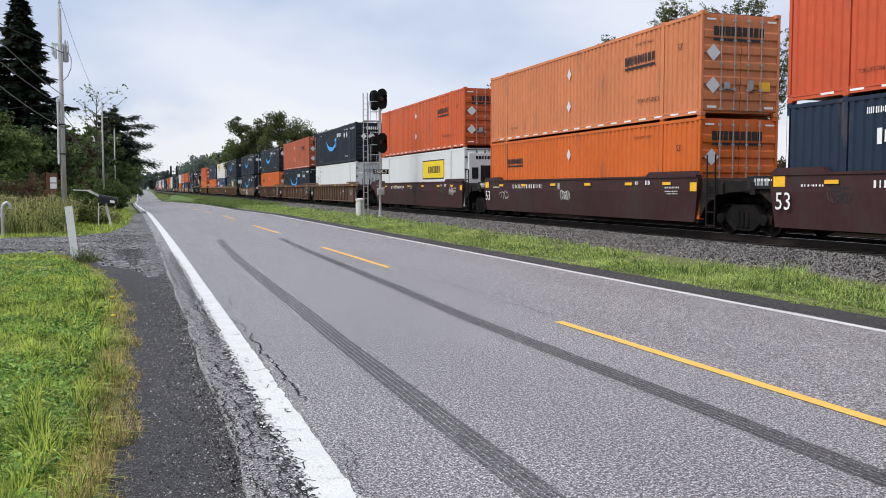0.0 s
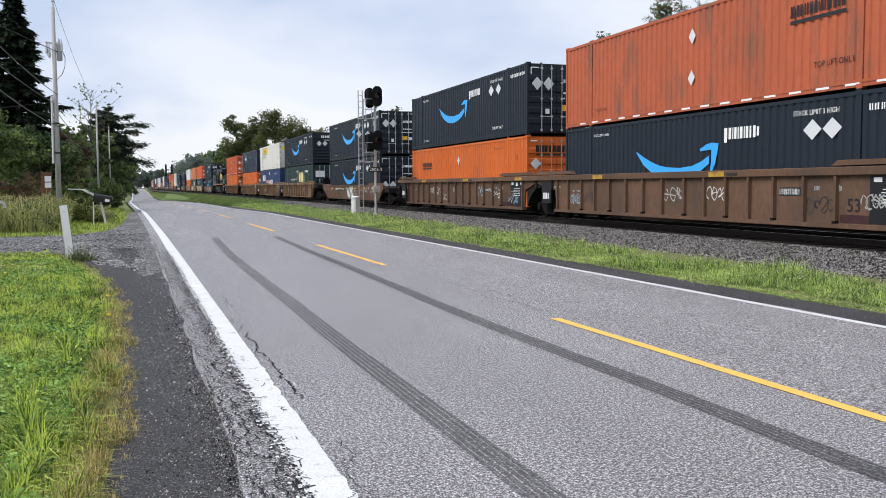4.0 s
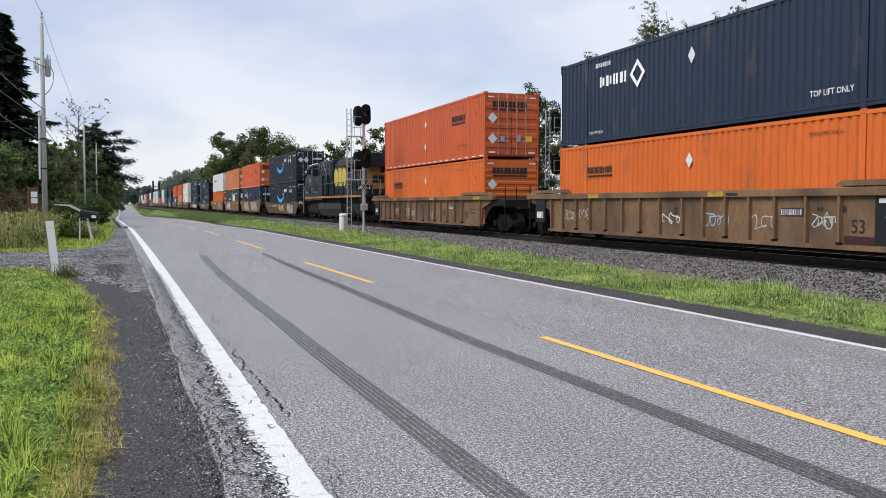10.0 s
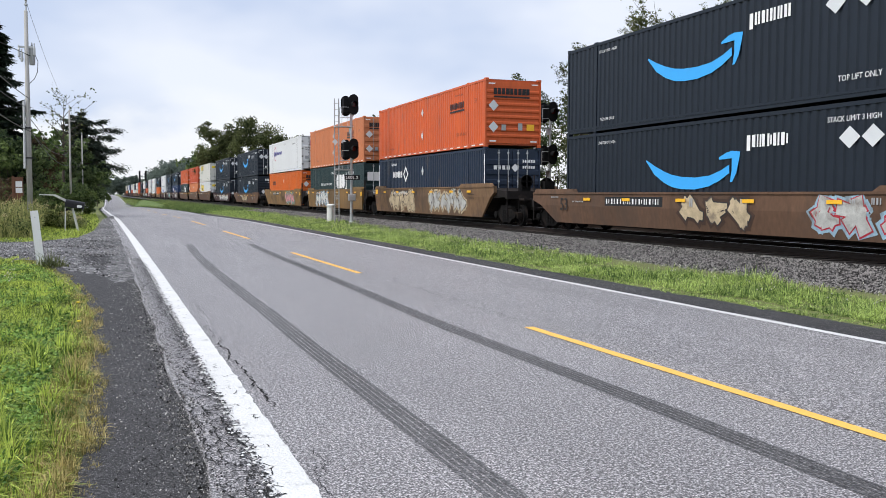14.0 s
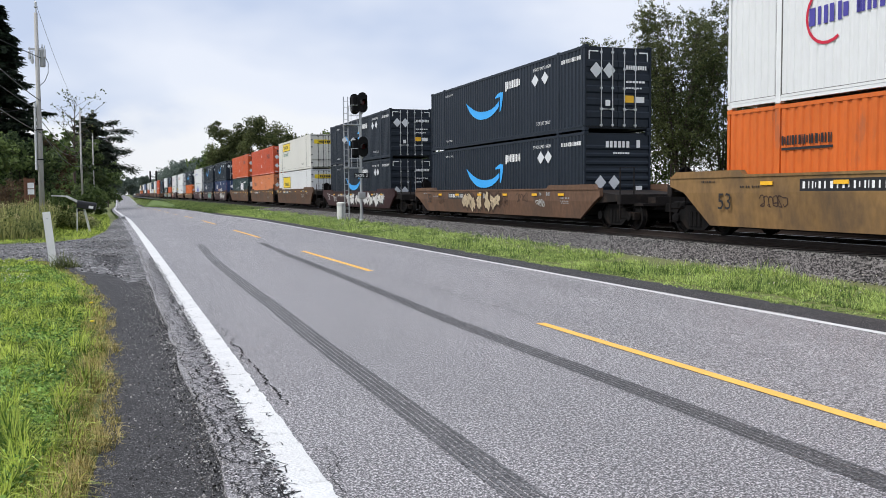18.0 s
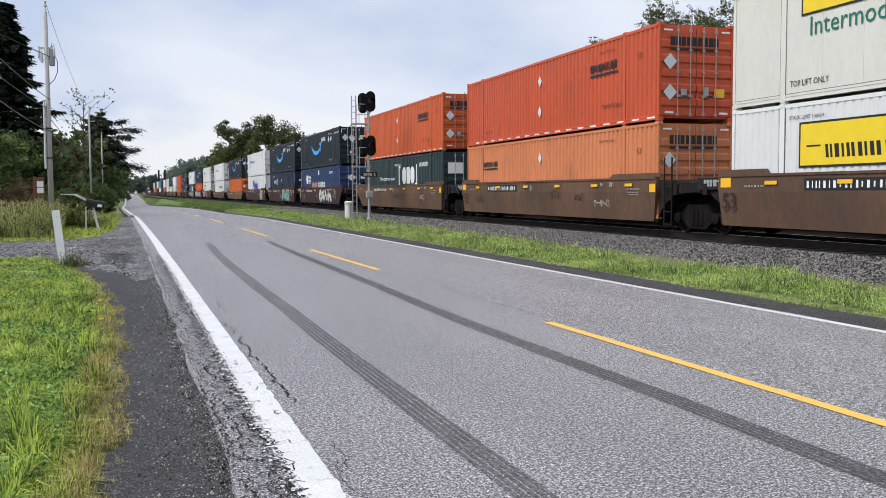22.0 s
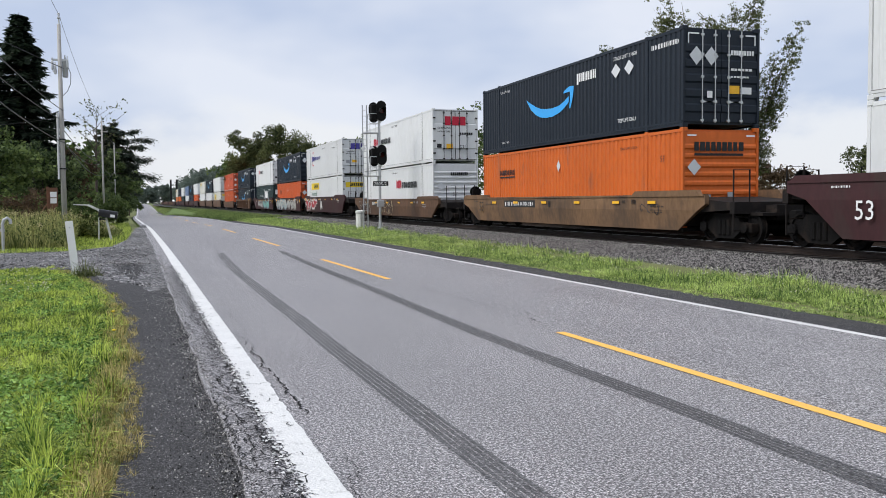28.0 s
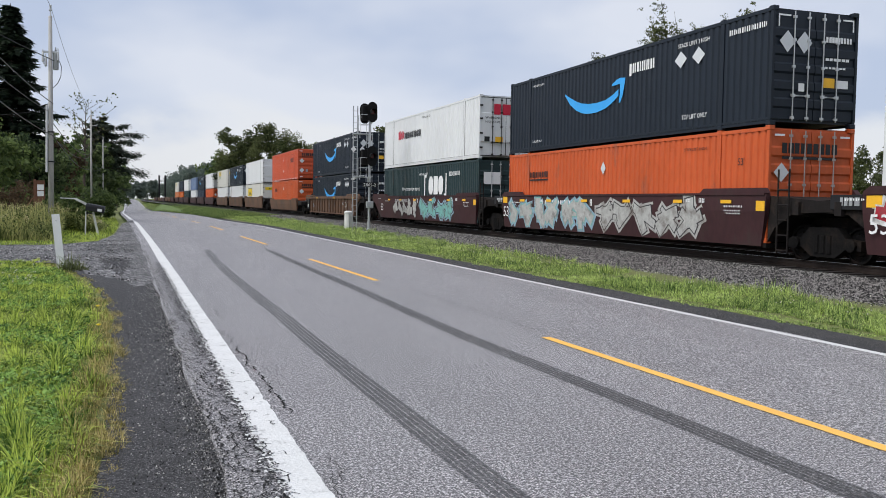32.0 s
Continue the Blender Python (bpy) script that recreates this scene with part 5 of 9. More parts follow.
def coupler(parent, y, d):
    c = part("coupler", cached(("coupler", d), lambda: Build().box(-0.09, 0.09, *sorted((0, d * 0.75)), 0.55, 0.82).box(-0.16, 0.16, *sorted((d * 0.55, d * 0.82)), 0.50, 0.88, 0.03).mesh("coupler", DARK_STEEL)), DARK_STEEL, parent)
    c.location = (0, y, 0)
    return c


def graffiti(parent, a0, a1, top, inks, seed, label):
    """Sprayed blobs and strokes on the near side of a wagon, as jagged plain shapes."""
    rnd = random.Random(seed)
    zt, zb = top - RAIL_Z - 0.06, 0.36
    zc = top - RAIL_Z - 0.42

    def x_at(z, d):
        return -1.44 - d if z >= zc else -1.44 + 0.08 * (zc - z) / (zc - 0.28) - d
    n = max(2, round((a1 - a0) / (1.25 if a1 - a0 > 5.5 else 0.9)))
    w = (a1 - a0) / n
    hh, cz = (zt - zb) / 2, (zt + zb) / 2
    # each sprayed figure is a heap of thick crooked strokes
    strokes = []
    for i in range(n):
        ca = a1 - (i + 0.5) * w
        for g in range(4):
            t = rnd.uniform(0, 6.28) if g else rnd.choice((0.7, 2.4))
            mx, mz = rnd.uniform(-0.4, 0.4), rnd.uniform(-0.35, 0.35)
            ln = rnd.uniform(0.45, 0.95)
            ends = [(mx + f * ln * math.cos(t), mz + f * ln * math.sin(t)) for f in (-1, 1)]
            put = [(ca - u * 0.55 * w, cz + max(-0.95, min(0.95, v)) * hh * 0.92) for u, v in ends]
            strokes.append((put[0], put[1], rnd.uniform(0.14, 0.24) * min(1.0, w), rnd.uniform(0.05, 0.15) * min(1.0, w)))
    halo, fill, edge = (SPRAY[k] for k in inks)
    for k, (ink, grow) in enumerate(((halo, 0.13), (edge, 0.04), (fill, 0.0))):
        b = Build()
        for m, (p, q, w0, w1) in enumerate(strokes):
            d = Vector((q[0] - p[0], q[1] - p[1]))
            d = d.normalized() if d.length > 1e-4 else Vector((1, 0))
            o = Vector((-d.y, d.x))
            dep = 0.005 + 0.004 * k + 0.0004 * (m % 8)
            line = []
            for f in (0.0, 0.33, 0.67, 1.0):
                c = Vector(p).lerp(Vector(q), f) + d * (grow + 0.03) * (-1 if f == 0 else 1 if f == 1 else 0)
                ww = w0 + (w1 - w0) * f + grow * 0.8
                line.append((c + o * ww, c - o * ww))
            vs = []
            for u, v in line:
                for c in (u, v):
                    zz = min(zt + 0.03, max(zb - 0.06, c.y))
                    vs.append((x_at(zz, dep), c.x, zz))
            b.add(vs, [(2 * g, 2 * g + 1, 2 * g + 3, 2 * g + 2) for g in range(3)])
        part("graffiti", b, ink, parent, label if k == 0 else "")["kind"] = "stuff"


def scribbles(parent, seed, places, inks, count, x=-1.366, lo=0.65, hi=1.0, z_crease=None):
    """Thin looping spray lines on a wagon side."""
    rnd = random.Random(seed * 3 + 1)
    for y0 in rnd.sample(places, min(count, len(places))):
        ink = SPRAY[rnd.choice(inks)]
        w, n = rnd.uniform(0.25, 0.45), rnd.randint(3, 6)
        z0 = rnd.uniform(lo, hi)
        line = []
        for k in range(n):
            cy, r = y0 + w - 2 * w * k / max(1, n - 1), rnd.uniform(0.08, 0.2)
            t0 = rnd.uniform(0, 6.28)
            for j in range(7):
                line.append((cy + r * 0.7 * math.cos(t0 + j * 0.8), z0 + r * math.sin(t0 + j * 0.8) + rnd.uniform(-0.03, 0.03)))

        def at(z):
            return x if z_crease is None or z > z_crease else x + 0.08 * (z_crease - z) / (z_crease - 0.28)
        b = Build()
        for p, q in zip(line, line[1:]):
            d = Vector((q[0] - p[0], q[1] - p[1]))
            if d.length < 1e-4:
                continue
            nrm = Vector((-d.y, d.x)).normalized() * rnd.uniform(0.010, 0.018)
            b.add([(at(c), a, c) for a, c in ((p[0] - nrm.x, p[1] - nrm.y), (q[0] - nrm.x, q[1] - nrm.y), (q[0] + nrm.x, q[1] + nrm.y), (p[0] + nrm.x, p[1] + nrm.y))], [(0, 1, 2, 3)])
        part("graffiti", b, ink, parent)["kind"] = "stuff"


def wagon(style, color, s, near_free, far_free, far_truck, seed, spray=None, empty=False, far=False):
    paint_m = WAGON_PAINT[color]
    words = {"maroon": "maroon", "brown": "rusty brown", "tan": "tan brown", "yellow_brown": "yellow-brown"}[color]
    shape = "ribbed-sided" if style == "ribbed" else "smooth-sided"
    e = thing("well_wagon", f"{words} {shape} steel well wagon " + ("running empty on the track" if empty else "carrying two stacked containers"), "rail wagon", "wagons of the train")
    top = {"low": 1.56, "high": 1.84, "ribbed": 1.87}[style]
    part("floor", cached("well_floor", lambda: floor_well().mesh("floor", DARK_STEEL)), DARK_STEEL, e)
    for sg in (-1, 1):
        if style == "ribbed":
            part("side_sill", cached(("rs", color, sg), lambda: sill_ribbed(sg).mesh("side_sill", paint_m)), paint_m, e)
            part("top_chord", cached(("tc", color, sg), lambda: chord_ribbed(sg).mesh("top_chord", paint_m)), paint_m, e)
            if sg < 0 or not far:
                rm = cached(("rib", color, sg), lambda: rib_one(sg).mesh("rib", paint_m))
                for y in (0.21, 2.48, 3.5, 4.55, 5.5, 6.44, 7.4, 8.36, 9.5, 10.58, 11.6, 12.67, 13.7, 14.67, 15.7, 16.6):
                    part("rib", rm, paint_m, e).location = (0, y, 0)
        else:
            part("side_sill", cached(("ss", color, sg, top, near_free, far_free), lambda: sill_smooth(sg, top, near_free, far_free).mesh("side_sill", paint_m)), paint_m, e)
        for k in (0, 1):
            fr = style == "ribbed" or bool((near_free, far_free)[k])
            part("ledge", cached(("ledge", color, sg, top, k, fr), lambda: ledge(sg, top, k, fr).mesh("ledge", paint_m)), paint_m, e)
    dark = END_PAINT
    for k in (0, 1):
        pl = part("end_platform", cached(("plat", color, top), lambda: end_platform(top, True).mesh("end_platform", dark)), dark, e)
        if k:
            pl.matrix_basis = pose(0, LONG, 0, 0, 0, 180)
    bogie(e, -1.66, far)
    if far_truck:
        bogie(e, LONG + 1.66, far)
    if not far:
        for free, flip in ((near_free, False), (far_free, True)):
            if not free:
                continue
            for x in (-1.36, 1.36):
                hr = part("handrail", cached(("hr", x, color), lambda: handrail_build(x).mesh("handrail", dark)), dark, e)
                if flip:
                    hr.matrix_basis = pose(0, LONG, 0, 0, 0, 180)
            if flip or s in (393.8, 151.2, 283.35):
                bw = part("brake_wheel", cached("brake", lambda: brake_wheel().mesh("brake_wheel", DARK_STEEL)), DARK_STEEL, e)
                bw.matrix_basis = pose(0, LONG, 0, 0, 0, 180) if flip else pose(-1.3, 0.1, 0.15)
            coupler(e, -3.0 if not flip else LONG + 3.0, -1 if not flip else 1)
        yk = cached(("reflect", top), lambda: Build().box(-1.480, -1.472, -0.22, 0.22, top - RAIL_Z - 0.24, top - RAIL_Z - 0.15).mesh("reflector", INK["amber"]))
        if style == "ribbed":
            yk = cached(("reflect", style), lambda: Build().box(-1.480, -1.472, -0.34, 0.34, top - RAIL_Z - 0.165, top - RAIL_Z - 0.03).mesh("reflector", WORN_YELLOW))
            stub = cached(("rib_foot", color), lambda: Build().box(-1.47, -1.37, -0.05, 0.05, 0.35, 0.41).mesh("rib_foot", DARK_STEEL))
            for y in (2.48, 4.55, 6.44, 8.36, 10.58, 12.67, 14.67):
                part("rib_foot", stub, DARK_STEEL, e).location = (0, y, 0)
            part("stencil_panel", cached("stencil_panel", lambda: Build().box(-1.366, -1.362, 3.65, 4.4, 0.95, 1.15).box(-1.480, -1.472, 5.9, 6.35, 1.46, 1.52).mesh("stencil_panel", INK["black"])), INK["black"], e, "black panel under the wagon number")
            lp = part("load_plate", cached("rib_plate", lambda: Build().box(-1.43, -1.34, 17.15, 17.95, 0.55, 1.38, 0.01).mesh("load_plate", BLACK)), BLACK, e, "black plate with pale bars")
            part("plate_mark", cached("rib_plate_bars", lambda: Build().box(-1.436, -1.428, 17.75, 17.80, 0.72, 0.95).box(-1.436, -1.428, 17.58, 17.69, 0.72, 0.95).box(-1.436, -1.428, 17.42, 17.53, 0.72, 0.95).box(-1.436, -1.428, 17.28, 17.33, 0.72, 0.95).mesh("plate_mark", WHITE_MARK)), WHITE_MARK, lp)["kind"] = "stuff"
            if not near_free:
                dp = part("data_panel", cached("data_panel", lambda: Build().box(-1.3655, -1.358, 0.28, 1.55, 0.37, 1.87 - RAIL_Z - 0.2).mesh("data_panel", BLACK)), BLACK, e, "black panel of small white lettering")
                zz = 1.87 - RAIL_Z
                rows = [(0.40, 0.52, zz - 0.34, zz - 0.24), (1.22, 1.45, zz - 0.34, zz - 0.24), (0.8, 0.98, zz - 0.40, zz - 0.24)] + [(0.55, 1.20 + 0.04 * (k % 3), zz - 0.50 - 0.07 * k, zz - 0.485 - 0.07 * k) for k in range(5)]
                part("panel_lettering", cached("data_rows", lambda: Build().add([(-1.3685, a, z) for a0, a1, z0, z1 in rows for a, z in rect(a0, a1, z0, z1)], [tuple(range(4 * i, 4 * i + 4)) for i in range(len(rows))]).mesh("panel_lettering", WHITE_MARK)), WHITE_MARK, dp)["kind"] = "stuff"
                part("stain_patch", cached("stain_patch", lambda: Build().box(-1.3655, -1.358, 1.56, 2.4, 0.37, 0.55).mesh("stain_patch", WAGON_PAINT["maroon"])), WAGON_PAINT["maroon"], e, "dark red lower patch")
            if s == 170.8:
                em = [(6.93, 7.35), (6.42, 6.80), (5.72, 6.32)]
                part("emblem_bars", cached("emblem_bars", lambda: Build().add([(-1.3675, a, z) for a0, a1 in em for a, z in rect(a0, a1, 0.60, 1.02)], [tuple(range(4 * i, 4 * i + 4)) for i in range(3)]).mesh("emblem_bars", WAGON_PAINT["maroon"])), WAGON_PAINT["maroon"], e, "faded dark red emblem bars")["kind"] = "stuff"
            scribbles(e, seed, (1.3, 3.0, 5.0, 6.9, 7.9, 9.0, 10.0, 11.1, 12.1, 13.2, 14.2, 15.2), ("black", "black", "sky", "silver", "white"), 6)
        for y in ((0.5, 6.8, 13.4) if style == "ribbed" else (1.4, 3.6, 6.4, 9.2, 12.0, 14.4)):
            part("reflector", yk, yk.materials[0], e, "yellow reflective patch").location = (0, y, 0)
        ink = INK["black"] if color != "maroon" else INK["white"]
        side_word(e, "53", 2.2 if style == "ribbed" else 16.3, 0.62 if style == "ribbed" else 0.72, 0.42 if style == "ribbed" else 0.60, ink, 1.0, -1.478 if style != "ribbed" else -1.372, "number")
        rnd = random.Random(seed)
        zt = top - RAIL_Z
        pale = color not in ("tan", "yellow_brown")
        if style == "ribbed":
            face, n0, n1, z0, z1 = -1.370, 3.68, 4.38, 0.98, 1.12
        else:
            face, n0, n1, z0, z1 = -1.4435, 10.2, 13.2, zt - 0.33, zt - 0.17
            if not far_free:
                lp = part("load_plate", cached(("load", top), lambda: Build().box(-1.40, -1.30, 16.56, 17.5, zt - 0.36, zt - 0.03, 0.01).mesh("load_plate", BLACK)), BLACK, e, "black plate with pale bars")
                part("plate_mark", cached(("load_bars", top), lambda: Build().box(-1.404, -1.398, 17.12, 17.2, zt - 0.27, zt - 0.09).box(-1.404, -1.398, 16.98, 17.08, zt - 0.27, zt - 0.09).box(-1.404, -1.398, 16.84, 16.94, zt - 0.27, zt - 0.09).box(-1.404, -1.398, 16.64, 16.78, zt - 0.27, zt - 0.09).mesh("plate_mark", INK["grey"])), INK["grey"], lp)["kind"] = "stuff"
                part("end_patch", cached(("patch", top), lambda: Build().box(-1.449, -1.435, 15.98, 16.40, zt - 0.30, zt - 0.05).mesh("end_patch", INK["amber"])), INK["amber"], e, "yellow reflective end patch")
            if not near_free:
                part("end_patch", cached(("patch0", top), lambda: Build().box(-1.449, -1.435, -0.08, 0.24, zt - 0.42, zt - 0.17).mesh("end_patch", INK["amber"])), INK["amber"], e, "yellow reflective end patch")
                part("ladder", cached(("ladder", top), lambda: ladder_build().mesh("ladder", END_PAINT)), END_PAINT, e, "dark steel end ladder")
            if color != "maroon":
                part("number_panel", cached(("np", top), lambda: Build().box(-1.4425, -1.43, 10.1, 13.3, zt - 0.39, zt - 0.11).mesh("number_panel", INK["black"])), INK["black"], e, "black stencilled number panel")
            if not (spray and len(spray) > 1):
                tags = [y for y in (1.6, 3.2, 4.8, 6.6, 8.2, 14.2) if not any(g[0] - 0.5 < y < g[1] + 0.5 for g in spray or ())]
                scribbles(e, seed, tags, ("white", "silver", "black") if color == "maroon" else ("black", "silver", "brown_dark"), 2 + seed % 3 if color != "tan" else 1, -1.448, 0.75, 1.0 if top < 1.7 else 1.15, zt - 0.42)
        bb = Build()
        for q in bars(n0, n1, z0, z1, 10, rnd, 0.7):
            bb.add([(face - 0.004, a, z) for a, z in q], [(0, 1, 2, 3)])
        part("wagon_number", bb, WHITE_MARK, e, "white bars of wagon lettering")["kind"] = "stuff"
        bb = Build()
        small = bars(0.7, 1.5, zt - 0.34, zt - 0.29, 4, rnd, 0.5) + bars(0.8, 1.5, zt - 0.44, zt - 0.41, 5, rnd, 0.4) + bars(0.8, 1.4, zt - 0.51, zt - 0.48, 5, rnd, 0.4) + bars(14.6, 15.4, zt - 0.3, zt - 0.25, 4, rnd, 0.5)
        small += bars(2.3, 2.6, zt - 0.24, zt - 0.10, 2, rnd, 0.4) + bars(3.0, 3.2, zt - 0.22, zt - 0.12, 2, rnd, 0.4) + bars(16.4, 17.0, zt - 0.16, zt - 0.11, 4, rnd, 0.4) + bars(8.6, 8.8, zt - 0.36, zt - 0.14, 1, rnd, 0.3)
        for q in small:
            bb.add([(face - 0.02 if style != "ribbed" else face - 0.004, a, z if style != "ribbed" else z - 0.3) for a, z in q], [(0, 1, 2, 3)])
        part("small_lettering", bb, WHITE_MARK if pale and color == "maroon" else INK["grey"] if pale else INK["black"], e)["kind"] = "stuff"
        if spray:
            for g in spray:
                graffiti(e, *g[:2], top, g[2], seed + int(g[0] * 7), g[3])
    MOVING.append((e, s, RAIL_Z))
    return e


# s of the near end, wagon style, colour, top (kind, colour, doors), low (kind, colour, doors), first and last unit of a wagon, sprayed patches
TRAIN = [
    (-18.0, "high", "maroon", ("prime", "charcoal", 1), ("schneider", "orange", 1), 1, 0, None),
    (1.75, "high", "maroon", ("schneider", "red_orange", 1), ("umax", "navy", 1), 0, 0, None),
    (21.45, "high", "maroon", ("schneider", "tan_orange", 1), ("schneider", "bright_orange", 1), 0, 0, None),
    (41.07, "high", "maroon", ("schneider", "orange", 1), ("jb", "white", 1), 0, 1, None),
    (64.83, "ribbed", "brown", ("prime", "charcoal", 0), ("plain_white", "white", 1), 1, 0, None),
    (84.41, "ribbed", "brown", ("schneider", "weathered_orange", 1), ("prime", "charcoal", 1), 0, 0, None),
    (104.0, "ribbed", "brown", ("prime", "charcoal", 1), ("schneider", "bright_orange", 1), 0, 1, None),
    (127.5, "low", "brown", ("prime", "charcoal", 1), ("prime", "charcoal", 1), 1, 1, [(7.2, 9.2, ("teal", "white", "black"), "teal sprayed graffiti")]),
    (151.2, "ribbed", "tan", ("prime", "charcoal", 0), ("csx", "green", 1), 1, 0, None),
    (170.8, "ribbed", "tan", ("jb", "cream", 1), ("pacer", "blue", 1), 0, 0, None),
    (190.35, "ribbed", "tan", ("umax", "navy", 1), ("schneider", "bright_orange", 1), 0, 1, None),
    (213.8, "ribbed", "tan", ("schneider", "orange", 1), ("schneider", "bright_orange", 0), 1, 1, None),
    (259.9, "low", "brown", ("prime", "charcoal", 1), ("prime", "charcoal", 1), 1, 1, [(1.6, 4.3, ("sky", "silver", "red"), "pale blue and silver sprayed graffiti"), (6.3, 9.2, ("brown_dark", "tan", "black"), "brown sprayed graffiti")]),
    (283.35, "high", "tan", ("schneider", "orange", 0), ("umax", "navy", 1), 1, 0, [(1.8, 6.8, ("tan", "silver", "black"), "black and pale sprayed graffiti"), (9.1, 13.4, ("tan", "tan", "black"), "faded sprayed graffiti")]),
    (303.0, "high", "yellow_brown", ("schneider", "tan_orange", 1), ("csx", "green", 1), 0, 0, [(9.3, 13.6, ("sky", "white", "black"), "white sprayed graffiti edged pale blue")]),
    (322.65, "high", "yellow_brown", ("stg", "white", 1), ("schneider", "bright_orange", 0), 0, 1, [(2.7, 6.9, ("teal", "pink", "black"), "pink sprayed graffiti edged pale teal")]),
    (346.46, "low", "brown", ("prime", "charcoal", 1), ("prime", "charcoal", 0), 1, 1, [(7.1, 11.4, ("brown_dark", "tan", "brown_dark"), "pale sprayed graffiti")]),
    (370.12, "low", "maroon", ("prime", "charcoal", 1), ("prime", "charcoal", 1), 1, 1, [(1.2, 10.6, ("black", "white", "black"), "large white sprayed graffiti edged black")]),
    (393.8, "high", "brown", ("jb", "cream", 1), ("jb", "white", 1), 1, 0, None),
    (413.4, "high", "brown", ("schneider", "red_orange", 1), ("schneider", "tan_orange", 1), 0, 0, None),
    (433.0, "high", "brown", ("schneider", "orange", 1), ("csx", "green", 1), 0, 1, None),
    (456.85, "high", "maroon", ("prime", "charcoal", 1), ("pacer", "blue", 1), 1, 0, [(2.5, 7.5, ("maroon_dark", "white", "black"), "white sprayed graffiti")]),
    (476.45, "high", "maroon", ("prime", "charcoal", 1), ("umax", "navy", 1), 0, 0, [(2.7, 7.3, ("silver", "teal", "black"), "teal sprayed graffiti")]),
    (496.1, "high", "maroon", ("stg", "white", 1), ("matson", "white", 0), 0, 1, [(2.2, 4.2, ("white", "silver", "black"), "white sprayed graffiti")]),
    (519.2, "low", "tan", ("prime", "charcoal", 1), ("schneider", "bright_orange", 0), 1, 1, None),
    (542.96, "low", "brown", ("xpo", "white", 1), ("xpo", "white", 0), 1, 1, [(8.0, 10.7, ("brown_dark", "brown_dark", "tan"), "faint sprayed graffiti"), (13.9, 16.6, ("brown_dark", "brown_dark", "silver"), "")]),
    (566.3, "high", "maroon", ("stg", "white", 1), ("jb_intermodal", "white", 1), 1, 0, [(10.6, 16.2, ("white", "red", "white"), "red and white sprayed graffiti"), (8.0, 9.0, ("maroon_dark", "white", "black"), "")]),
    (586.0, "high", "maroon", ("prime", "charcoal", 1), ("schneider", "orange", 1), 0, 0, [(8.8, 15.9, ("sky", "silver", "teal"), "pale blue sprayed graffiti"), (2.4, 8.5, ("silver", "silver", "black"), "silver sprayed graffiti")]),
    (605.65, "high", "maroon", ("xpo", "white", 1), ("csx", "green", 1), 0, 1, [(2.9, 8.5, ("sky", "teal", "black"), "teal sprayed graffiti"), (8.9, 13.5, ("maroon_dark", "silver", "black"), "")]),
    (629.0, "ribbed", "brown", ("prime", "charcoal", 1), ("prime", "charcoal", 1), 1, 1, None),
]
FAR_TRAIN = [
    (652.6, "low", "brown", ("schneider", "red_orange"), ("schneider", "orange"), 1), (676.0, "high", "brown", ("stg", "white"), ("jb", "cream"), 1),
    (695.6, "high", "brown", ("prime", "charcoal"), ("matson", "white"), 0), (715.2, "high", "brown", ("jb", "cream"), ("plain_white", "white"), 0),
    (738.8, "high", "maroon", ("xpo", "white"), ("schneider", "orange"), 1), (758.4, "high", "maroon", ("prime", "charcoal"), ("umax", "navy"), 0),
    (778.0, "high", "maroon", ("umax", "sky_blue"), ("plain_white", "white"), 0), (801.6, "high", "maroon", ("xpo", "white"), ("csx", "green"), 1),
    (821.2, "high", "maroon", ("umax", "navy"), ("schneider", "bright_orange"), 0), (840.8, "high", "maroon", ("jb", "cream"), ("schneider", "tan_orange"), 0),
]
SPRAY["brown_dark"] = mat("spray_dark_brown", (0.06, 0.035, 0.025), 0.7)
SPRAY["maroon_dark"] = mat("spray_dark_maroon", (0.04, 0.015, 0.018), 0.7)


def build_train():
    for i, (s, style, color, top, low, first, last, spray) in enumerate(TRAIN):
        wagon(style, color, s, first, last, last, 100 + i, spray)
        container(low[0], low[1], "low", low[2], s, 10 + i)
        container(top[0], top[1], "top", top[2], s, 11 + i)
    n = len(FAR_TRAIN)
    for i, (s, style, color, top, low, first) in enumerate(FAR_TRAIN):
        wagon(style, color, s, 0, 0, i == n - 1, 200 + i, far=True)
        container(low[0], low[1], "low", True, s, 40 + i, True)
        container(top[0], top[1], "top", True, s, 41 + i, True)
    for i in range(8):
        wagon("high", "brown" if i % 3 else "maroon", 864.5 + i * 19.62 + (i // 3) * 4.0, 0, 0, 0, 300 + i, empty=True, far=True)


build_train()

# ---- locomotive ----
def cab_pane():
    """Clear glass: mostly see-through, with a mirror sheen."""
    m = bpy.data.materials.new("cab_glass")
    m.use_nodes = True
    nt = m.node_tree
    mx, tr, gl = (nt.nodes.new("ShaderNode" + k) for k in ("MixShader", "BsdfTransparent", "BsdfGlossy"))
    mx.inputs[0].default_value = 0.22
    tr.inputs[0].default_value = (0.62, 0.68, 0.72, 1)
    gl.inputs["Roughness"].default_value = 0.05
    nt.links.new(tr.outputs[0], mx.inputs[1])
    nt.links.new(gl.outputs[0], mx.inputs[2])
    nt.links.new(mx.outputs[0], nt.nodes["Material Output"].inputs["Surface"])
    return m


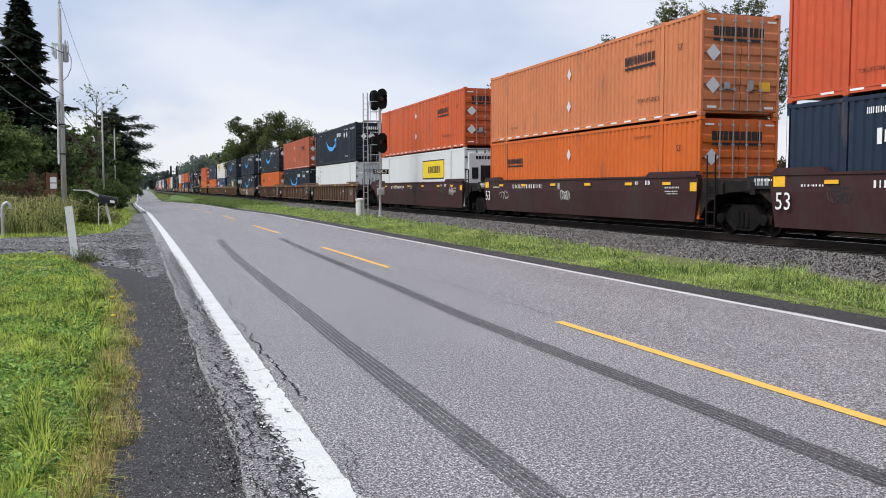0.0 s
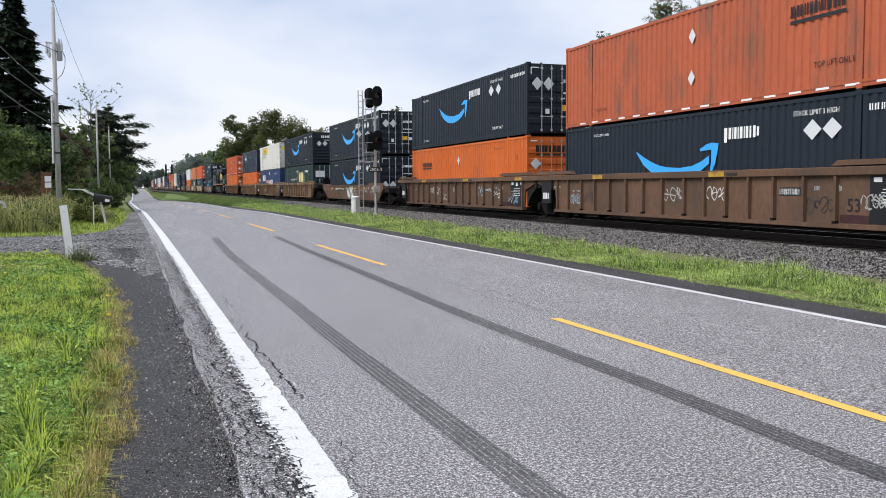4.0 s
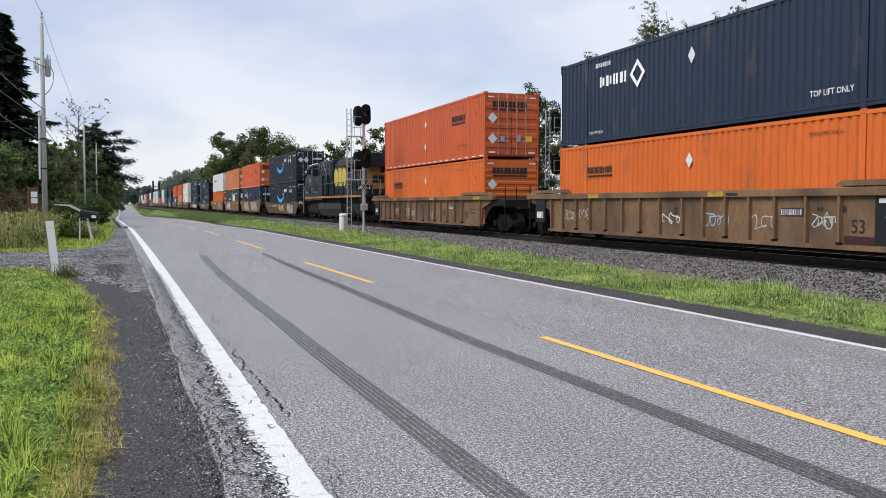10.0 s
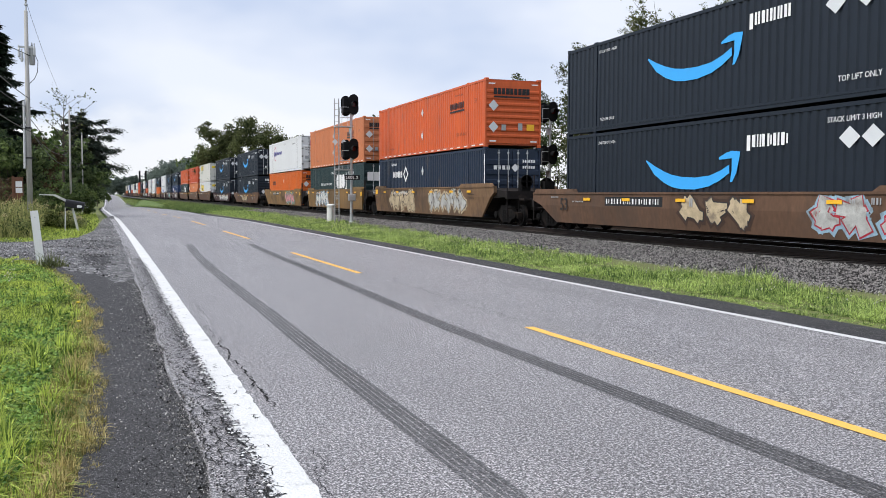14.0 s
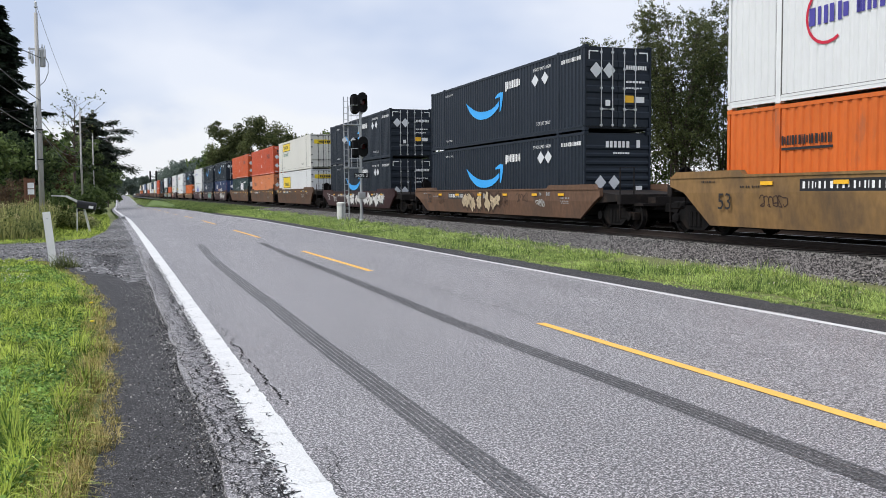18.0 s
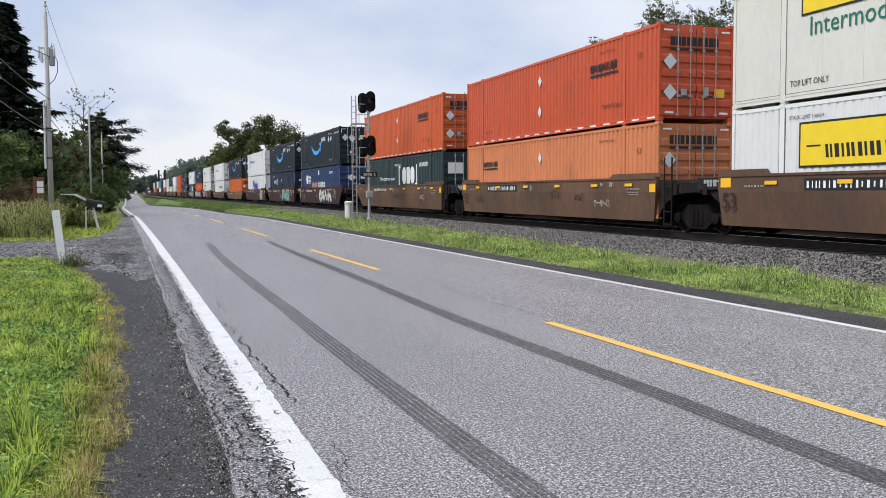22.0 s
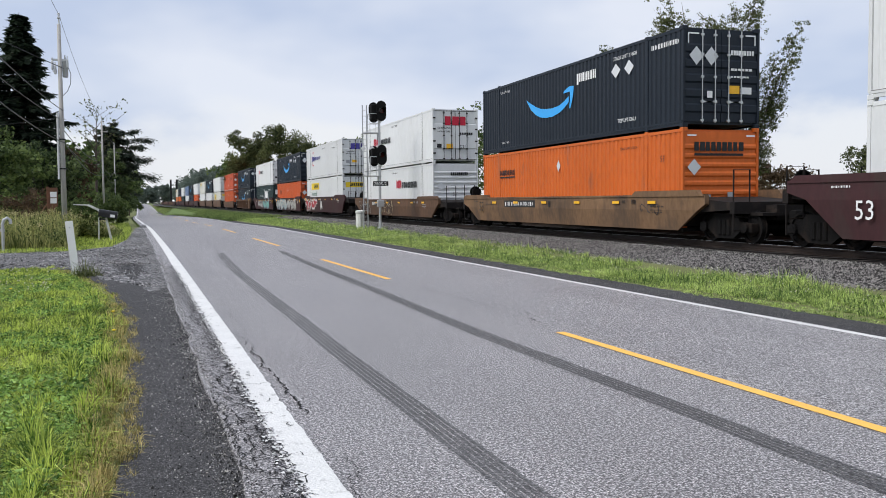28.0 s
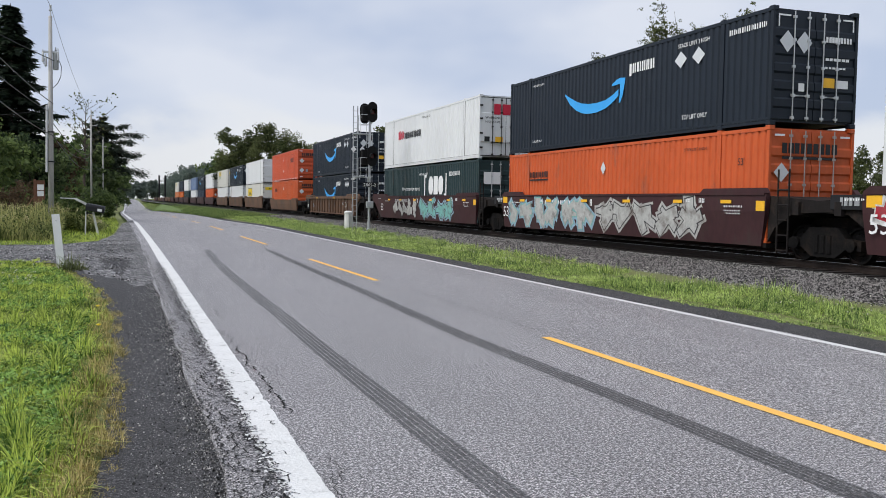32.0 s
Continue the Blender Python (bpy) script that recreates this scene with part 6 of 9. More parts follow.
def build_locomotive():
    """A six-axle diesel; its cab leads away from the camera. y runs from its rear coupler; heights are over the road."""
    navy = mat("dark_navy_loco_paint", (0.0095, 0.0160, 0.0255), 0.36, vary=0.45, scale=0.6, fine=8, dirt=(0.022, 0.023, 0.025), dirt_at=0.62, dirt_scale=0.7, gloss=0.35, stretch=(1, 1, 0.4))
    grime = mat("grimy_underframe", (0.016, 0.0145, 0.014), 0.8, 0.0, vary=0.4, scale=1.2, fine=15, dirt=(0.045, 0.038, 0.033), dirt_at=0.60, gloss=0.2)
    tank_m = mat("dusty_tank_paint", (0.036, 0.034, 0.034), 0.7, vary=0.2, scale=0.5, fine=8, dirt=(0.060, 0.052, 0.046), dirt_at=0.62, gloss=0.25, stretch=(1, 0.3, 1))
    gold = mat("loco_gold_paint", (0.34, 0.175, 0.045), 0.5, vary=0.25, scale=1.0, dirt=(0.10, 0.07, 0.045), dirt_at=0.60)
    worn_gold = mat("worn_gold_stripe", (0.42, 0.19, 0.05), 0.5, vary=0.35, scale=1.5, dirt=(0.06, 0.05, 0.045), dirt_at=0.54, dirt_scale=0.6)
    rust = mat("rusty_louvre", (0.030, 0.019, 0.017), 0.8, vary=0.3, scale=5)
    bright = mat("worn_handrail_paint", (0.085, 0.09, 0.092), 0.45, 0.2, vary=0.3, scale=3)
    pale = mat("pale_grab_paint", (0.27, 0.28, 0.28), 0.45, vary=0.2, scale=3)
    grill = mat("dark_grille", (0.006, 0.006, 0.007), 0.6, vary=0.3, scale=6)
    glass = cab_pane()
    lettering = mat("loco_yellow_vinyl", (0.56, 0.43, 0.085), 0.5, vary=0.2, dirt=(0.10, 0.09, 0.05), dirt_at=0.62, dirt_scale=2)
    e = thing("locomotive", "dark navy diesel locomotive with a gold stripe and pale number", "locomotive")
    z = -RAIL_Z
    # main beams and walkway
    part("frame", Build().box(-1.05, 1.05, 3.75, 25.4, 1.62 + z, 1.95 + z).box(-1.50, 1.50, 3.85, 24.9, 1.95 + z, 2.12 + z), grime, e)
    for sx in (-1, 1):
        part("stripe", Build().box(*sorted((sx * 1.506, sx * 1.49)), 5.0, 24.9, 1.97 + z, 2.115 + z), worn_gold, e, "worn gold stripe along the walkway")
    hood = part("hood", Build().box(-0.95, 0.95, 5.5, 15.45, 2.12 + z, 4.55 + z, 0.04), navy, e)
    part("hood_roof", Build().prism([(-0.95, 4.52 + z), (-0.7, 4.80 + z), (0.7, 4.80 + z), (0.95, 4.52 + z)], "y", 10.9, 15.45), navy, hood)
    wing = [(-0.95, 4.02 + z), (-1.55, 4.27 + z), (-1.55, 4.70 + z), (-0.55, 4.90 + z), (0.55, 4.90 + z), (1.55, 4.70 + z), (1.55, 4.27 + z), (0.95, 4.02 + z)]
    rad = part("radiator", Build().prism(wing, "y", 4.76, 11.3), navy, e, "flared dark radiator hood")
    # pale colour here stands for the sky reflected in the sloping roof
    part("radiator_deck", Build().prism([(-0.9, 4.84 + z), (-0.6, 5.02 + z), (0.6, 5.02 + z), (0.9, 4.84 + z)], "y", 8.9, 10.9), mat("sky_sheen_roof_sheet", (0.40, 0.41, 0.42), 0.4), rad, "sloping roof sheet, pale with painted sky sheen")
    for i in range(4):
        part("strut", Build().prism([(-0.96, 3.55 + z), (-0.96, 4.05 + z), (-1.45, 4.25 + z)], "y", 5.9 + i * 1.35, 5.94 + i * 1.35), navy, rad)
    # side doors and their latches, grilles between them
    spots = [(5.6, 6.1), (6.15, 6.6), (6.65, 7.05), (7.1, 7.5), (7.55, 8.35), (10.3, 11.05), (11.12, 11.9), (11.95, 12.6), (12.65, 13.3), (13.35, 14.0), (14.05, 14.7), (14.75, 15.4)]
    for y0, y1 in spots:
        dr = part("hood_door", Build().box(-0.972, -0.945, y0, y1, 2.2 + z, (3.85 if y1 < 11 else 4.42) + z, 0.008), navy, hood)
        part("door_latch", Build().box(-0.99, -0.97, y0 + 0.06, y0 + 0.10, 2.5 + z, 2.62 + z).box(-0.99, -0.97, y0 + 0.06, y0 + 0.10, 3.3 + z, 3.42 + z), grill, dr)
    for y0, y1, z0, z1 in ((8.68, 9.54, 2.58, 3.86), (9.68, 10.16, 3.35, 3.88), (8.40, 8.52, 2.4, 3.45), (7.15, 7.42, 2.45, 3.5), (6.70, 7.0, 2.45, 3.5)):
        part("grille", Build().box(-0.985, -0.94, y0, y1, z0 + z, z1 + z, 0.01), grill, hood)
    part("grille_frame", Build().box(-0.98, -0.945, 8.62, 9.60, 2.50 + z, 2.57 + z).box(-0.98, -0.945, 8.62, 9.60, 3.87 + z, 3.94 + z).box(-0.98, -0.945, 9.55, 9.62, 2.5 + z, 3.94 + z).box(-0.98, -0.945, 8.60, 8.67, 2.5 + z, 3.94 + z), navy, hood)
    part("panel_label", Build().box(-0.985, -0.965, 11.1, 11.22, 3.72 + z, 3.92 + z), WHITE_MARK, hood, "small white notice")
    part("panel_label", Build().box(-0.985, -0.965, 11.55, 11.75, 2.72 + z, 2.78 + z), WHITE_MARK, hood, "small white notice")
    part("coiled_hose", Build().path([(-1.0, 6.0 + 0.14 * math.cos(0.6 * k), 3.0 + 0.22 * math.sin(0.6 * k) + z) for k in range(22)], 0.018, 5), bright, hood, "coiled pale hose")
    for k in range(6):
        part("roof_hatch", Build().box(-0.45, 0.45, 11.3 + k * 0.68, 11.85 + k * 0.68, 4.79 + z, 4.86 + z, 0.02), grime, hood)
    part("exhaust_stack", Build().box(-0.35, 0.35, 12.6, 13.3, 4.80 + z, 5.0 + z, 0.03), BLACK, hood)
    part("horn", Build().tube((-0.3, 14.2, 4.95 + z), (-0.3, 14.75, 4.98 + z), 0.05, 8, 0.03), grime, hood)
    # rear wall in gold
    part("rear_panel", Build().box(-0.94, 0.94, 5.46, 5.51, 2.52 + z, 4.25 + z), gold, e, "gold rear end panel")
    shapes = ((-0.62, -0.22), (-0.16, 0.20), (0.26, 0.64))
    for x0, x1 in shapes:
        part("rear_emblem", Build().box(x0, x1, 5.45, 5.462, 2.92 + z, 3.42 + z, 0.003), navy, e, "dark plain emblem block")
    end_word(e, "5249", -0.72, 3.98 + z, 0.22, navy, 1.1, 5.452, "number")
    lamp = part("headlight_box", Build().box(-0.05, 0.33, 4.62, 5.5, 4.02 + z, 4.80 + z, 0.03), BLACK, e)
    part("lamp_visor", Build().box(-0.08, 0.36, 4.52, 4.70, 4.78 + z, 4.84 + z, 0.01), navy, lamp)
    for zz in (4.60, 4.36):
        part("headlight", Build().lathe((0.14, 4.62, zz + z), "y", [(0, 0.11), (-0.03, 0.10), (-0.035, 0.02)], 16), INK["silver"], lamp, "round headlight lens")
    part("marker_light", Build().box(-0.04, 0.32, 5.38, 5.46, 3.62 + z, 4.02 + z, 0.01).lathe((0.14, 5.37, 3.75 + z), "y", [(0, 0.09), (-0.03, 0.07)], 12), rust, e, "small dark red marker light")
    part("vent_slot", Build().box(-0.08, 0.26, 5.445, 5.46, 3.52 + z, 3.56 + z), INK["cream"], e)
    # rear platform: railings, steps, hoses
    for sx in (-1, 1):
        part("end_railing", Build().path([(sx * 1.40, 4.95, 2.1 + z), (sx * 1.40, 4.75, 2.55 + z), (sx * 1.05, 4.2, 3.12 + z), (sx * 0.42, 4.1, 3.12 + z), (sx * 0.42, 4.0, 1.5 + z)], 0.026, 6), pale, e, "bent pale end railing")
        part("stanchion", Build().tube((sx * 0.95, 4.15, 1.5 + z), (sx * 0.95, 4.15, 3.5 + z), 0.03, 6), bright, e)
        part("step_rail", Build().path([(sx * 1.48, 4.2, 0.85 + z), (sx * 1.48, 3.95, 1.2 + z), (sx * 1.46, 4.05, 2.3 + z), (sx * 1.40, 4.55, 2.9 + z)], 0.024, 6), pale, e)
        part("step_guard", Build().box(*sorted((sx * 0.62, sx * 0.52)), 3.62, 3.72, 0.85 + z, 2.45 + z, 0.01), gold, e, "worn gold upright bar")
        for k in range(4):
            part("step", Build().box(*sorted((sx * 1.48, sx * 0.85)), 3.95, 4.75, 0.72 + k * 0.36 + z, 0.77 + k * 0.36 + z), grime, e)
        part("step_side", Build().box(*sorted((sx * 1.50, sx * 1.46)), 4.70, 5.15, 0.62 + z, 2.1 + z), grime, e)
        part("cab_step", Build().box(*sorted((sx * 1.46, sx * 0.95)), 25.0, 25.7, 0.72 + z, 0.77 + z).box(*sorted((sx * 1.46, sx * 0.95)), 25.0, 25.7, 1.1 + z, 1.15 + z).box(*sorted((sx * 1.46, sx * 0.95)), 25.0, 25.7, 1.48 + z, 1.53 + z).box(*sorted((sx * 1.48, sx * 1.44)), 24.95, 25.05, 0.6 + z, 1.95 + z), grime, e)
        part("cab_step_rail", Build().path([(sx * 1.46, 25.75, 0.75 + z), (sx * 1.46, 25.75, 2.0 + z), (sx * 1.44, 25.4, 2.9 + z), (sx * 1.42, 25.05, 3.05 + z)], 0.024, 6), pale, e, "pale curved grab rail")
    for sx in (-0.5, -0.32, 0.32, 0.5):
        part("air_hose", Build().path([(sx, 3.56, 1.35 + z), (sx, 3.25, 1.0 + z), (sx * 0.9, 2.95, 0.75 + z), (sx * 0.8, 2.7, 0.9 + z)], 0.026, 6), BLACK, e)
    # equipment bays between hood and cab
    part("bay", Build().box(-1.10, 1.10, 15.42, 17.4, 2.12 + z, 4.93 + z, 0.05), navy, e)
    part("bay_vent", Build().box(-1.12, -1.09, 15.76, 16.27, 4.22 + z, 4.76 + z), rust, e, "dark slatted vent")
    part("bay_hatch", Build().box(-1.16, -1.09, 15.6, 16.5, 3.56 + z, 4.17 + z, 0.02), navy, e)
    part("sand_box", Build().box(-1.36, -1.05, 16.76, 17.66, 2.12 + z, 3.80 + z, 0.06), navy, e)
    part("cabinet", Build().box(-1.10, 1.10, 17.4, 21.36, 2.12 + z, 4.86 + z, 0.04).prism([(-1.10, 4.84 + z), (-0.8, 4.96 + z), (0.8, 4.96 + z), (1.10, 4.84 + z)], "y", 17.42, 21.3), navy, e)
    for y in (17.57, 19.49):
        lv = part("louvre", Build().box(-1.12, -1.09, y, y + 0.74, 4.30 + z, 4.86 + z), rust, e, "rusty slatted louvre")
        for k in range(6):
            part("slat", Build().box(-1.145, -1.11, y + 0.03, y + 0.71, 4.34 + z + k * 0.09, 4.375 + z + k * 0.09), rust, lv)
        for yy in (y - 0.03, y + 0.74):
            part("louvre_frame", Build().box(-1.15, -1.09, yy, yy + 0.03, 4.28 + z, 4.88 + z), pale, lv)
    for y0, y1, z0, z1 in ((18.5, 19.3, 4.35, 4.8), (18.45, 19.35, 3.85, 4.25), (20.3, 20.9, 4.0, 4.8), (17.6, 18.3, 3.85, 4.2)):
        part("bay_door", Build().box(-1.125, -1.09, y0, y1, z0 + z, z1 + z, 0.01), navy, e)
    for y, zz in ((18.9, 4.6), (19.6, 4.22), (18.0, 4.22)):
        part("panel_label", Build().box(-1.13, -1.12, y, y + 0.16, zz + z, zz + 0.05 + z), WHITE_MARK, e)
    part("lower_box", Build().box(-1.50, -1.05, 17.64, 21.36, 1.82 + z, 3.77 + z, 0.03), navy, e)
    for y0, y1 in ((19.35, 20.15), (20.2, 21.1)):
        d = part("lower_door", Build().box(-1.512, -1.495, y0, y1, 2.30 + z, 3.02 + z, 0.006), navy, e)
        for k in range(3):
            part("latch", Build().box(-1.53, -1.51, (y0 + y1) / 2 - 0.03, (y0 + y1) / 2 + 0.03, 2.42 + k * 0.2 + z, 2.52 + k * 0.2 + z), grill if k else WHITE_MARK, d)
    part("box_rail", Build().box(-1.53, -1.49, 19.3, 21.2, 3.05 + z, 3.08 + z), grill, e)
    part("roof_rail", Build().path([(-1.46, 21.3, 4.70 + z), (-1.46, 17.4, 4.78 + z), (-1.46, 17.2, 4.72 + z), (-1.40, 16.3, 3.55 + z), (-1.36, 16.3, 2.7 + z)], 0.026, 6), bright, e, "bent pipe handrail beside the bay")
    part("bay_rail", Build().path([(-1.46, 21.3, 4.38 + z), (-1.46, 17.7, 4.40 + z), (-1.46, 17.65, 3.77 + z)], 0.022, 6).tube((-1.46, 19.2, 3.77 + z), (-1.46, 19.2, 4.75 + z), 0.022, 6), bright, e)
    # the cab: lower shell, posts, roof and panes that one can see through
    cab = part("cab", Build().prism([(21.36, 1.80 + z), (21.36, 3.95 + z), (23.46, 3.95 + z), (23.50, 4.05 + z), (24.77, 3.66 + z), (24.97, 2.0 + z), (24.9, 1.9 + z), (24.11, 1.78 + z)], "x", -1.50, 1.50), navy, e)
    for sx in (-1, 1):
        xs = sorted((sx * 1.50, sx * 1.40))
        for y0, y1 in ((21.36, 21.58), (22.42, 22.50), (23.20, 23.42)):
            part("window_post", Build().box(*xs, y0, y1, 3.95 + z, 4.62 + z), navy, cab)
        part("window_head", Build().box(*xs, 21.36, 23.42, 4.56 + z, 4.72 + z), navy, cab)
        for y0, y1 in ((21.58, 22.42), (22.50, 23.20)):
            part("window_pane", Build().box(*sorted((sx * 1.455, sx * 1.445)), y0, y1, 3.95 + z, 4.56 + z), glass, cab).visible_shadow = False
    part("sun_shade", Build().prism([(-1.50, 4.50 + z), (-1.50, 4.60 + z), (-1.78, 4.42 + z), (-1.78, 4.39 + z)], "y", 21.9, 23.0), navy, cab, "sloping shade over the window")
    part("rear_wall", Build().box(-1.40, 1.40, 21.36, 21.44, 3.95 + z, 4.70 + z), navy, cab)
    part("windscreen", Build().box(-1.38, 1.38, 23.36, 23.40, 3.98 + z, 4.55 + z), glass, cab).visible_shadow = False
    for x in (-0.9, 0.9):
        part("cab_seat", Build().box(x - 0.28, x + 0.28, 21.9, 22.05, 3.6 + z, 4.35 + z, 0.05), BLACK, cab)
    # the cab roof's pale colour carries the gloss of the sky on it
    part("cab_roof", Build().prism([(-1.52, 4.70 + z), (-1.0, 4.92 + z), (1.0, 4.92 + z), (1.52, 4.70 + z)], "y", 21.38, 23.5), mat("sky_gloss_cab_roof", (0.46, 0.48, 0.49), 0.35), cab, "arched cab roof, pale with painted sky gloss")
    side_word(e, "5249", 23.05, 3.31 + z, 0.55, mat("pale_number_vinyl", (0.66, 0.62, 0.36), 0.5), 0.98, -1.508, "number")
    part("nose_vent", Build().box(-1.515, -1.495, 22.42, 22.82, 2.42 + z, 2.88 + z), grill, cab)
    part("nose_door", Build().box(-1.512, -1.495, 21.5, 23.5, 2.95 + z, 2.97 + z).box(-1.512, -1.495, 23.48, 23.50, 1.9 + z, 2.95 + z).box(-1.512, -1.495, 22.0, 23.0, 2.12 + z, 2.15 + z), grill, cab)
    part("cab_mirror", Build().box(-1.62, -1.52, 23.3, 23.36, 4.0 + z, 4.4 + z, 0.01), BLACK, cab)
    for y0, z0, w, h in ((23.72, 2.35, 0.12, 0.2), (22.3, 3.16, 0.2, 0.03), (21.6, 2.7, 0.1, 0.08), (24.5, 2.5, 0.1, 0.12)):
        part("panel_label", Build().box(-1.517, -1.505, y0, y0 + w, z0 + z, z0 + h + z), WHITE_MARK, cab)
    # large pale emblem on the hood, as plain blocks
    x = -0.996
    for q in emblem_shapes(15.38, 2.84 + z, 4.18 + z, 1.256):
        b = Build().add([(x, a, c) for a, c in q], [tuple(range(len(q)))])
        part("emblem", b, lettering, hood, "large yellow emblem of plain bold shapes")
    # walkway handrail
    part("handrail", Build().path([(-1.48, 5.2, 0.85 + z), (-1.48, 5.0, 2.1 + z), (-1.48, 4.9, 2.95 + z), (-1.48, 5.1, 3.08 + z), (-1.48, 17.6, 3.06 + z)], 0.026, 6), bright, e, "grey walkway handrail")
    for i in range(9):
        part("rail_post", Build().tube((-1.48, 6.2 + i * 1.36, 2.1 + z), (-1.48, 6.2 + i * 1.36, 3.07 + z), 0.022, 6), grill, e)
    # below the deck
    # black filler box added for the shade in the gap under the deck
    part("underframe_gear", Build().box(-0.80, 0.80, 4.2, 25.0, 1.05 + z, 1.64 + z), BLACK, e)
    part("pilot", Build().box(-0.9, 0.9, 3.55, 3.75, 0.6 + z, 1.9 + z).box(-1.45, 1.45, 3.6, 3.75, 0.45 + z, 0.75 + z).box(-1.45, 1.45, 25.6, 25.8, 0.55 + z, 2.0 + z), grime, e)
    part("fuel_tank", Build().prism([(-1.44, 1.12 + z), (-1.22, 0.58 + z), (1.22, 0.58 + z), (1.44, 1.12 + z), (1.44, 1.58 + z), (-1.44, 1.58 + z)], "y", 11.25, 19.25), tank_m, e, "dusty dark grey fuel tank")
    part("tank_strap", Build().box(-1.452, -1.43, 17.0, 17.06, 1.2 + z, 1.585 + z), grime, e)
    for y in (12.2, 14.0, 16.1, 17.9):
        part("air_pipe", Build().path([(-1.25, y, 1.60 + z), (-1.30, y + 0.15, 1.75 + z), (-1.25, y + 0.9, 1.80 + z)], 0.035, 6), grime, e)
    for yc in (7.95, 21.75):
        bg = part("bogie", Build().box(-1.0, 1.0, yc - 2.4, yc + 2.4, 0.75 + z, 1.3 + z), BLACK, e)
        for s in (-1, 1):
            b = Build().prism([(yc - 2.5, 1.38 + z), (yc - 2.5, 1.08 + z), (yc - 1.45, 1.10 + z), (yc - 1.2, 0.80 + z), (yc - 0.6, 0.84 + z), (yc - 0.45, 1.06 + z), (yc + 0.45, 1.06 + z), (yc + 0.6, 0.84 + z), (yc + 1.2, 0.80 + z), (yc + 1.45, 1.10 + z), (yc + 2.5, 1.08 + z), (yc + 2.5, 1.38 + z), (yc + 1.7, 1.50 + z), (yc - 1.7, 1.50 + z)], "x", s * 1.08, s * 1.26)
            part("side_frame", b, grime, bg)
            for dy in (-1.88, 0.0, 1.88):
                part("axle_box", Build().box(*sorted((s * 1.05, s * 1.36)), yc + dy - 0.25, yc + dy + 0.25, 0.60 + z, 1.12 + z, 0.05), grime, bg)
                part("bearing_cap", Build().lathe((s * 1.38, yc + dy, 0.82 + z), "x", [(-0.05, 0.15), (0.05, 0.13)] if s > 0 else [(0.05, 0.15), (-0.05, 0.13)], 12), DARK_STEEL, bg)
                for dd in (0.40, -0.40):
                    part("spring", Build().lathe((s * 1.22, yc + dy + dd, 0.72 + z), "z", [(0.045 * k, 0.10 if k % 2 else 0.075) for k in range(9)], 9), grime, bg)
                part("damper", Build().tube((s * 1.30, yc + dy + 0.30, 0.8 + z), (s * 1.30, yc + dy + 0.75, 1.42 + z), 0.05, 7), grime, bg)
                w = part("wheel", cached("loco_wheel", lambda: wheel_build(0.53).mesh("wheel", DARK_STEEL)), DARK_STEEL, bg)
                w.matrix_basis = pose(s * 0.78, yc + dy, 0.53, 0, 0, 0 if s < 0 else 180)
            for yy in (yc - 2.3, yc + 2.3):
                part("brake_cylinder", Build().lathe((s * 1.28, yy, 1.35 + z), "y", [(-0.25, 0.13), (0.2, 0.13), (0.25, 0.08)], 10), grime, bg)
    coupler(e, 3.55, -1)
    coupler(e, 25.8, 1)
    MOVING.append((e, 230.0, RAIL_Z))


build_locomotive()

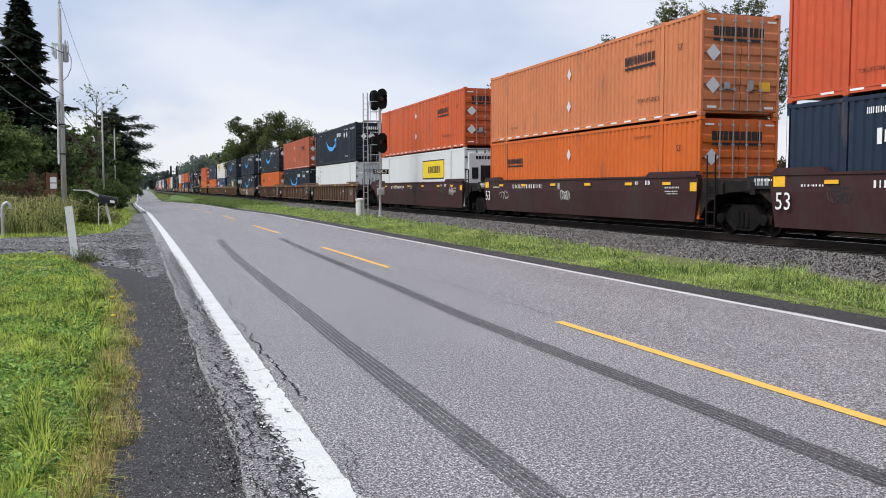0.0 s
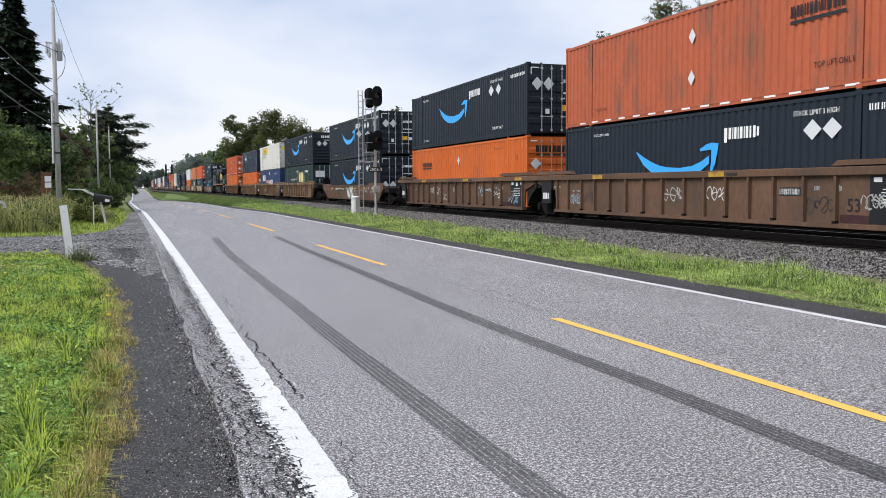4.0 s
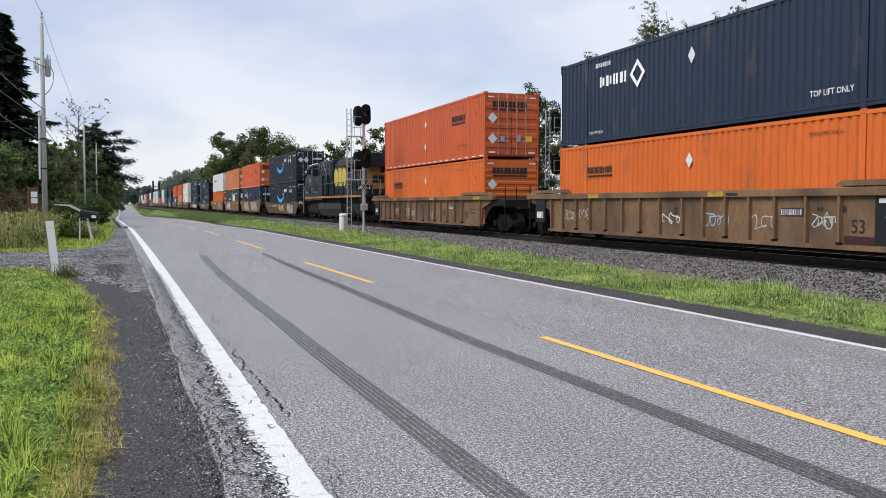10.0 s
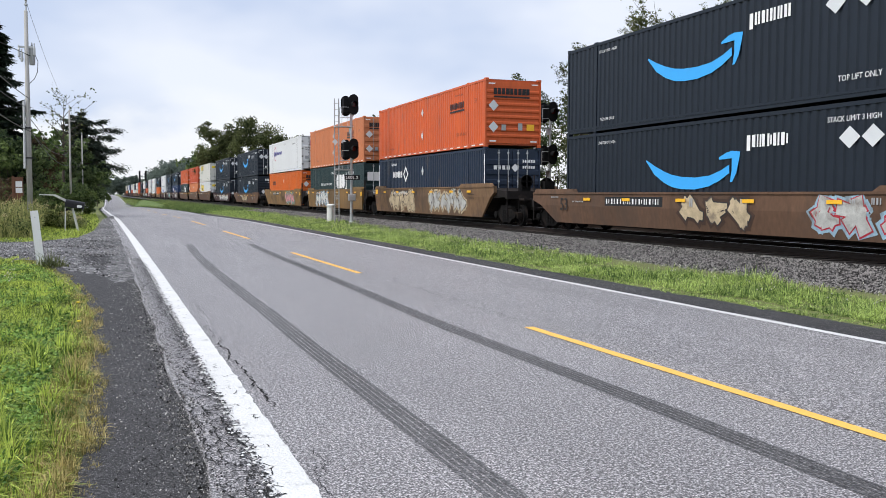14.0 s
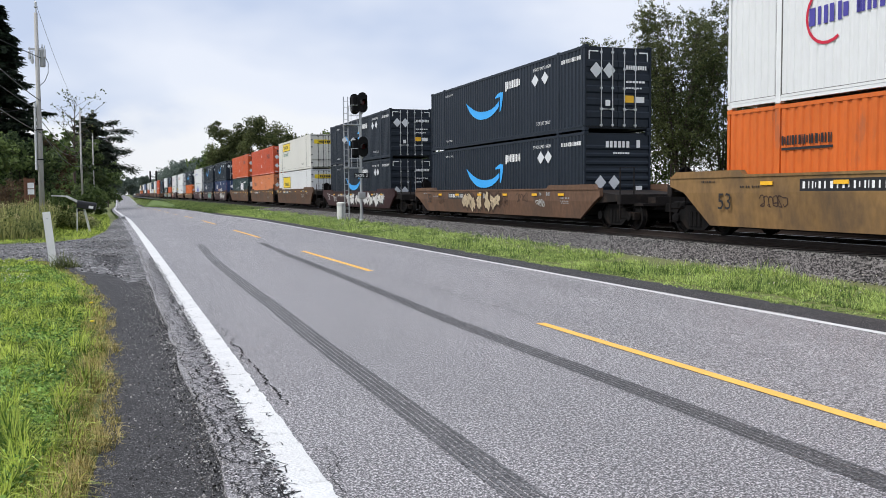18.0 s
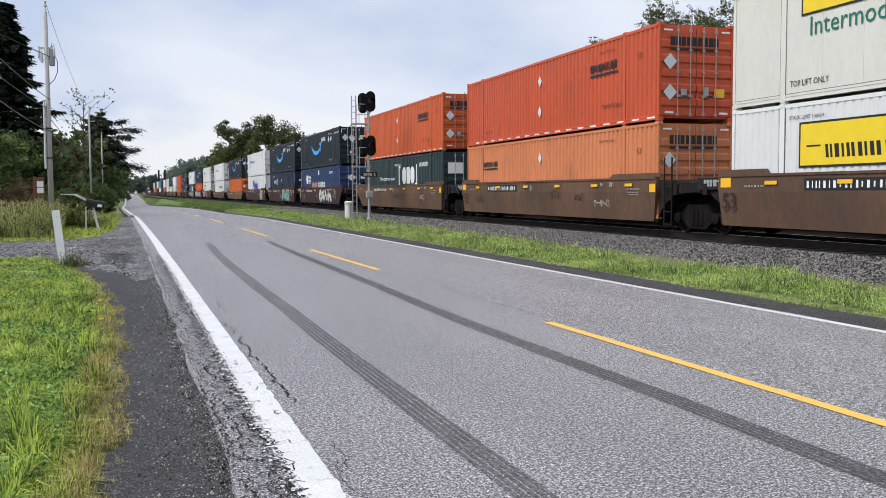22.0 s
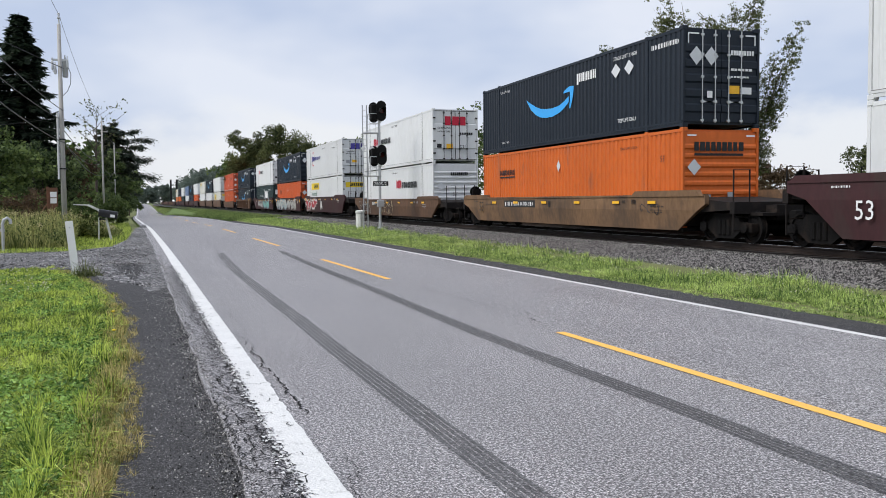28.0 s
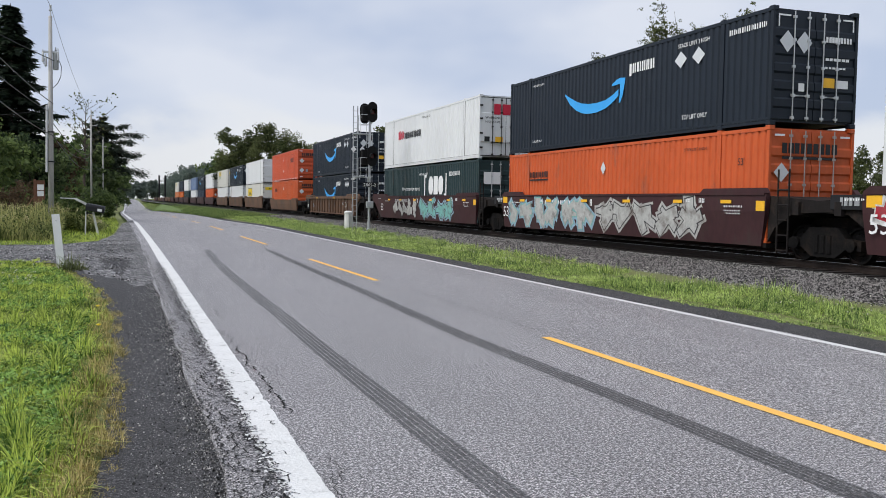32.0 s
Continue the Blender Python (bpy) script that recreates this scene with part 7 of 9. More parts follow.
# ---- railway ----
def build_railway():
    m = TRACK
    top = RAIL_Z - 0.19

    def laid(name, b, material, label, category, kind="structure"):
        b.v = [(x + bend(y)[0], y, zz) for x, y, zz in b.v]
        ob = part(name, b, material, None)
        ob.matrix_basis = m
        return tagged(ob, label, category, kind=kind)

    def wob(i, y):
        return 0.35 * noise.noise(Vector((y * 0.25, i * 3.1, 2))) if i == 0 else 0.06 * noise.noise(Vector((y * 0.6, i, 7)))
    laid("ballast_bed", strip([(-4.3, -0.16), (-3.2, -0.05), (-1.75, top - 0.01)], -620, 1500, 1.0, wob, False), GRAVEL, "grey crushed stone ballast bed", "ballast")
    # the shade under the train is painted into this darker ballast strip
    shaded = aggregate("shade_dark_ballast", (0.003, 0.003, 0.003), (0.016, 0.014, 0.013), (0.09, 0.08, 0.075), 34.0, 0.0, 0.35, 1.0, 0.38, 0.66)
    laid("oily_bed", strip([(-1.95, top - 0.012), (6.3, top - 0.012), (9.5, -0.3)], -620, 1500, 1.0, None, False), shaded, "ballast between the rails, darkened for the train's shade", "ballast")
    for c in (0.0, 4.15):
        for sx in (-0.755, 0.755):
            x = c + sx
            prof = [(x - 0.075, top + 0.01), (x + 0.075, top + 0.01), (x + 0.075, top + 0.03), (x + 0.012, top + 0.05), (x + 0.012, top + 0.14), (x + 0.036, top + 0.15),
                    (x + 0.036, top + 0.186), (x - 0.036, top + 0.186), (x - 0.036, top + 0.15), (x - 0.012, top + 0.14), (x - 0.012, top + 0.05), (x - 0.075, top + 0.03)]
            laid("rail", strip(prof + prof[:1], -620, 1500, 4.0, None, False), STEEL_RAIL, "rusty steel rail with a polished top", "rail")
            laid("rail_head", strip([(x - 0.034, top + 0.186), (x - 0.033, top + 0.19), (x + 0.033, top + 0.19), (x + 0.034, top + 0.186)], -620, 1500, 4.0, None, False), RAIL_TOP, "bright worn running surface of the rail", "rail")
    b = Build()
    for c in (0.0, 4.15):
        for i in range(280):
            b.box(c - 1.3, c + 1.3, -20 + i * 0.52, -20 + i * 0.52 + 0.23, top - 0.1, top + 0.012)
    laid("railway_ties", b, TIE, "dark creosoted wooden ties", "railway tie", "stuff")
    # loose stones on the near shoulder of the bed
    rng = np.random.default_rng(5)
    n = 90000
    y = 4 + 86 * rng.random(n) ** 1.7
    x = -4.5 + 2.85 * rng.random(n)
    zx = np.interp(x, [-4.5, -3.2, -2.0, -1.1], [-0.17, -0.05, top, top])
    r = rng.uniform(0.011, 0.027, n)
    octa = np.array([[1, 0, 0], [0, 1, 0], [-1, 0, 0], [0, -1, 0], [0, 0, 1], [0, 0, -0.6]], float)
    v = octa[None] * r[:, None, None] * rng.uniform(0.6, 1.35, (n, 6, 1))
    a = rng.random(n) * 6.283
    c_, s_ = np.cos(a)[:, None], np.sin(a)[:, None]
    v = np.stack([v[..., 0] * c_ - v[..., 1] * s_, v[..., 0] * s_ + v[..., 1] * c_, v[..., 2]], -1)
    v += np.stack([x - 5.3e-5 * y * y, y, zx + r * 0.3], -1)[:, None]
    tri = np.array([[0, 1, 4], [1, 2, 4], [2, 3, 4], [3, 0, 4]])
    me = bpy.data.meshes.new("ballast_stones")
    me.vertices.add(n * 6)
    me.vertices.foreach_set("co", v.reshape(-1).astype(np.float32))
    idx = (np.arange(n)[:, None, None] * 6 + tri[None]).reshape(-1).astype(np.int32)
    me.loops.add(len(idx))
    me.loops.foreach_set("vertex_index", idx)
    me.polygons.add(len(idx) // 3)
    me.polygons.foreach_set("loop_start", np.arange(0, len(idx), 3, dtype=np.int32))
    me.materials.append(leafy("ballast_stone", (0.010, 0.0095, 0.009), (0.27, 0.255, 0.245), 0.85, 3.0, 0.0, 1.5))
    me.update(calc_edges=True)
    ob = new("ballast_stones", me)
    ob.matrix_basis = m
    tagged(ob, "loose grey crushed stones beside the track", "ballast stones", kind="stuff")


build_railway()


# ---- grass and weeds ----
def blades(name, x, y, z, h, w, material, label, category, lean=0.45, seed=1):
    """Kite-shaped blades, one polygon each, from arrays of places and sizes."""
    rng = np.random.default_rng(seed)
    n = len(x)
    a = rng.random(n) * 6.283
    dx, dy = np.cos(a), np.sin(a)
    l = h * lean * rng.random(n)
    b = rng.random(n) * 6.283
    lx, ly = np.cos(b) * l, np.sin(b) * l
    p = np.zeros((n, 4, 3))
    p[:, 0] = np.stack([x, y, z], -1)
    p[:, 1] = np.stack([x + dx * w + lx * 0.3, y + dy * w + ly * 0.3, z + h * 0.45], -1)
    p[:, 2] = np.stack([x + lx, y + ly, z + h * np.sqrt(np.maximum(0.12, 1 - (l / np.maximum(h, 1e-4)) ** 2))], -1)
    p[:, 3] = np.stack([x - dx * w + lx * 0.3, y - dy * w + ly * 0.3, z + h * 0.45], -1)
    ob = new(name, soup(name, p, 4, material))
    return tagged(ob, label, category, kind="stuff")


GRASS = leafy("lush_grass", (0.045, 0.110, 0.014), (0.70, 0.81, 0.17), 0.5, 1.3, 0.35, 0.75)
GRASS_DRY = leafy("dry_edge_grass", (0.17, 0.15, 0.04), (0.70, 0.58, 0.26), 0.7, 2.6, 0.3, 0.8)
GRASS_EAST = leafy("verge_grass", (0.050, 0.115, 0.024), (0.62, 0.76, 0.24), 0.6, 0.7, 0.35, 0.7)
WEED = leafy("tall_weeds", (0.075, 0.10, 0.03), (0.52, 0.50, 0.20), 0.7, 0.5)


def leaf_cloud(centres, radii, count, size, rng, flat_=0.0):
    """Kite leaves round cluster centres."""
    m = len(centres)
    i = rng.integers(0, m, count)
    d = rng.normal(size=(count, 3))
    d /= np.linalg.norm(d, axis=1)[:, None]
    p = centres[i] + d * (radii[i] * rng.random(count) ** 0.5)[:, None] * np.array([1, 1, 0.75])
    u = rng.normal(size=(count, 3))
    u[:, 2] *= 1 - flat_
    u /= np.linalg.norm(u, axis=1)[:, None]
    w = np.cross(u, rng.normal(size=(count, 3)))
    w /= np.linalg.norm(w, axis=1)[:, None]
    s = size * rng.uniform(0.6, 1.4, count)[:, None]
    return np.stack([p - u * s, p + w * s * 0.55, p + u * s, p - w * s * 0.55], 1)


def build_grass():
    rng = np.random.default_rng(11)
    noise_at = np.vectorize(lambda a, b, s: noise.noise(Vector((a * s, b * s, 0.7))))
    # lawn in front of the driveway
    n = 250000
    y = 3.0 + 20.2 * rng.random(n) ** 1.5
    edge = np.array([lawn_edge(v) for v in np.linspace(3, 24, 420)])
    ex = np.interp(y, np.linspace(3, 24, 420), edge)
    left = -0.17 * y - 0.6
    x = ex - (ex - left) * rng.random(n) ** 0.9
    # gather the blades into tufts
    tx, ty = np.round(x / 0.16 + 0.6 * np.sin(np.round(y / 0.16) * 12.9)), np.round(y / 0.16)
    pull = 0.6 * rng.random(n)
    x = np.minimum(x + ((tx - 0.6 * np.sin(ty * 12.9)) * 0.16 - x) * pull, ex - 0.01)
    y = y + (ty * 0.16 - y) * pull
    tuft = 0.5 + 0.5 * np.sin(tx * 78.2 + ty * 37.7)
    clump = noise_at(x, y, 1.1) + 0.6 * noise_at(x, y, 4.0) + 0.8 * (tuft - 0.5)
    h = (0.03 + 0.13 * rng.random(n) ** 1.6) * np.maximum(0.3, 1 + 1.1 * clump) * np.clip((ex - x) * 1.5 + 0.35, 0.3, 1.0) * np.interp(y, [3, 12, 19, 23], [1.0, 0.9, 0.6, 0.5])
    k = (ex - x) > 0.26 + 0.20 * noise_at(x, y, 1.2) + 0.30 * (rng.random(n) - 0.5)
    blades("lawn_grass", x[k], y[k], np.full(k.sum(), -0.05), h[k], 0.0018 + 0.0030 * rng.random(k.sum()) + 0.00012 * y[k], GRASS, "lush bright green roadside grass", "grass", 1.9, 2)
    blades("dry_grass", x[~k], y[~k], np.full((~k).sum(), -0.05), h[~k] * 1.1, 0.0014 + 0.0018 * rng.random((~k).sum()) + 0.0001 * y[~k], GRASS_DRY, "dry yellow-brown grass along the pavement edge", "grass", 1.5, 3)
    # broad low leaves among the blades
    n = 15000
    y = 3.2 + 17 * rng.random(n) ** 1.4
    ex = np.interp(y, np.linspace(3, 24, 420), edge)
    x = ex - 0.4 - (0.17 * y + 0.2 + ex) * rng.random(n)
    keep = noise_at(x, y, 0.9) > -0.05
    cen = np.stack([x, y, 0.0 + 0.06 * rng.random(n)], -1)[keep]
    ob = new("broad_leaves", soup("broad_leaves", leaf_cloud(cen, np.full(len(cen), 0.04), len(cen) * 3, 0.017, rng, 0.75), 4, leafy("clover_leaf", (0.05, 0.12, 0.02), (0.40, 0.60, 0.16), 0.5, 1.5, 0.3, 0.7)))
    tagged(ob, "low clover and plantain leaves in the lawn", "weeds", kind="stuff")
    # the same lawn behind the camera
    n = 24000
    y = -9 + 12.2 * rng.random(n)
    ex = np.interp(y, np.linspace(-10, 4, 300), [lawn_edge(v) for v in np.linspace(-10, 4, 300)])
    x = ex - 0.05 - 4.5 * rng.random(n) ** 1.3
    blades("near_lawn_grass", x, y, np.full(n, -0.06), 0.05 + 0.09 * rng.random(n), 0.005 + 0.005 * rng.random(n), GRASS, "lush green grass beside the shoulder", "grass", 1.1, 12)
    # beyond the driveway
    n = 50000
    y = 30.6 + 50 * rng.random(n) ** 1.4
    x = np.interp(y, [30, 33.5, 40, 52, 80, 100], [-0.9, -0.9, -0.45, -0.35, -0.75, -1.1]) - (1.65 + 0.12 * y) * rng.random(n)
    h = (0.10 + 0.14 * rng.random(n)) * (1 + 0.7 * noise_at(x, y, 0.9))
    k = y > np.interp(x, [-11, -2.5, -1.87, -0.9, -0.4], [30.3, 30.8, 31.5, 33.4, 40]) + 0.4 * noise_at(x, y, 0.8)
    h = h * np.interp(y, [30, 34, 45], [0.5, 0.8, 1.0])
    blades("far_lawn_grass", x[k], y[k], -0.06 + np.interp(y[k], [56, 70, 80], [0, -0.12, -0.22]), h[k], np.full(k.sum(), 0.008), GRASS, "bright green grass round the mailbox", "grass", 1.2, 4)
    n = 16000
    y = 33.0 + 42 * rng.random(n) ** 1.3
    x = -2.3 - 0.02 * (y - 33) - 9.0 * rng.random(n)
    h = (0.6 + 0.8 * rng.random(n)) * np.clip(0.35 + (y - 33.5) * 0.14 + (-2.3 - x) * 0.22, 0.2, 1.0) * (1 + 0.5 * noise_at(x, y, 0.5))
    blades("tall_weeds", x, y, np.full(n, -0.06), h, 0.012 + 0.016 * rng.random(n), WEED, "tall yellow-green weeds and goldenrod", "weeds", 0.5, 5)
    # leafy weed heads
    n = 1100
    y = 33.4 + 30 * rng.random(n) ** 1.2
    x = -2.3 - 0.02 * (y - 33) - 9.0 * rng.random(n)
    top = (0.55 + 0.75 * rng.random(n)) * np.clip(0.35 + (y - 33.5) * 0.16 + (-2.3 - x) * 0.22, 0.25, 1.0)
    # a leafy patch beside the first pole
    m = 170
    x[:m], y[:m] = -2.9 + 1.9 * rng.random(m), 41.5 + 4.5 * rng.random(m)
    top[:m] = (0.5 + 0.75 * rng.random(m)) * np.clip((-0.9 - x[:m]) * 0.9, 0.25, 1.0)
    cen = np.stack([x, y, top * 0.75], -1)
    new_leaf = leaf_cloud(cen * np.array([1, 1, 0.85]), rng.uniform(0.22, 0.5, n), 70000, 0.042, rng)
    ob = new("weed_leaves", soup("weed_leaves", new_leaf, 4, leafy("weed_leaf", (0.03, 0.055, 0.014), (0.36, 0.39, 0.14), 0.7, 0.5, 0.4, 0.7)))
    tagged(ob, "leafy tops of tall roadside weeds", "weeds", kind="stuff")
    cen = cen[rng.random(n) < 0.4] + np.array([0, 0, 0.24])
    ob = new("goldenrod", soup("goldenrod", leaf_cloud(cen, np.full(len(cen), 0.15), 14000, 0.024, rng), 4, leafy("goldenrod_bloom", (0.34, 0.30, 0.12), (0.70, 0.64, 0.36), 0.8, 0.5)))
    tagged(ob, "pale yellow goldenrod plumes above the weeds", "weeds", kind="stuff")
    # rail side: low tufted grass, ragged towards the road and the ballast
    n = 230000
    y = 5.5 + 105 * rng.random(n) ** 1.8
    hi = np.interp(y, [5, 11, 14, 16, 23, 28, 37, 51, 110], [11.3, 11.3, 12.0, 11.2, 12.2, 12.5, 12.9, 13.5, 14.6])
    x = 9.0 + (hi - 9.0) * rng.random(n) ** 0.95
    ty = np.round(y / 0.34)
    tx = np.round(x / 0.28 + 0.5 * np.sin(ty * 12.9))
    pull = 0.6 * rng.random(n)
    x = x + ((tx - 0.5 * np.sin(ty * 12.9)) * 0.28 - x) * pull
    y = y + (ty * 0.34 - y) * pull
    tuft = np.sin(tx * 78.2 + ty * 37.7)
    x = x + 0.22 * noise_at(x * 0, y, 0.9) + 0.12 * noise_at(x * 0, y, 3.1)
    h = (0.03 + 0.15 * rng.random(n) ** 1.7) * np.maximum(0.25, 1 + 1.0 * noise_at(x, y, 0.7) + 0.5 * tuft) * np.clip((x - 8.9) * 0.9 + 0.3, 0.3, 1.1)
    gap = noise_at(x, y, 1.3) + 0.9 * (x - hi + 0.7) > 0.55
    x, y, h = x[~gap], y[~gap], h[~gap]
    n = len(x)
    blades("verge_grass", x, y, np.full(n, -0.17) + np.interp(y, [56, 125], [0, -0.3]) * np.clip(1 - (x - 8.4) / 4, 0, 1), h, 0.0045 + 0.00012 * y, GRASS_EAST, "green grass strip between road and railway", "grass", 2.0, 6)
    n = 50000
    y = 90 + 430 * rng.random(n) ** 1.5
    x = 8.5 + (4.8 + 0.0135 * y) * rng.random(n)
    zz = np.interp(y, [v for v, _ in DIP], [v for _, v in DIP]) * np.clip(1 - (x - 8.4) / 4, 0, 1)
    blades("far_verge_grass", x, y, zz - 0.18, 0.12 + 0.25 * rng.random(n), np.full(n, 0.04), leafy("far_verge_grass", (0.04, 0.08, 0.022), (0.36, 0.46, 0.16), 0.7, 0.15, 0.35, 0.6), "distant green grass strip beside the railway", "grass", 1.0, 7)
    # small flowers in the verges
    n = 900
    y = 8 + 60 * rng.random(n) ** 1.3
    lawn = rng.random(n) < 0.35
    y = np.where(lawn, 16 + 6.5 * rng.random(n), y)
    x = np.where(lawn, -0.95 - 0.1 * (y - 12) - 2.6 * rng.random(n), 9.6 + 2.2 * rng.random(n))
    p = np.zeros((n, 4, 3))
    for i, (a, b) in enumerate(((0, 1), (1, 0), (0, -1), (-1, 0))):
        p[:, i] = np.stack([x + a * 0.014, y - 0.01, 0.035 + b * 0.013 + 0.04 * np.sin(x * 37)], -1)
    ob = new("clover_flowers", soup("clover_flowers", p[rng.random(n) < 0.75], 4, mat("white_petal", (0.75, 0.74, 0.62), 0.7)))
    tagged(ob, "small white clover flowers in the grass", "flowers", kind="stuff")
    for x, y, z in ((-0.28, 9.9, 0.17), (-0.34, 11.9, 0.14), (-2.0, 16.0, 0.12)):
        e = thing("dandelion", "yellow dandelion flower on a thin stalk in the grass", "flower", "dandelions")
        e.location = (x, y, -0.05)
        part("stalk", Build().tube((0, 0, 0), (0.01, 0, z + 0.05), 0.003, 5), mat("flower_stalk", (0.20, 0.24, 0.08), 0.7), e)
        part("bloom", Build().lathe((0.01, 0, z + 0.05), "z", [(0, 0.006), (0.012, 0.024), (0.02, 0.02)], 9), mat("yellow_petal", (0.85, 0.62, 0.03), 0.6), e)


build_grass()


# ---- trees ----
def broadleaf(x, y, height, spread, leaf, seed, label, density=1.0, size=0.22, sparse=False, base=-0.2, low=0.3):
    """A tapered trunk with limbs and a ragged crown of leaf clumps."""
    rng = np.random.default_rng(seed)
    e = thing("tree", label, "tree", "trees along the road and railway")
    e.location = (x, y, base + sink(x, y))
    height -= sink(x, y)
    b = Build()
    tips = []
    th = height * 0.9
    lean = rng.uniform(-0.06, 0.06, 2)
    trunk = [Vector((lean[0] * t * th, lean[1] * t * th, t * th)) for t in (0, 0.2, 0.4, 0.6, 0.8, 1.0)]
    r0 = height * 0.016
    for k in range(5):
        b.tube(trunk[k], trunk[k + 1], r0 * (1 - k * 0.19), 7, r0 * (1 - (k + 1) * 0.19) + 0.004)
    nl = int(11 + spread * 1.2)
    for k in range(nl):
        t = low + (0.97 - low) * k / (nl - 1)
        p = trunk[0].lerp(trunk[5], t)
        a = k * 2.4 + rng.uniform(-0.4, 0.4)
        reach = spread * (1.0 - 0.75 * abs((t - low) / (1 - low) - 0.42)) * rng.uniform(0.7, 1.15)
        q = p + Vector((math.cos(a) * reach * 0.55, math.sin(a) * reach * 0.55, reach * rng.uniform(0.35, 0.7)))
        r = q + Vector((math.cos(a + 0.3) * reach * 0.45, math.sin(a + 0.3) * reach * 0.45, reach * rng.uniform(0.1, 0.4)))
        w = r0 * (1 - t) * 0.6 + 0.012
        b.tube(p, q, w, 5, w * 0.6)
        b.tube(q, r, w * 0.6, 5, 0.008)
        for j in range(3):
            c = q.lerp(r, rng.uniform(0, 1))
            dvec = Vector(rng.normal(size=3)) * reach * 0.3
            b.tube(c, c + dvec, w * 0.3, 4, 0.006)
            tips.append(c + dvec)
        tips += [q, r]
    part("trunk", b, BARK, e)
    tips = np.array([tuple(v) for v in tips])
    extra = tips + rng.normal(size=tips.shape) * spread * 0.16
    cen = np.vstack([tips, extra])
    rad = spread * rng.uniform(0.07 if sparse else 0.16, 0.16 if sparse else 0.30, len(cen))
    count = int((900 if sparse else 2600) * density * max(1, spread / 3))
    part("crown", soup("crown", leaf_cloud(cen, rad, count, size, rng), 4, leaf), leaf, e)
    return e


def birch(x, y, height, spread, leaf, seed, label, stems=7, tilt=0.0):
    """Several slender upright stems, fine rising twigs and small leaves strung thinly along them."""
    rng = np.random.default_rng(seed)
    e = thing("tree", label, "tree", "trees along the road and railway")
    e.location = (x, y, -0.2)
    b = Build()
    leaves = []
    for k in range(stems):
        a = 6.283 * k / stems + rng.uniform(-0.4, 0.4)
        top = height * rng.uniform(0.78, 1.0) * (1 - 0.1 * (k % 2))
        out = spread * rng.uniform(0.25, 0.8)
        line = [Vector((math.cos(a) * out * f ** 1.4 + tilt * height * f * f * 0.5 + rng.normal() * 0.06, math.sin(a) * out * f ** 1.4 + rng.normal() * 0.06, top * f)) for f in (0, 0.2, 0.4, 0.6, 0.8, 1.0)]
        w = 0.085 * top / 11
        for i in range(5):
            b.tube(line[i], line[i + 1], w * (1 - 0.19 * i), 5, w * (1 - 0.19 * (i + 1)) + 0.003)
        for j in range(34):
            f = rng.uniform(0.25, 0.99)
            i = min(4, int(f * 5))
            p = line[i].lerp(line[i + 1], f * 5 - i)
            ln = spread * rng.uniform(0.16, 0.48) * (1.25 - f)
            c = a + rng.uniform(-1.9, 1.9)
            q = p + Vector((math.cos(c) * ln, math.sin(c) * ln, ln * rng.uniform(0.5, 1.3)))
            b.tube(p, q, 0.014, 3, 0.004)
            for g in range(8):
                m = p.lerp(q, rng.uniform(0.2, 1.2))
                leaves.append((*(m + Vector(rng.normal(size=3)) * 0.22),))
    part("trunk", b, BARK, e)
    cen = np.array(leaves)
    part("crown", soup("crown", leaf_cloud(cen, rng.uniform(0.08, 0.26, len(cen)), len(cen) * 20, 0.045, rng), 4, leaf), leaf, e)
    return e


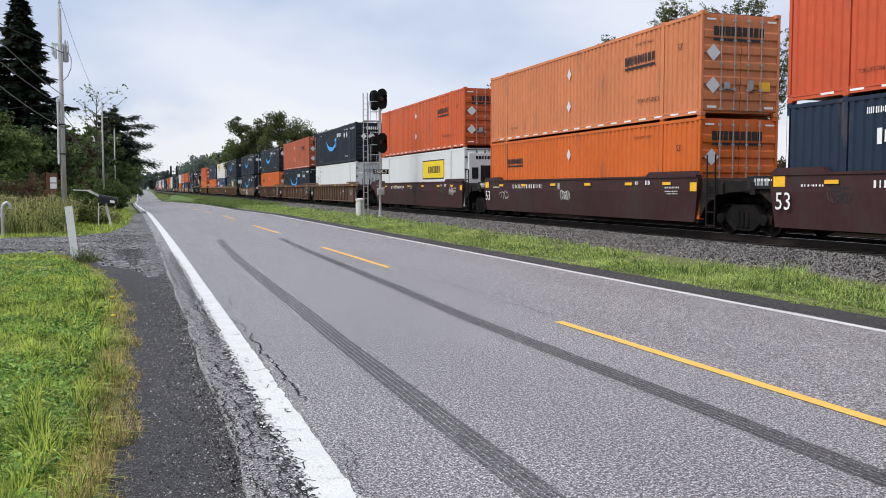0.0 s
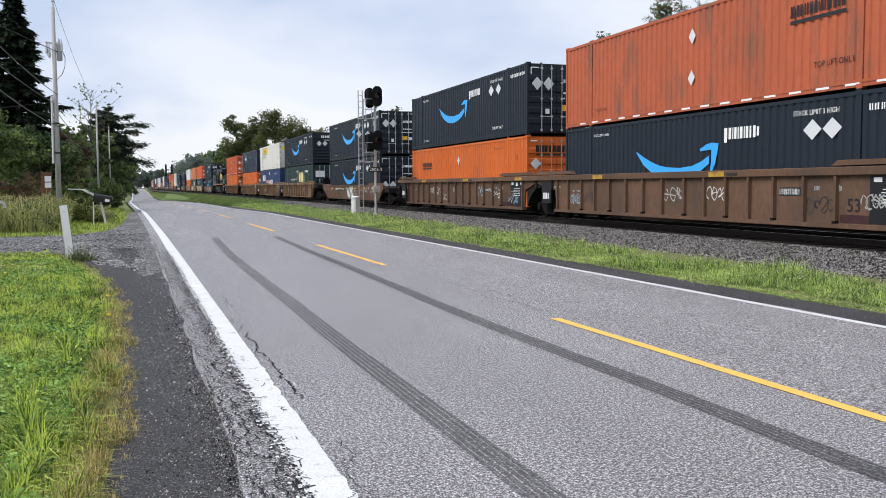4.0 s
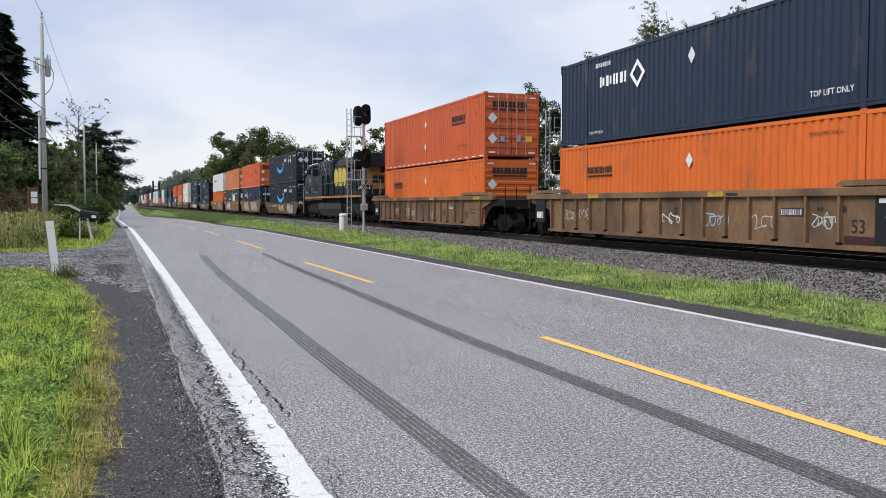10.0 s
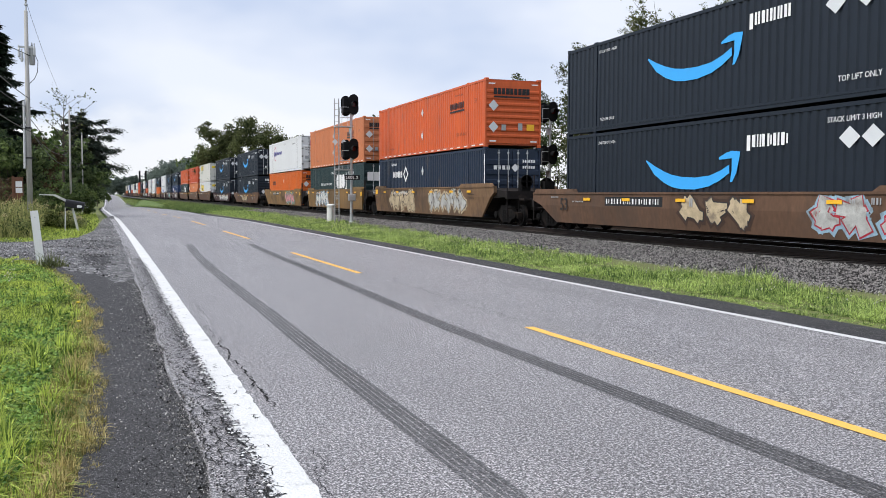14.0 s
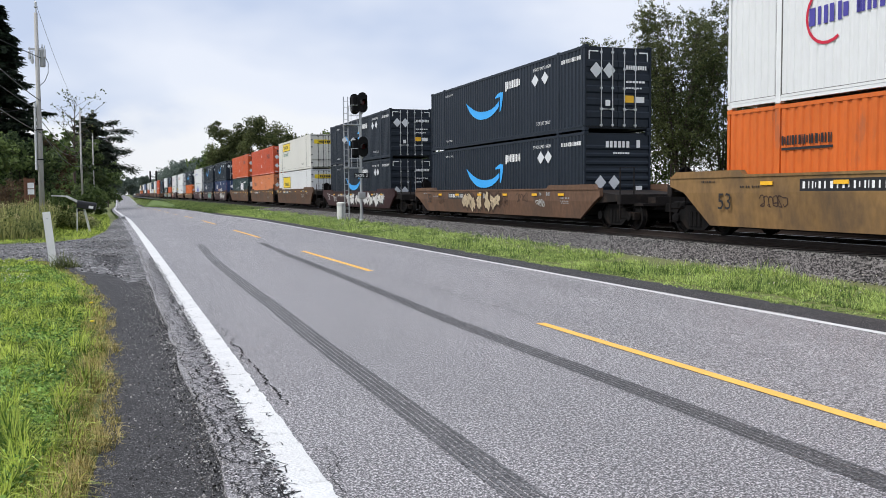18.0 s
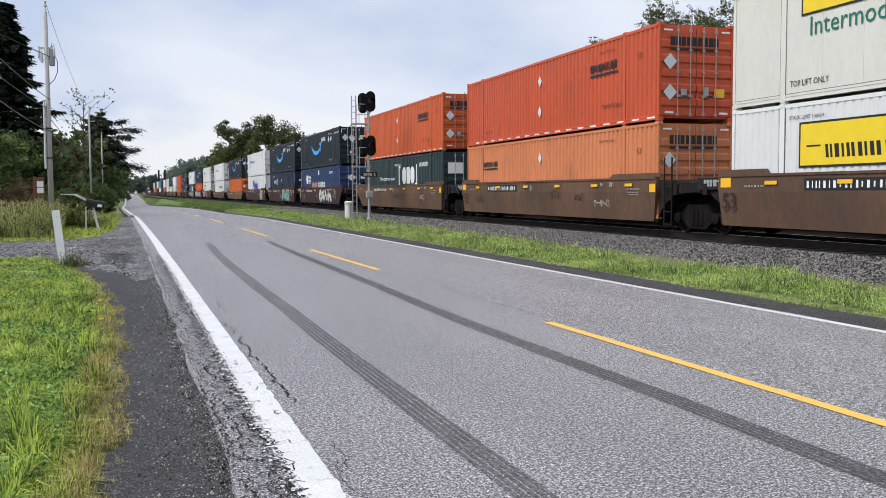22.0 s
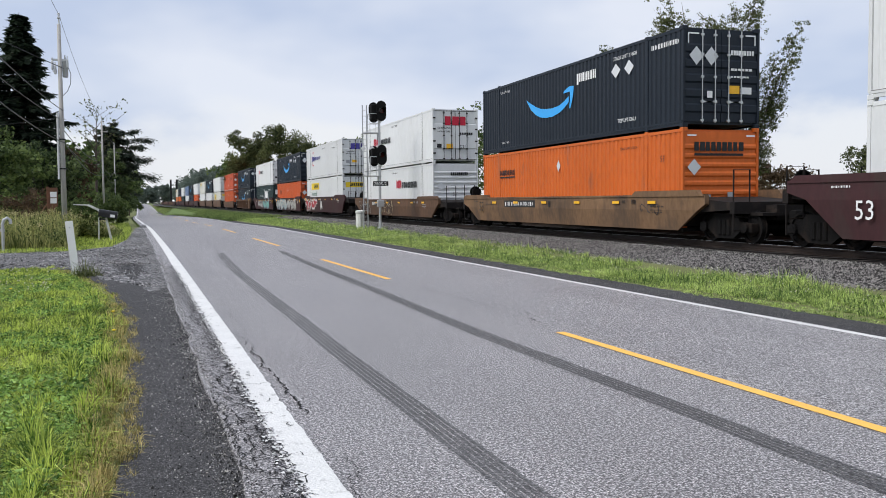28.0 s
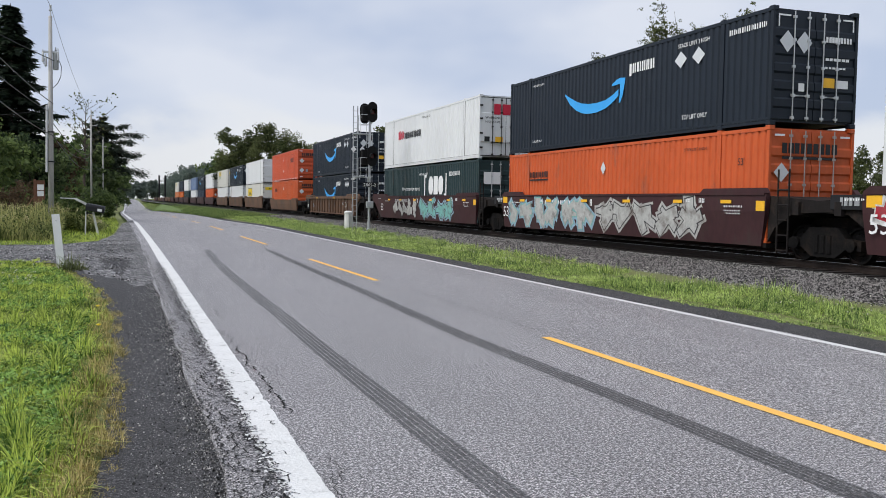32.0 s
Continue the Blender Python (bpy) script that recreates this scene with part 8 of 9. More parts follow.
def conifer(x, y, height, radius, leaf, seed, label, whorls=26, base=-0.2, start=0.08, droop=0.35, thin=1.0, open_=False, bias=0.0):
    """A straight trunk and whorls of drooping boughs hung with needle sprays."""
    rng = np.random.default_rng(seed)
    e = thing("conifer", label, "tree", "trees along the road and railway")
    e.location = (x, y, base + sink(x, y))
    height -= sink(x, y)
    b = Build().tube((0, 0, 0), (0, 0, height), height * 0.014, 8, 0.02)
    sprays = []
    for k in range(whorls):
        t = start + (0.985 - start) * k / (whorls - 1)
        reach = radius * ((1 - t) ** 0.8 if not open_ else min(1.0, 1.6 * (1 - t) ** 0.6) * rng.uniform(0.6, 1.1)) * rng.uniform(0.75, 1.12) + 0.12
        nb = 7 if not open_ else 5
        for j in range(nb):
            a = j * 6.283 / nb + k * 1.1 + rng.uniform(-0.3, 0.3)
            rr = reach * (rng.uniform(0.7, 1.15) if not open_ else rng.uniform(0.4, 1.25)) * (1 + bias * math.cos(a))
            z = t * height + (rng.uniform(-0.035, 0.035) * height if open_ else 0)
            p = Vector((0, 0, z))
            q = Vector((math.cos(a) * rr, math.sin(a) * rr, z + (rr * rng.uniform(-droop, 0.02) if not open_ else rr * rng.uniform(-0.28, 0.38))))
            b.tube(p, q, 0.02 + 0.012 * rr, 4, 0.006)
            m = int((8 + rr * 14) * thin)
            for f in rng.random(m) ** (0.7 if not open_ else 0.45):
                c = p.lerp(q, f) + (Vector((rng.normal() * 0.07 * rr * f, rng.normal() * 0.10 * rr * f, rng.normal() * 0.045 * rr - 0.08 * rr * f * f)) if open_ else Vector((0, 0, 0)))
                ax = (q - p).normalized()
                side = Vector((-ax.y, ax.x, 0)) * rng.uniform(-1, 1) + ax * rng.uniform(0.2, 1) + Vector((0, 0, rng.uniform(-0.7, 0.15)))
                side.normalize()
                ln = rng.uniform(0.22, 0.5) * (1 + radius * 0.06) * (1.25 if open_ else 1.0)
                wv = side.cross(Vector((0, 0, 1)))
                wv = (wv.normalized() if wv.length > 1e-3 else Vector((1, 0, 0))) * ln * 0.2 + Vector((0, 0, rng.uniform(-0.05, 0.05)))
                sprays.append((c, c + side * ln * 0.5 + wv, c + side * ln, c + side * ln * 0.5 - wv))
    part("trunk", b, BARK, e)
    part("foliage", soup("foliage", np.array([[tuple(v) for v in s] for s in sprays]), 4, leaf), leaf, e)
    return e


LEAF_DARK = leafy("dark_green_leaf", (0.032, 0.056, 0.024), (0.18, 0.235, 0.09), 0.6, 0.25)
LEAF_MID = leafy("green_leaf", (0.035, 0.062, 0.018), (0.180, 0.240, 0.075), 0.6, 0.2)
LEAF_OLIVE = leafy("olive_leaf", (0.034, 0.048, 0.018), (0.165, 0.185, 0.070), 0.6, 0.2)
# distant leaves: air haze is mixed into their paler, bluer colour
LEAF_FAR = leafy("haze_tinted_leaf", (0.09, 0.12, 0.105), (0.21, 0.25, 0.21), 0.8, 0.05)
NEEDLE = leafy("spruce_needle", (0.007, 0.016, 0.011), (0.042, 0.062, 0.036), 0.6, 0.3)
# needles of the far pines, lightened in colour to stand for haze
NEEDLE_FAR = leafy("haze_tinted_needle", (0.020, 0.032, 0.024), (0.095, 0.120, 0.085), 0.6, 0.3)
LEAF_RUST = leafy("rusty_leaf", (0.05, 0.035, 0.02), (0.14, 0.09, 0.05), 0.7, 0.3)


def build_trees():
    # west side, nearest first
    conifer(-7.1, 66, 14.4, 4.5, NEEDLE, 1, "tall dark green spruce beside the road", 38, thin=3.4)
    conifer(-11.6, 76, 15.5, 4.6, NEEDLE, 2, "dark green spruce in a roadside grove", 36, thin=2.4)
    for i, (x, y, h, sp, lf) in enumerate(((-7.2, 54, 4.4, 2.3, LEAF_MID), (-10.6, 56, 5.4, 2.6, LEAF_DARK), (-5.6, 62, 4.6, 2.2, LEAF_DARK), (-8.8, 60, 5.6, 2.6, LEAF_MID), (-5.0, 69, 5.2, 2.3, LEAF_RUST),
                                         (-7.2, 73, 5.4, 2.6, LEAF_DARK), (-6.6, 78, 4.6, 2.4, LEAF_MID), (-7.6, 86, 5.0, 2.4, LEAF_DARK), (-12.5, 62, 7.0, 3.0, LEAF_DARK))):
        broadleaf(x, y, h, sp, lf, 20 + i, "dense green roadside shrub tree", 2.4, 0.12, low=0.08)
    broadleaf(-4.6, 112, 14.0, 3.4, LEAF_OLIVE, 40, "half-bare tree with sparse brownish leaves", 0.3, 0.15, True, low=0.5)
    for i, (x, y, h, sp) in enumerate(((-4.9, 126, 6.8, 2.4), (-7.4, 130, 6.0, 2.4), (-4.2, 162, 9.4, 2.6), (-4.6, 142, 9.0, 2.6), (-3.2, 150, 6.5, 2.2))):
        broadleaf(x, y, h, sp, LEAF_DARK, 150 + i, "dense dark green tree in a roadside group", 2.2, 0.2, low=0.08)
    conifer(-4.3, 146, 13.2, 4.6, NEEDLE_FAR, 41, "spreading dark pine with long level boughs", 14, start=0.48, thin=5.5, open_=True, bias=0.25)
    conifer(-3.2, 152, 14.4, 4.4, NEEDLE_FAR, 42, "spreading dark pine with long level boughs", 12, start=0.55, thin=5.5, open_=True, bias=0.35)
    for i, (x, y, h, sp) in enumerate(((-6.9, 104, 6.4, 2.8), (-7.4, 118, 8.0, 3.2), (-6.9, 132, 7.4, 2.8), (-6.6, 160, 6.5, 3.4), (-3.4, 185, 6.5, 2.8), (-2.4, 212, 8.6, 3.4), (-3.0, 250, 9, 4), (-3.5, 310, 10, 4.5))):
        broadleaf(x, y, h, sp, LEAF_DARK if i % 2 else LEAF_MID, 50 + i, "dark green tree leaning over the road", 1.1, 0.3, low=0.15)
    conifer(-1.9, 236, 6.5, 3.0, NEEDLE_FAR, 60, "dark pine reaching towards the road", 9, start=0.62, thin=1.4, open_=True, bias=0.5)
    # east side, behind the railway
    birch(28.2, 40.5, 12.3, 4.5, LEAF_OLIVE, 70, "slender birch-like tree with thin airy foliage behind the railway", 16)
    birch(31.6, 41.5, 11.2, 3.2, LEAF_OLIVE, 71, "slender leaning tree with thin airy foliage behind the railway", 8, 0.2)
    birch(24.8, 42.5, 10.6, 2.8, LEAF_OLIVE, 72, "small slender tree with thin airy foliage behind the railway", 6)
    broadleaf(25.4, 44.0, 7.6, 1.9, LEAF_OLIVE, 68, "leafy olive tree behind the railway", 4.0, 0.065, low=0.2)
    broadleaf(28.0, 44.0, 6.8, 2.9, LEAF_MID, 73, "leafy green shrub tree behind the railway", 3.0, 0.085, low=0.08)
    broadleaf(26.5, 46.5, 7.4, 2.4, LEAF_DARK, 74, "dark leafy shrub tree behind the railway", 3.0, 0.085, low=0.06)
    broadleaf(25.6, 54.5, 8.0, 2.6, LEAF_DARK, 75, "dark leafy tree behind the railway", 2.6, 0.1, low=0.06)
    broadleaf(25.5, 62.0, 8.4, 2.8, LEAF_MID, 76, "green leafy tree behind the railway", 2.2, 0.11, low=0.1)
    broadleaf(25.5, 74.0, 8.2, 2.8, LEAF_MID, 77, "green leafy tree behind the railway", 1.8, 0.13, low=0.1)
    broadleaf(24.8, 86.0, 9.0, 2.2, LEAF_OLIVE, 78, "green leafy tree behind the railway", 1.6, 0.13, low=0.2)
    broadleaf(25.4, 110.0, 8.8, 2.6, LEAF_MID, 79, "green leafy tree behind the railway", 1.6, 0.16, low=0.15)
    broadleaf(24.3, 50.0, 8.8, 1.7, LEAF_OLIVE, 83, "compact leafy tree behind the railway", 4.5, 0.07, low=0.15)
    broadleaf(60.0, 60.0, 5.9, 2.6, LEAF_OLIVE, 84, "round olive tree across the field", 3.0, 0.12, low=0.1)
    broadleaf(52.0, 64.0, 3.4, 2.4, LEAF_RUST, 85, "low brownish bush across the field", 2.0, 0.12, low=0.06)
    broadleaf(19.3, 166.0, 12.4, 4.0, LEAF_OLIVE, 86, "tall olive green tree behind the railway", 4.6, 0.17, low=0.14)
    broadleaf(24.4, 164.0, 13.2, 4.9, LEAF_OLIVE, 80, "broad olive green tree behind the railway", 4.8, 0.17, low=0.14)
    broadleaf(29.6, 168.0, 11.6, 4.2, LEAF_OLIVE, 81, "broad olive green tree behind the railway", 4.4, 0.17, low=0.14)
    broadleaf(21.8, 182.0, 10.0, 3.8, LEAF_OLIVE, 82, "half-bare pale tree behind the railway", 0.4, 0.22, True, low=0.2)
    for i in range(24):
        y = 255 + i * 27
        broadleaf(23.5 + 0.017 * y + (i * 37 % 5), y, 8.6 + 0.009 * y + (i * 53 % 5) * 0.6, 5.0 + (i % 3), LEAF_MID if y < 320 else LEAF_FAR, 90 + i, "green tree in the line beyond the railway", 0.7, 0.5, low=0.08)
    for i in range(26):
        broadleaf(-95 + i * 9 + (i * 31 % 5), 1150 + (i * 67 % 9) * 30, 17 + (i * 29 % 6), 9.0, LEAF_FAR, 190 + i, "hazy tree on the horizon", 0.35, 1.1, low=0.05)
    for i in range(15):
        y = 50 + i * 17
        x = 62 + i * 9 + (i * 29 % 13)
        broadleaf(x, y + 4, 2.4 + (i * 31 % 4) * 0.45, 1.7 + 0.3 * (i % 3), LEAF_OLIVE if i % 2 else LEAF_MID, 140 + i, "green bush tree at the far field edge", 0.8, 0.30, low=0.06)
    for i in range(16):
        y = 330 + i * 45
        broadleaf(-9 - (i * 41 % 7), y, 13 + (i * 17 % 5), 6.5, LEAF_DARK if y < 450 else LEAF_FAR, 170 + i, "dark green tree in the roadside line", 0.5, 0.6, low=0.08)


build_trees()


# ---- poles and wires ----
POLES = [(-2.85, 39.8, 8.88), (-2.92, 88.0, 9.1), (-2.9, 134.0, 9.7), (-3.1, 200.0, 9.9), (-2.8, 280.0, 9.2), (-2.8, 340.0, 9.5)]


def utility_pole(i, x, y, h):
    e = thing("utility_pole", "weathered grey wooden utility pole" + (" carrying a grey transformer" if i == 0 else " with wires"), "utility pole", "poles along the road")
    e.location = (x, y, -0.1)
    part("shaft", Build().tube((0, 0, sink(x, y)), (0.02, 0, h), 0.12 if i == 0 else 0.10, 12, 0.07), POLE_WOOD, e, smooth=True)
    part("top_insulator", Build().lathe((0.03, 0, h), "z", [(0, 0.035), (0.2, 0.03), (0.22, 0.07), (0.27, 0.07), (0.29, 0.035), (0.42, 0.05), (0.46, 0.03)], 8), GALV, e)
    if i == 0:
        can = mat("grey_transformer_paint", (0.36, 0.37, 0.38), 0.5, vary=0.1)
        tr = part("transformer", Build().lathe((0.21, 0.06, 6.75), "z", [(0, 0.09), (0.04, 0.11), (0.62, 0.11), (0.66, 0.12), (0.70, 0.09)], 16), can, e, "grey cylindrical transformer", True)
        part("bushing", Build().lathe((0.21, 0.06, 7.45), "z", [(0, 0.04), (0.06, 0.025), (0.08, 0.05), (0.13, 0.025), (0.2, 0.02)], 8), GALV, tr)
        part("bracket", Build().box(-0.30, 0.32, -0.04, 0.04, 7.40, 7.48).box(-0.26, -0.1, -0.03, 0.03, 6.95, 7.0), GALV, e)
        for dx, zz in ((-0.26, 7.02), (-0.16, 6.85), (0.30, 7.1)):
            part("cutout", Build().lathe((dx, -0.03, zz), "z", [(0, 0.025), (0.04, 0.05), (0.34, 0.045), (0.38, 0.02), (0.5, 0.02)], 8), GALV, e)
        part("conduit", Build().tube((-0.15, -0.07, 2.6), (-0.13, -0.07, 5.3), 0.045, 8), mat("grey_conduit", (0.55, 0.56, 0.57), 0.5), e, "grey plastic cable conduit")
        part("drop_cable", Build().path([(0.30, 0, 7.2), (0.42, 0, 6.9), (0.40, 0, 6.5), (0.28, 0, 6.2), (0.10, -0.05, 6.0)], 0.014, 5), BLACK, e)
        part("strap", Build().lathe((0.008, 0, 4.2), "z", [(0, 0.150), (0.05, 0.150)], 12).lathe((0.008, 0, 3.0), "z", [(0, 0.152), (0.05, 0.152)], 12), BLACK, e)
    else:
        part("crossarm", Build().box(-0.06, 0.06, -0.06, 0.06, h - 1.7, h - 1.5).box(-0.12, 0.5, -0.05, 0.05, h - 1.0, h - 0.92), POLE_WOOD, e)
    return e


def wire(a, b, sag, r, name="overhead_wire"):
    a, b = Vector(a), Vector(b)
    pts = []
    for k in range(19):
        t = k / 18
        p = a.lerp(b, t)
        p.z -= sag * 4 * t * (1 - t)
        pts.append(p)
    ob = part(name, Build().path(pts, r, 4), BLACK if r > 0.012 else mat("aluminium_wire", (0.25, 0.25, 0.26), 0.5, 0.4), None)
    return tagged(ob, "thin dark overhead cable strung between poles", "overhead wire", "overhead wires")


def build_poles():
    for i, (x, y, h) in enumerate(POLES):
        utility_pole(i, x, y, h)
    chain = [(-3.3, -6.0, 10.4)] + POLES
    for (x0, y0, h0), (x1, y1, h1) in zip(chain, chain[1:]):
        wire((x0 + 0.03, y0, h0 + 0.3), (x1 + 0.03, y1, h1 + 0.3), 0.7, 0.009)
        wire((x0 + 0.1, y0, min(h0, 10) - 4.4), (x1 + 0.1, y1, min(h1, 10) - 3.6), 0.55, 0.015)
        wire((x0 - 0.1, y0, min(h0, 10) - 4.7), (x1 - 0.1, y1, min(h1, 10) - 3.9), 0.55, 0.014)
        wire((x0 + 0.1, y0, min(h0, 10) - 4.9), (x1 + 0.1, y1, min(h1, 10) - 4.9), 0.6, 0.018)
    wire((-2.7, 39.8, 7.0), (-9.5, 20.0, 8.6), 0.2, 0.016)
    wire((-2.95, 39.8, 5.0), (-14.0, 44.0, 4.7), 0.3, 0.014)


build_poles()


# ---- signals ----
LENS = mat("dark_red_lens", (0.05, 0.005, 0.005), 0.2, glow=0.012)


SIGNAL_BLACK = mat("matt_black_signal_paint", (0.006, 0.006, 0.0065), 0.8, vary=0.3, scale=3, gloss=0.2)


def signal_head(parent, x, y, z, d=-1):
    """A hooded black lamp unit on its oval backboard; d: the way it faces along y."""
    b = Build()
    ring_p = [(0.28 * math.cos(6.28318 * i / 20), (0.27 if math.sin(6.28318 * i / 20) > 0 else -0.27) + 0.30 * math.sin(6.28318 * i / 20)) for i in range(20)]
    b.prism([(x + a, z + c) for a, c in ring_p], "y", y, y + d * 0.03)
    b.box(x - 0.22, x + 0.22, *sorted((y - d * 0.02, y - d * 0.36)), z - 0.42, z + 0.42, 0.03)
    hd = part("signal_head", b, SIGNAL_BLACK, parent)
    hood = Build()
    prof = [(math.cos(math.pi * (-0.15 + 1.3 * i / 12)), math.sin(math.pi * (-0.15 + 1.3 * i / 12))) for i in range(13)]
    for zz in (0.0,):
        vs = [(x + a * 0.17, y + d * 0.03, z + c * 0.17 + zz) for a, c in prof] + [(x + a * 0.17, y + d * 0.42, z + c * 0.17 + zz) for a, c in prof]
        hood.add(vs, [(i, i + 1, 14 + i, 13 + i) for i in range(12)])
    part("hood", hood, SIGNAL_BLACK, hd)
    part("lens", Build().lathe((x, y + d * 0.05, z), "y", [(0.0, 0.14), (d * 0.01, 0.12)], 16), LENS, hd, "dark red signal lens")
    return hd


def signal_mast(x, y, label, number=True, h=6.2, heads=((6.6, 0.0), (4.15, 0.0)), back=True):
    e = thing("railway_signal", label, "railway signal", "railway signals")
    e.location = (x, y, -0.1)
    part("mast", Build().tube((0, 0, 0), (0, 0, h), 0.075, 12).lathe((0, 0, 0), "z", [(0, 0.16), (0.06, 0.16), (0.1, 0.11), (0.5, 0.10)], 12), GALV, e, smooth=False)
    lad = Build()
    for dx in (-0.86, -0.62):
        lad.box(dx - 0.025, dx + 0.025, 0.35, 0.40, 0.0, h + 0.75)
    for k in range(20):
        lad.tube((-0.86, 0.375, 0.4 + k * 0.33), (-0.62, 0.375, 0.4 + k * 0.33), 0.014, 5)
    part("ladder", lad, GALV, e, "galvanised ladder")
    for z in (5.35, 2.95):
        pf = part("platform", Build().box(-0.9, 0.1, -0.1, 0.45, z, z + 0.05).box(-0.02, 0.02, -0.1, 0.45, z - 0.35, z), GALV, e, "steel grating platform")
        rail = Build()
        for dx in (-0.55, -0.08):
            rail.tube((dx, 0.42, z), (dx, 0.42, z + 1.1), 0.016, 5).tube((dx, -0.08, z), (dx, -0.08, z + 1.1), 0.016, 5)
        for zz in (0.55, 1.1):
            rail.path([(-0.55, -0.08, z + zz), (-0.08, -0.08, z + zz), (-0.08, 0.42, z + zz), (-0.55, 0.42, z + zz)], 0.016, 5)
        part("guard_rail", rail, GALV, pf)
    for z, dx in heads:
        signal_head(e, 0.10 + dx, -0.14, z, -1)
        if back:
            signal_head(e, -0.22 + dx, 0.34, z - 0.05, 1)
        part("head_bracket", Build().tube((0, 0, z - 0.7), (0.1, -0.1, z - 0.55), 0.05, 6), GALV, e)
    part("junction_box", Build().box(-0.2, 0.2, -0.2, -0.02, 1.25, 1.62, 0.02), GALV, e)
    if number:
        pl = part("number_plate", Build().box(-0.42, 0.46, -0.13, -0.10, 2.42, 2.68), BLACK, e, "black plate with white numerals")
        w = part("numerals", text_mesh("2805-2", 0.25, WHITE_MARK, 1.05), WHITE_MARK, pl)
        w.matrix_basis = Matrix.Translation((-0.38, -0.135, 2.46)) @ END_TEXT
        pp = Build()
        for px in (-0.85, -0.35):
            pp.add([(px, 0.30, 4.35), (px + 0.16, 0.30, 4.53), (px, 0.30, 4.71), (px - 0.16, 0.30, 4.53)], [(0, 1, 2, 3)])
        part("placards", pp, WHITE_MARK, e, "white diamond plates")
    return e


def build_signals():
    signal_mast(12.93, 48.9, "grey steel railway signal mast with black lamp heads and a ladder")
    signal_mast(23.6, 45.5, "railway signal mast beyond the tracks with black lamp heads", False, heads=((6.3, 0.0), (3.9, 0.0)))
    signal_mast(23.7, 38.6, "grey railway signal mast beyond the tracks", False, h=5.2, heads=((5.0, 0.0),))
    e = thing("relay_cabinet", "white cylindrical railway cabinet with a domed lid", "railway cabinet")
    e.location = (12.55, 52.2, -0.12)
    wh = mat("weathered_white_steel", (0.66, 0.66, 0.64), 0.5, vary=0.12, dirt=(0.35, 0.3, 0.24), dirt_at=0.68)
    part("drum", Build().lathe((0, 0, 0), "z", [(0, 0.25), (0.9, 0.25), (0.92, 0.27), (1.0, 0.27), (1.06, 0.16)], 20), wh, e, smooth=False)
    part("hinge", Build().box(-0.03, 0.03, -0.28, -0.24, 0.1, 0.85), GALV, e)
    part("band", Build().lathe((0, 0, 0.86), "z", [(0, 0.255), (0.03, 0.26), (0.05, 0.255)], 20), GALV, e)
    # a pair of dark posts far down the line
    for k, x in enumerate((19.2, 22.6)):
        e = thing("trackside_post", "tall dark steel post far along the railway", "trackside post", "far trackside posts")
        e.location = (x, 560, -0.3)
        part("shaft", Build().box(-0.5, 0.5, -0.4, 0.4, 0, 15.5, 0.05), BLACK, e)
        part("footing", Build().box(-0.8, 0.8, -0.7, 0.7, 0, 0.8, 0.05), DARK_STEEL, e)


build_signals()


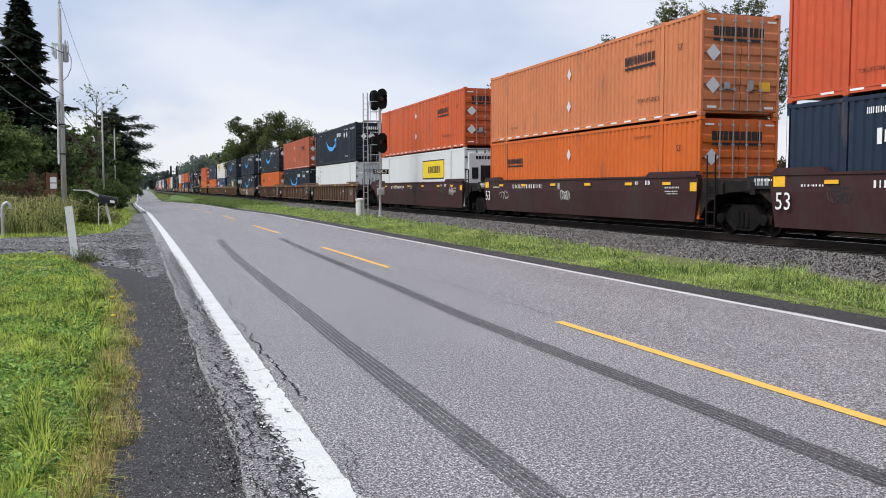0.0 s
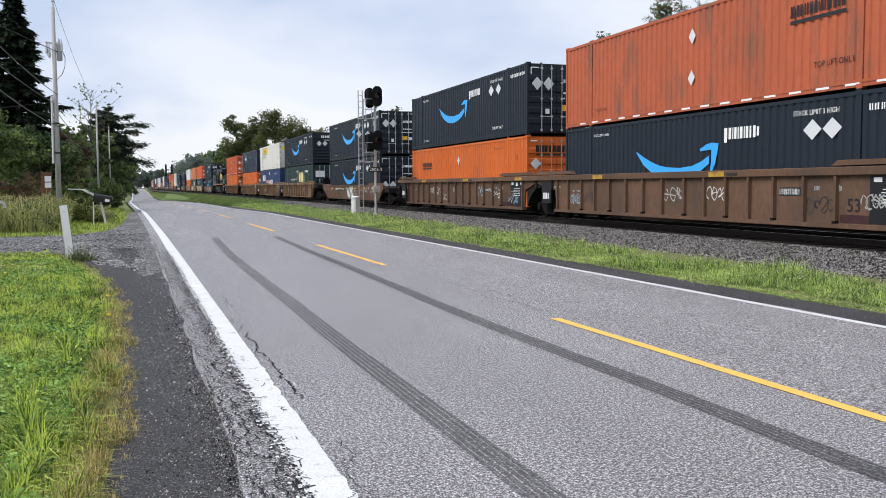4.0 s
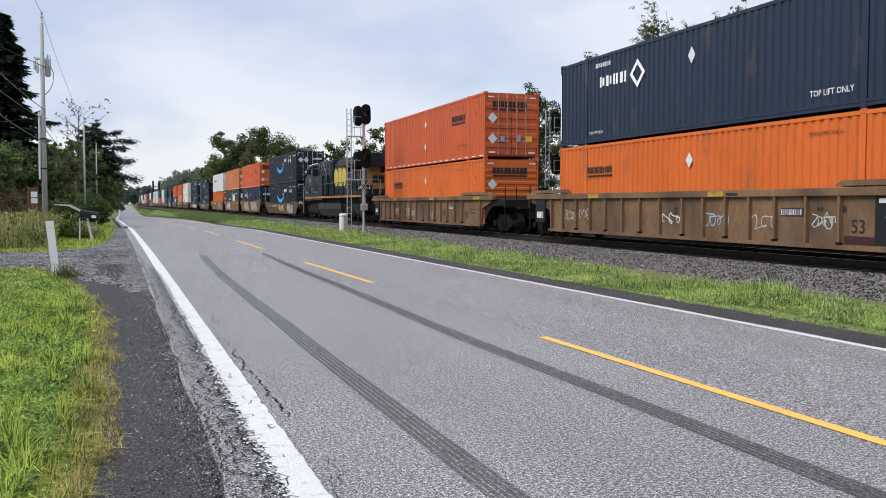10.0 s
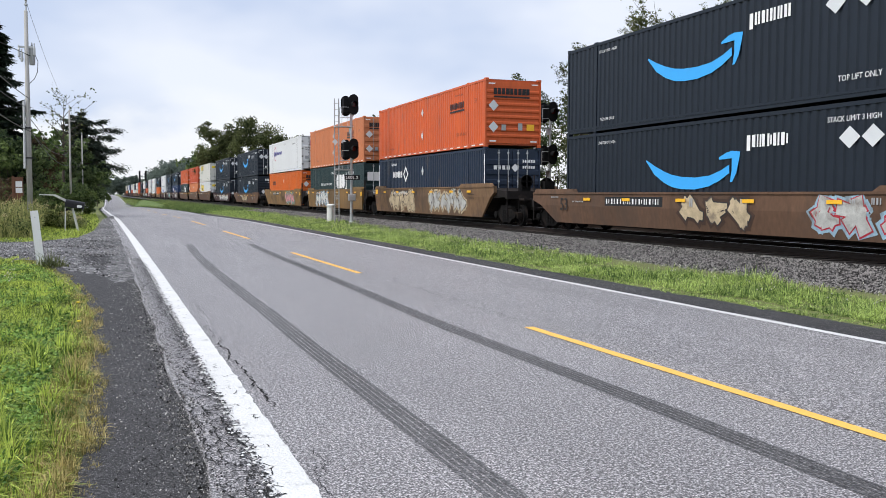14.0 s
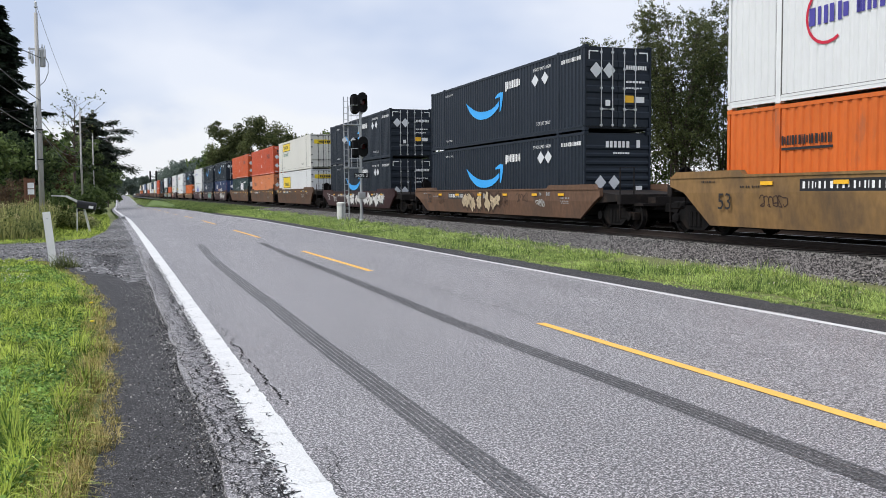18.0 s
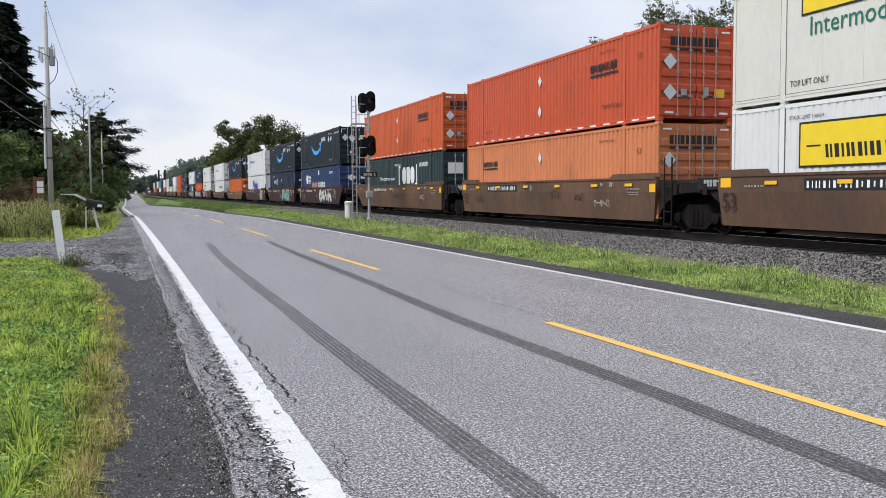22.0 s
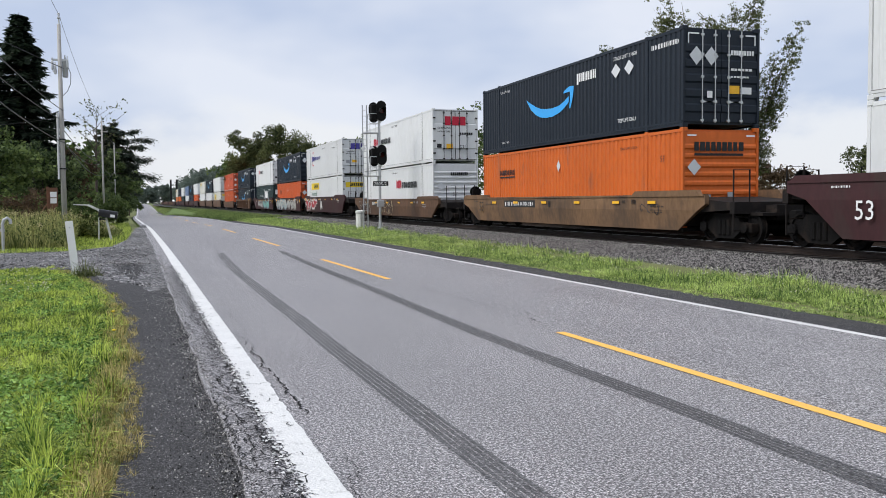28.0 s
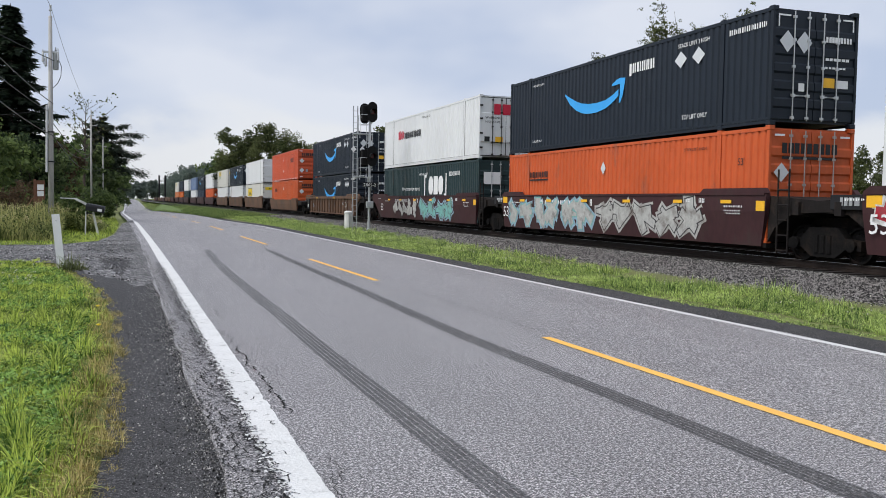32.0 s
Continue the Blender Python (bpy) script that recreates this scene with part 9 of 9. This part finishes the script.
# ---- roadside things ----
def build_roadside():
    e = thing("marker_post", "leaning white plastic roadside marker post", "marker post")
    e.location = (-1.28, 20.55, -0.08)
    e.rotation_euler = (radians(-2), radians(-5.5), 0)
    part("blade", Build().prism([(-0.078, -0.012), (0.078, -0.012), (0.078, 0.004), (0.03, 0.016), (-0.03, 0.016), (-0.078, 0.004)], "z", 0, 1.22), mat("white_plastic", (0.80, 0.80, 0.80), 0.45, vary=0.06, dirt=(0.4, 0.38, 0.33), dirt_at=0.72), e)
    part("rivet", Build().lathe((0, -0.014, 1.08), "y", [(-0.004, 0.012), (0.004, 0.014)], 8), GALV, e)
    rng = np.random.default_rng(33)
    n = 420
    r = 0.30 * rng.random(n) ** 0.8
    a = rng.random(n) * 6.283
    blades("weed_tuft", -1.08 + r * np.cos(a) * 1.3, 20.2 + r * np.sin(a), np.full(n, -0.06), (0.16 + 0.36 * rng.random(n) ** 2) * (1.1 - 2 * r), 0.004 + 0.004 * rng.random(n), leafy("dark_weed", (0.03, 0.045, 0.015), (0.22, 0.25, 0.09), 0.7, 2.0), "dark weed tuft round the marker post", "weeds", 1.2, 34)

    e = thing("mailbox", "black metal mailbox on a leaning white wooden post", "mailbox")
    e.location = (-1.2, 39.8, -0.08)
    arch = [(-0.16, 0.0), (0.16, 0.0), (0.16, 0.16)] + [(0.16 * math.cos(math.pi * i / 10), 0.16 + 0.14 * math.sin(math.pi * i / 10)) for i in range(1, 10)] + [(-0.16, 0.16)]
    gloss = mat("black_gloss_metal", (0.014, 0.014, 0.016), 0.35, vary=0.2)
    body = part("box", Build().prism(arch, "x", -0.36, 0.34), gloss, e)
    body.matrix_basis = pose(0, 0, 0.99, 0, 10, 0)
    part("door", Build().prism([(c * 1.05, d * 1.04 - 0.005) for c, d in arch], "x", 0.34, 0.37), gloss, body)
    part("flag", Build().box(-0.30, -0.05, -0.19, -0.175, -0.12, -0.08).box(-0.30, -0.22, -0.19, -0.175, -0.16, -0.04), gloss, body)
    part("label", Build().box(0.10, 0.28, -0.168, -0.162, 0.04, 0.15), WHITE_MARK, body, "pale label of plain bars")
    wood = mat("white_painted_wood", (0.62, 0.62, 0.59), 0.7, vary=0.15, dirt=(0.3, 0.28, 0.22), dirt_at=0.62)
    part("post", Build().tube((0.14, 0, 0), (-0.06, 0, 0.98), 0.05, 6), wood, e, "leaning white wooden post")
    part("stake", Build().tube((-0.36, 0.05, 0), (-0.33, 0.05, 1.0), 0.028, 6), wood, e)
    part("brace", Build().prism([(-0.74, 1.47), (-0.70, 1.55), (-0.22, 1.30), (-0.26, 1.21)], "y", -0.05, 0.05), wood, e, "white slanting wooden brace")
    part("arm", Build().prism([(-1.30, 1.52), (-1.30, 1.56), (-0.70, 1.54), (-0.72, 1.49)], "y", -0.03, 0.03), wood, e)
    broadleaf(-2.5, 43.0, 1.35, 0.8, LEAF_MID, 210, "low olive green shrub beside the mailbox", 2.2, 0.06, low=0.06)
    broadleaf(-5.2, 47.5, 1.7, 1.2, LEAF_RUST, 211, "low brownish shrub among the weeds", 1.4, 0.06, low=0.06)
    broadleaf(-1.9, 78.0, 1.5, 1.1, LEAF_MID, 212, "low green bush beside the road", 1.4, 0.09, low=0.06)
    broadleaf(-2.7, 96.0, 2.2, 1.4, LEAF_DARK, 213, "low dark green bush beside the road", 1.4, 0.1, low=0.06)

    e = thing("notice_board", "brown wooden notice board with white papers in tall weeds", "notice board")
    e.location = (-3.72, 45.5, -0.1)
    brown = mat("brown_stained_wood", (0.16, 0.075, 0.045), 0.75, vary=0.25, scale=3, fine=30, bump=0.2)
    part("post", Build().box(-0.28, -0.18, -0.05, 0.05, 0, 2.4), brown, e)
    part("board", Build().box(-0.18, 0.20, -0.03, 0.03, 1.3, 2.35), brown, e)
    part("paper", Build().box(-0.12, 0.16, -0.038, -0.032, 1.62, 1.86).box(-0.12, 0.16, -0.038, -0.032, 1.90, 2.16), WHITE_MARK, e, "white papers of unreadable bars")
    part("stay", Build().tube((-0.25, 0, 1.6), (-0.75, 0, 0.9), 0.03, 6), brown, e)

    e = thing("standpipe", "grey galvanised bent standpipe among the weeds", "pipe")
    e.location = (-4.1, 31.6, -0.08)
    part("pipe", Build().path([(0, 0, 0), (0, 0, 0.95), (0.04, 0, 1.08), (0.14, 0, 1.15), (0.22, 0, 1.08), (0.24, 0, 0.95)], 0.05, 8), GALV, e)
    part("collar", Build().lathe((0, 0, 0.7), "z", [(0, 0.07), (0.1, 0.07)], 10), GALV, e)

    e = thing("utility_box", "small pale utility box beside the road", "utility box")
    e.location = (-2.3, 104, -0.1 + sink(-2.3, 104))
    part("cabinet", Build().box(-0.7, 0.7, -0.4, 0.4, 0, 0.9, 0.03), mat("pale_box_paint", (0.6, 0.6, 0.55), 0.5), e)
    part("lid", Build().box(-0.75, 0.75, -0.45, 0.45, 0.9, 1.0, 0.02), mat("grey_lid_paint", (0.4, 0.4, 0.38), 0.5), e)


build_roadside()


def motions():
    """The train rolls past at a steady pace."""
    for ob, s, z in MOVING:
        walk(ob, [(t, on_track(0, s - SPEED * t, z)) for t in range(33)])


motions()
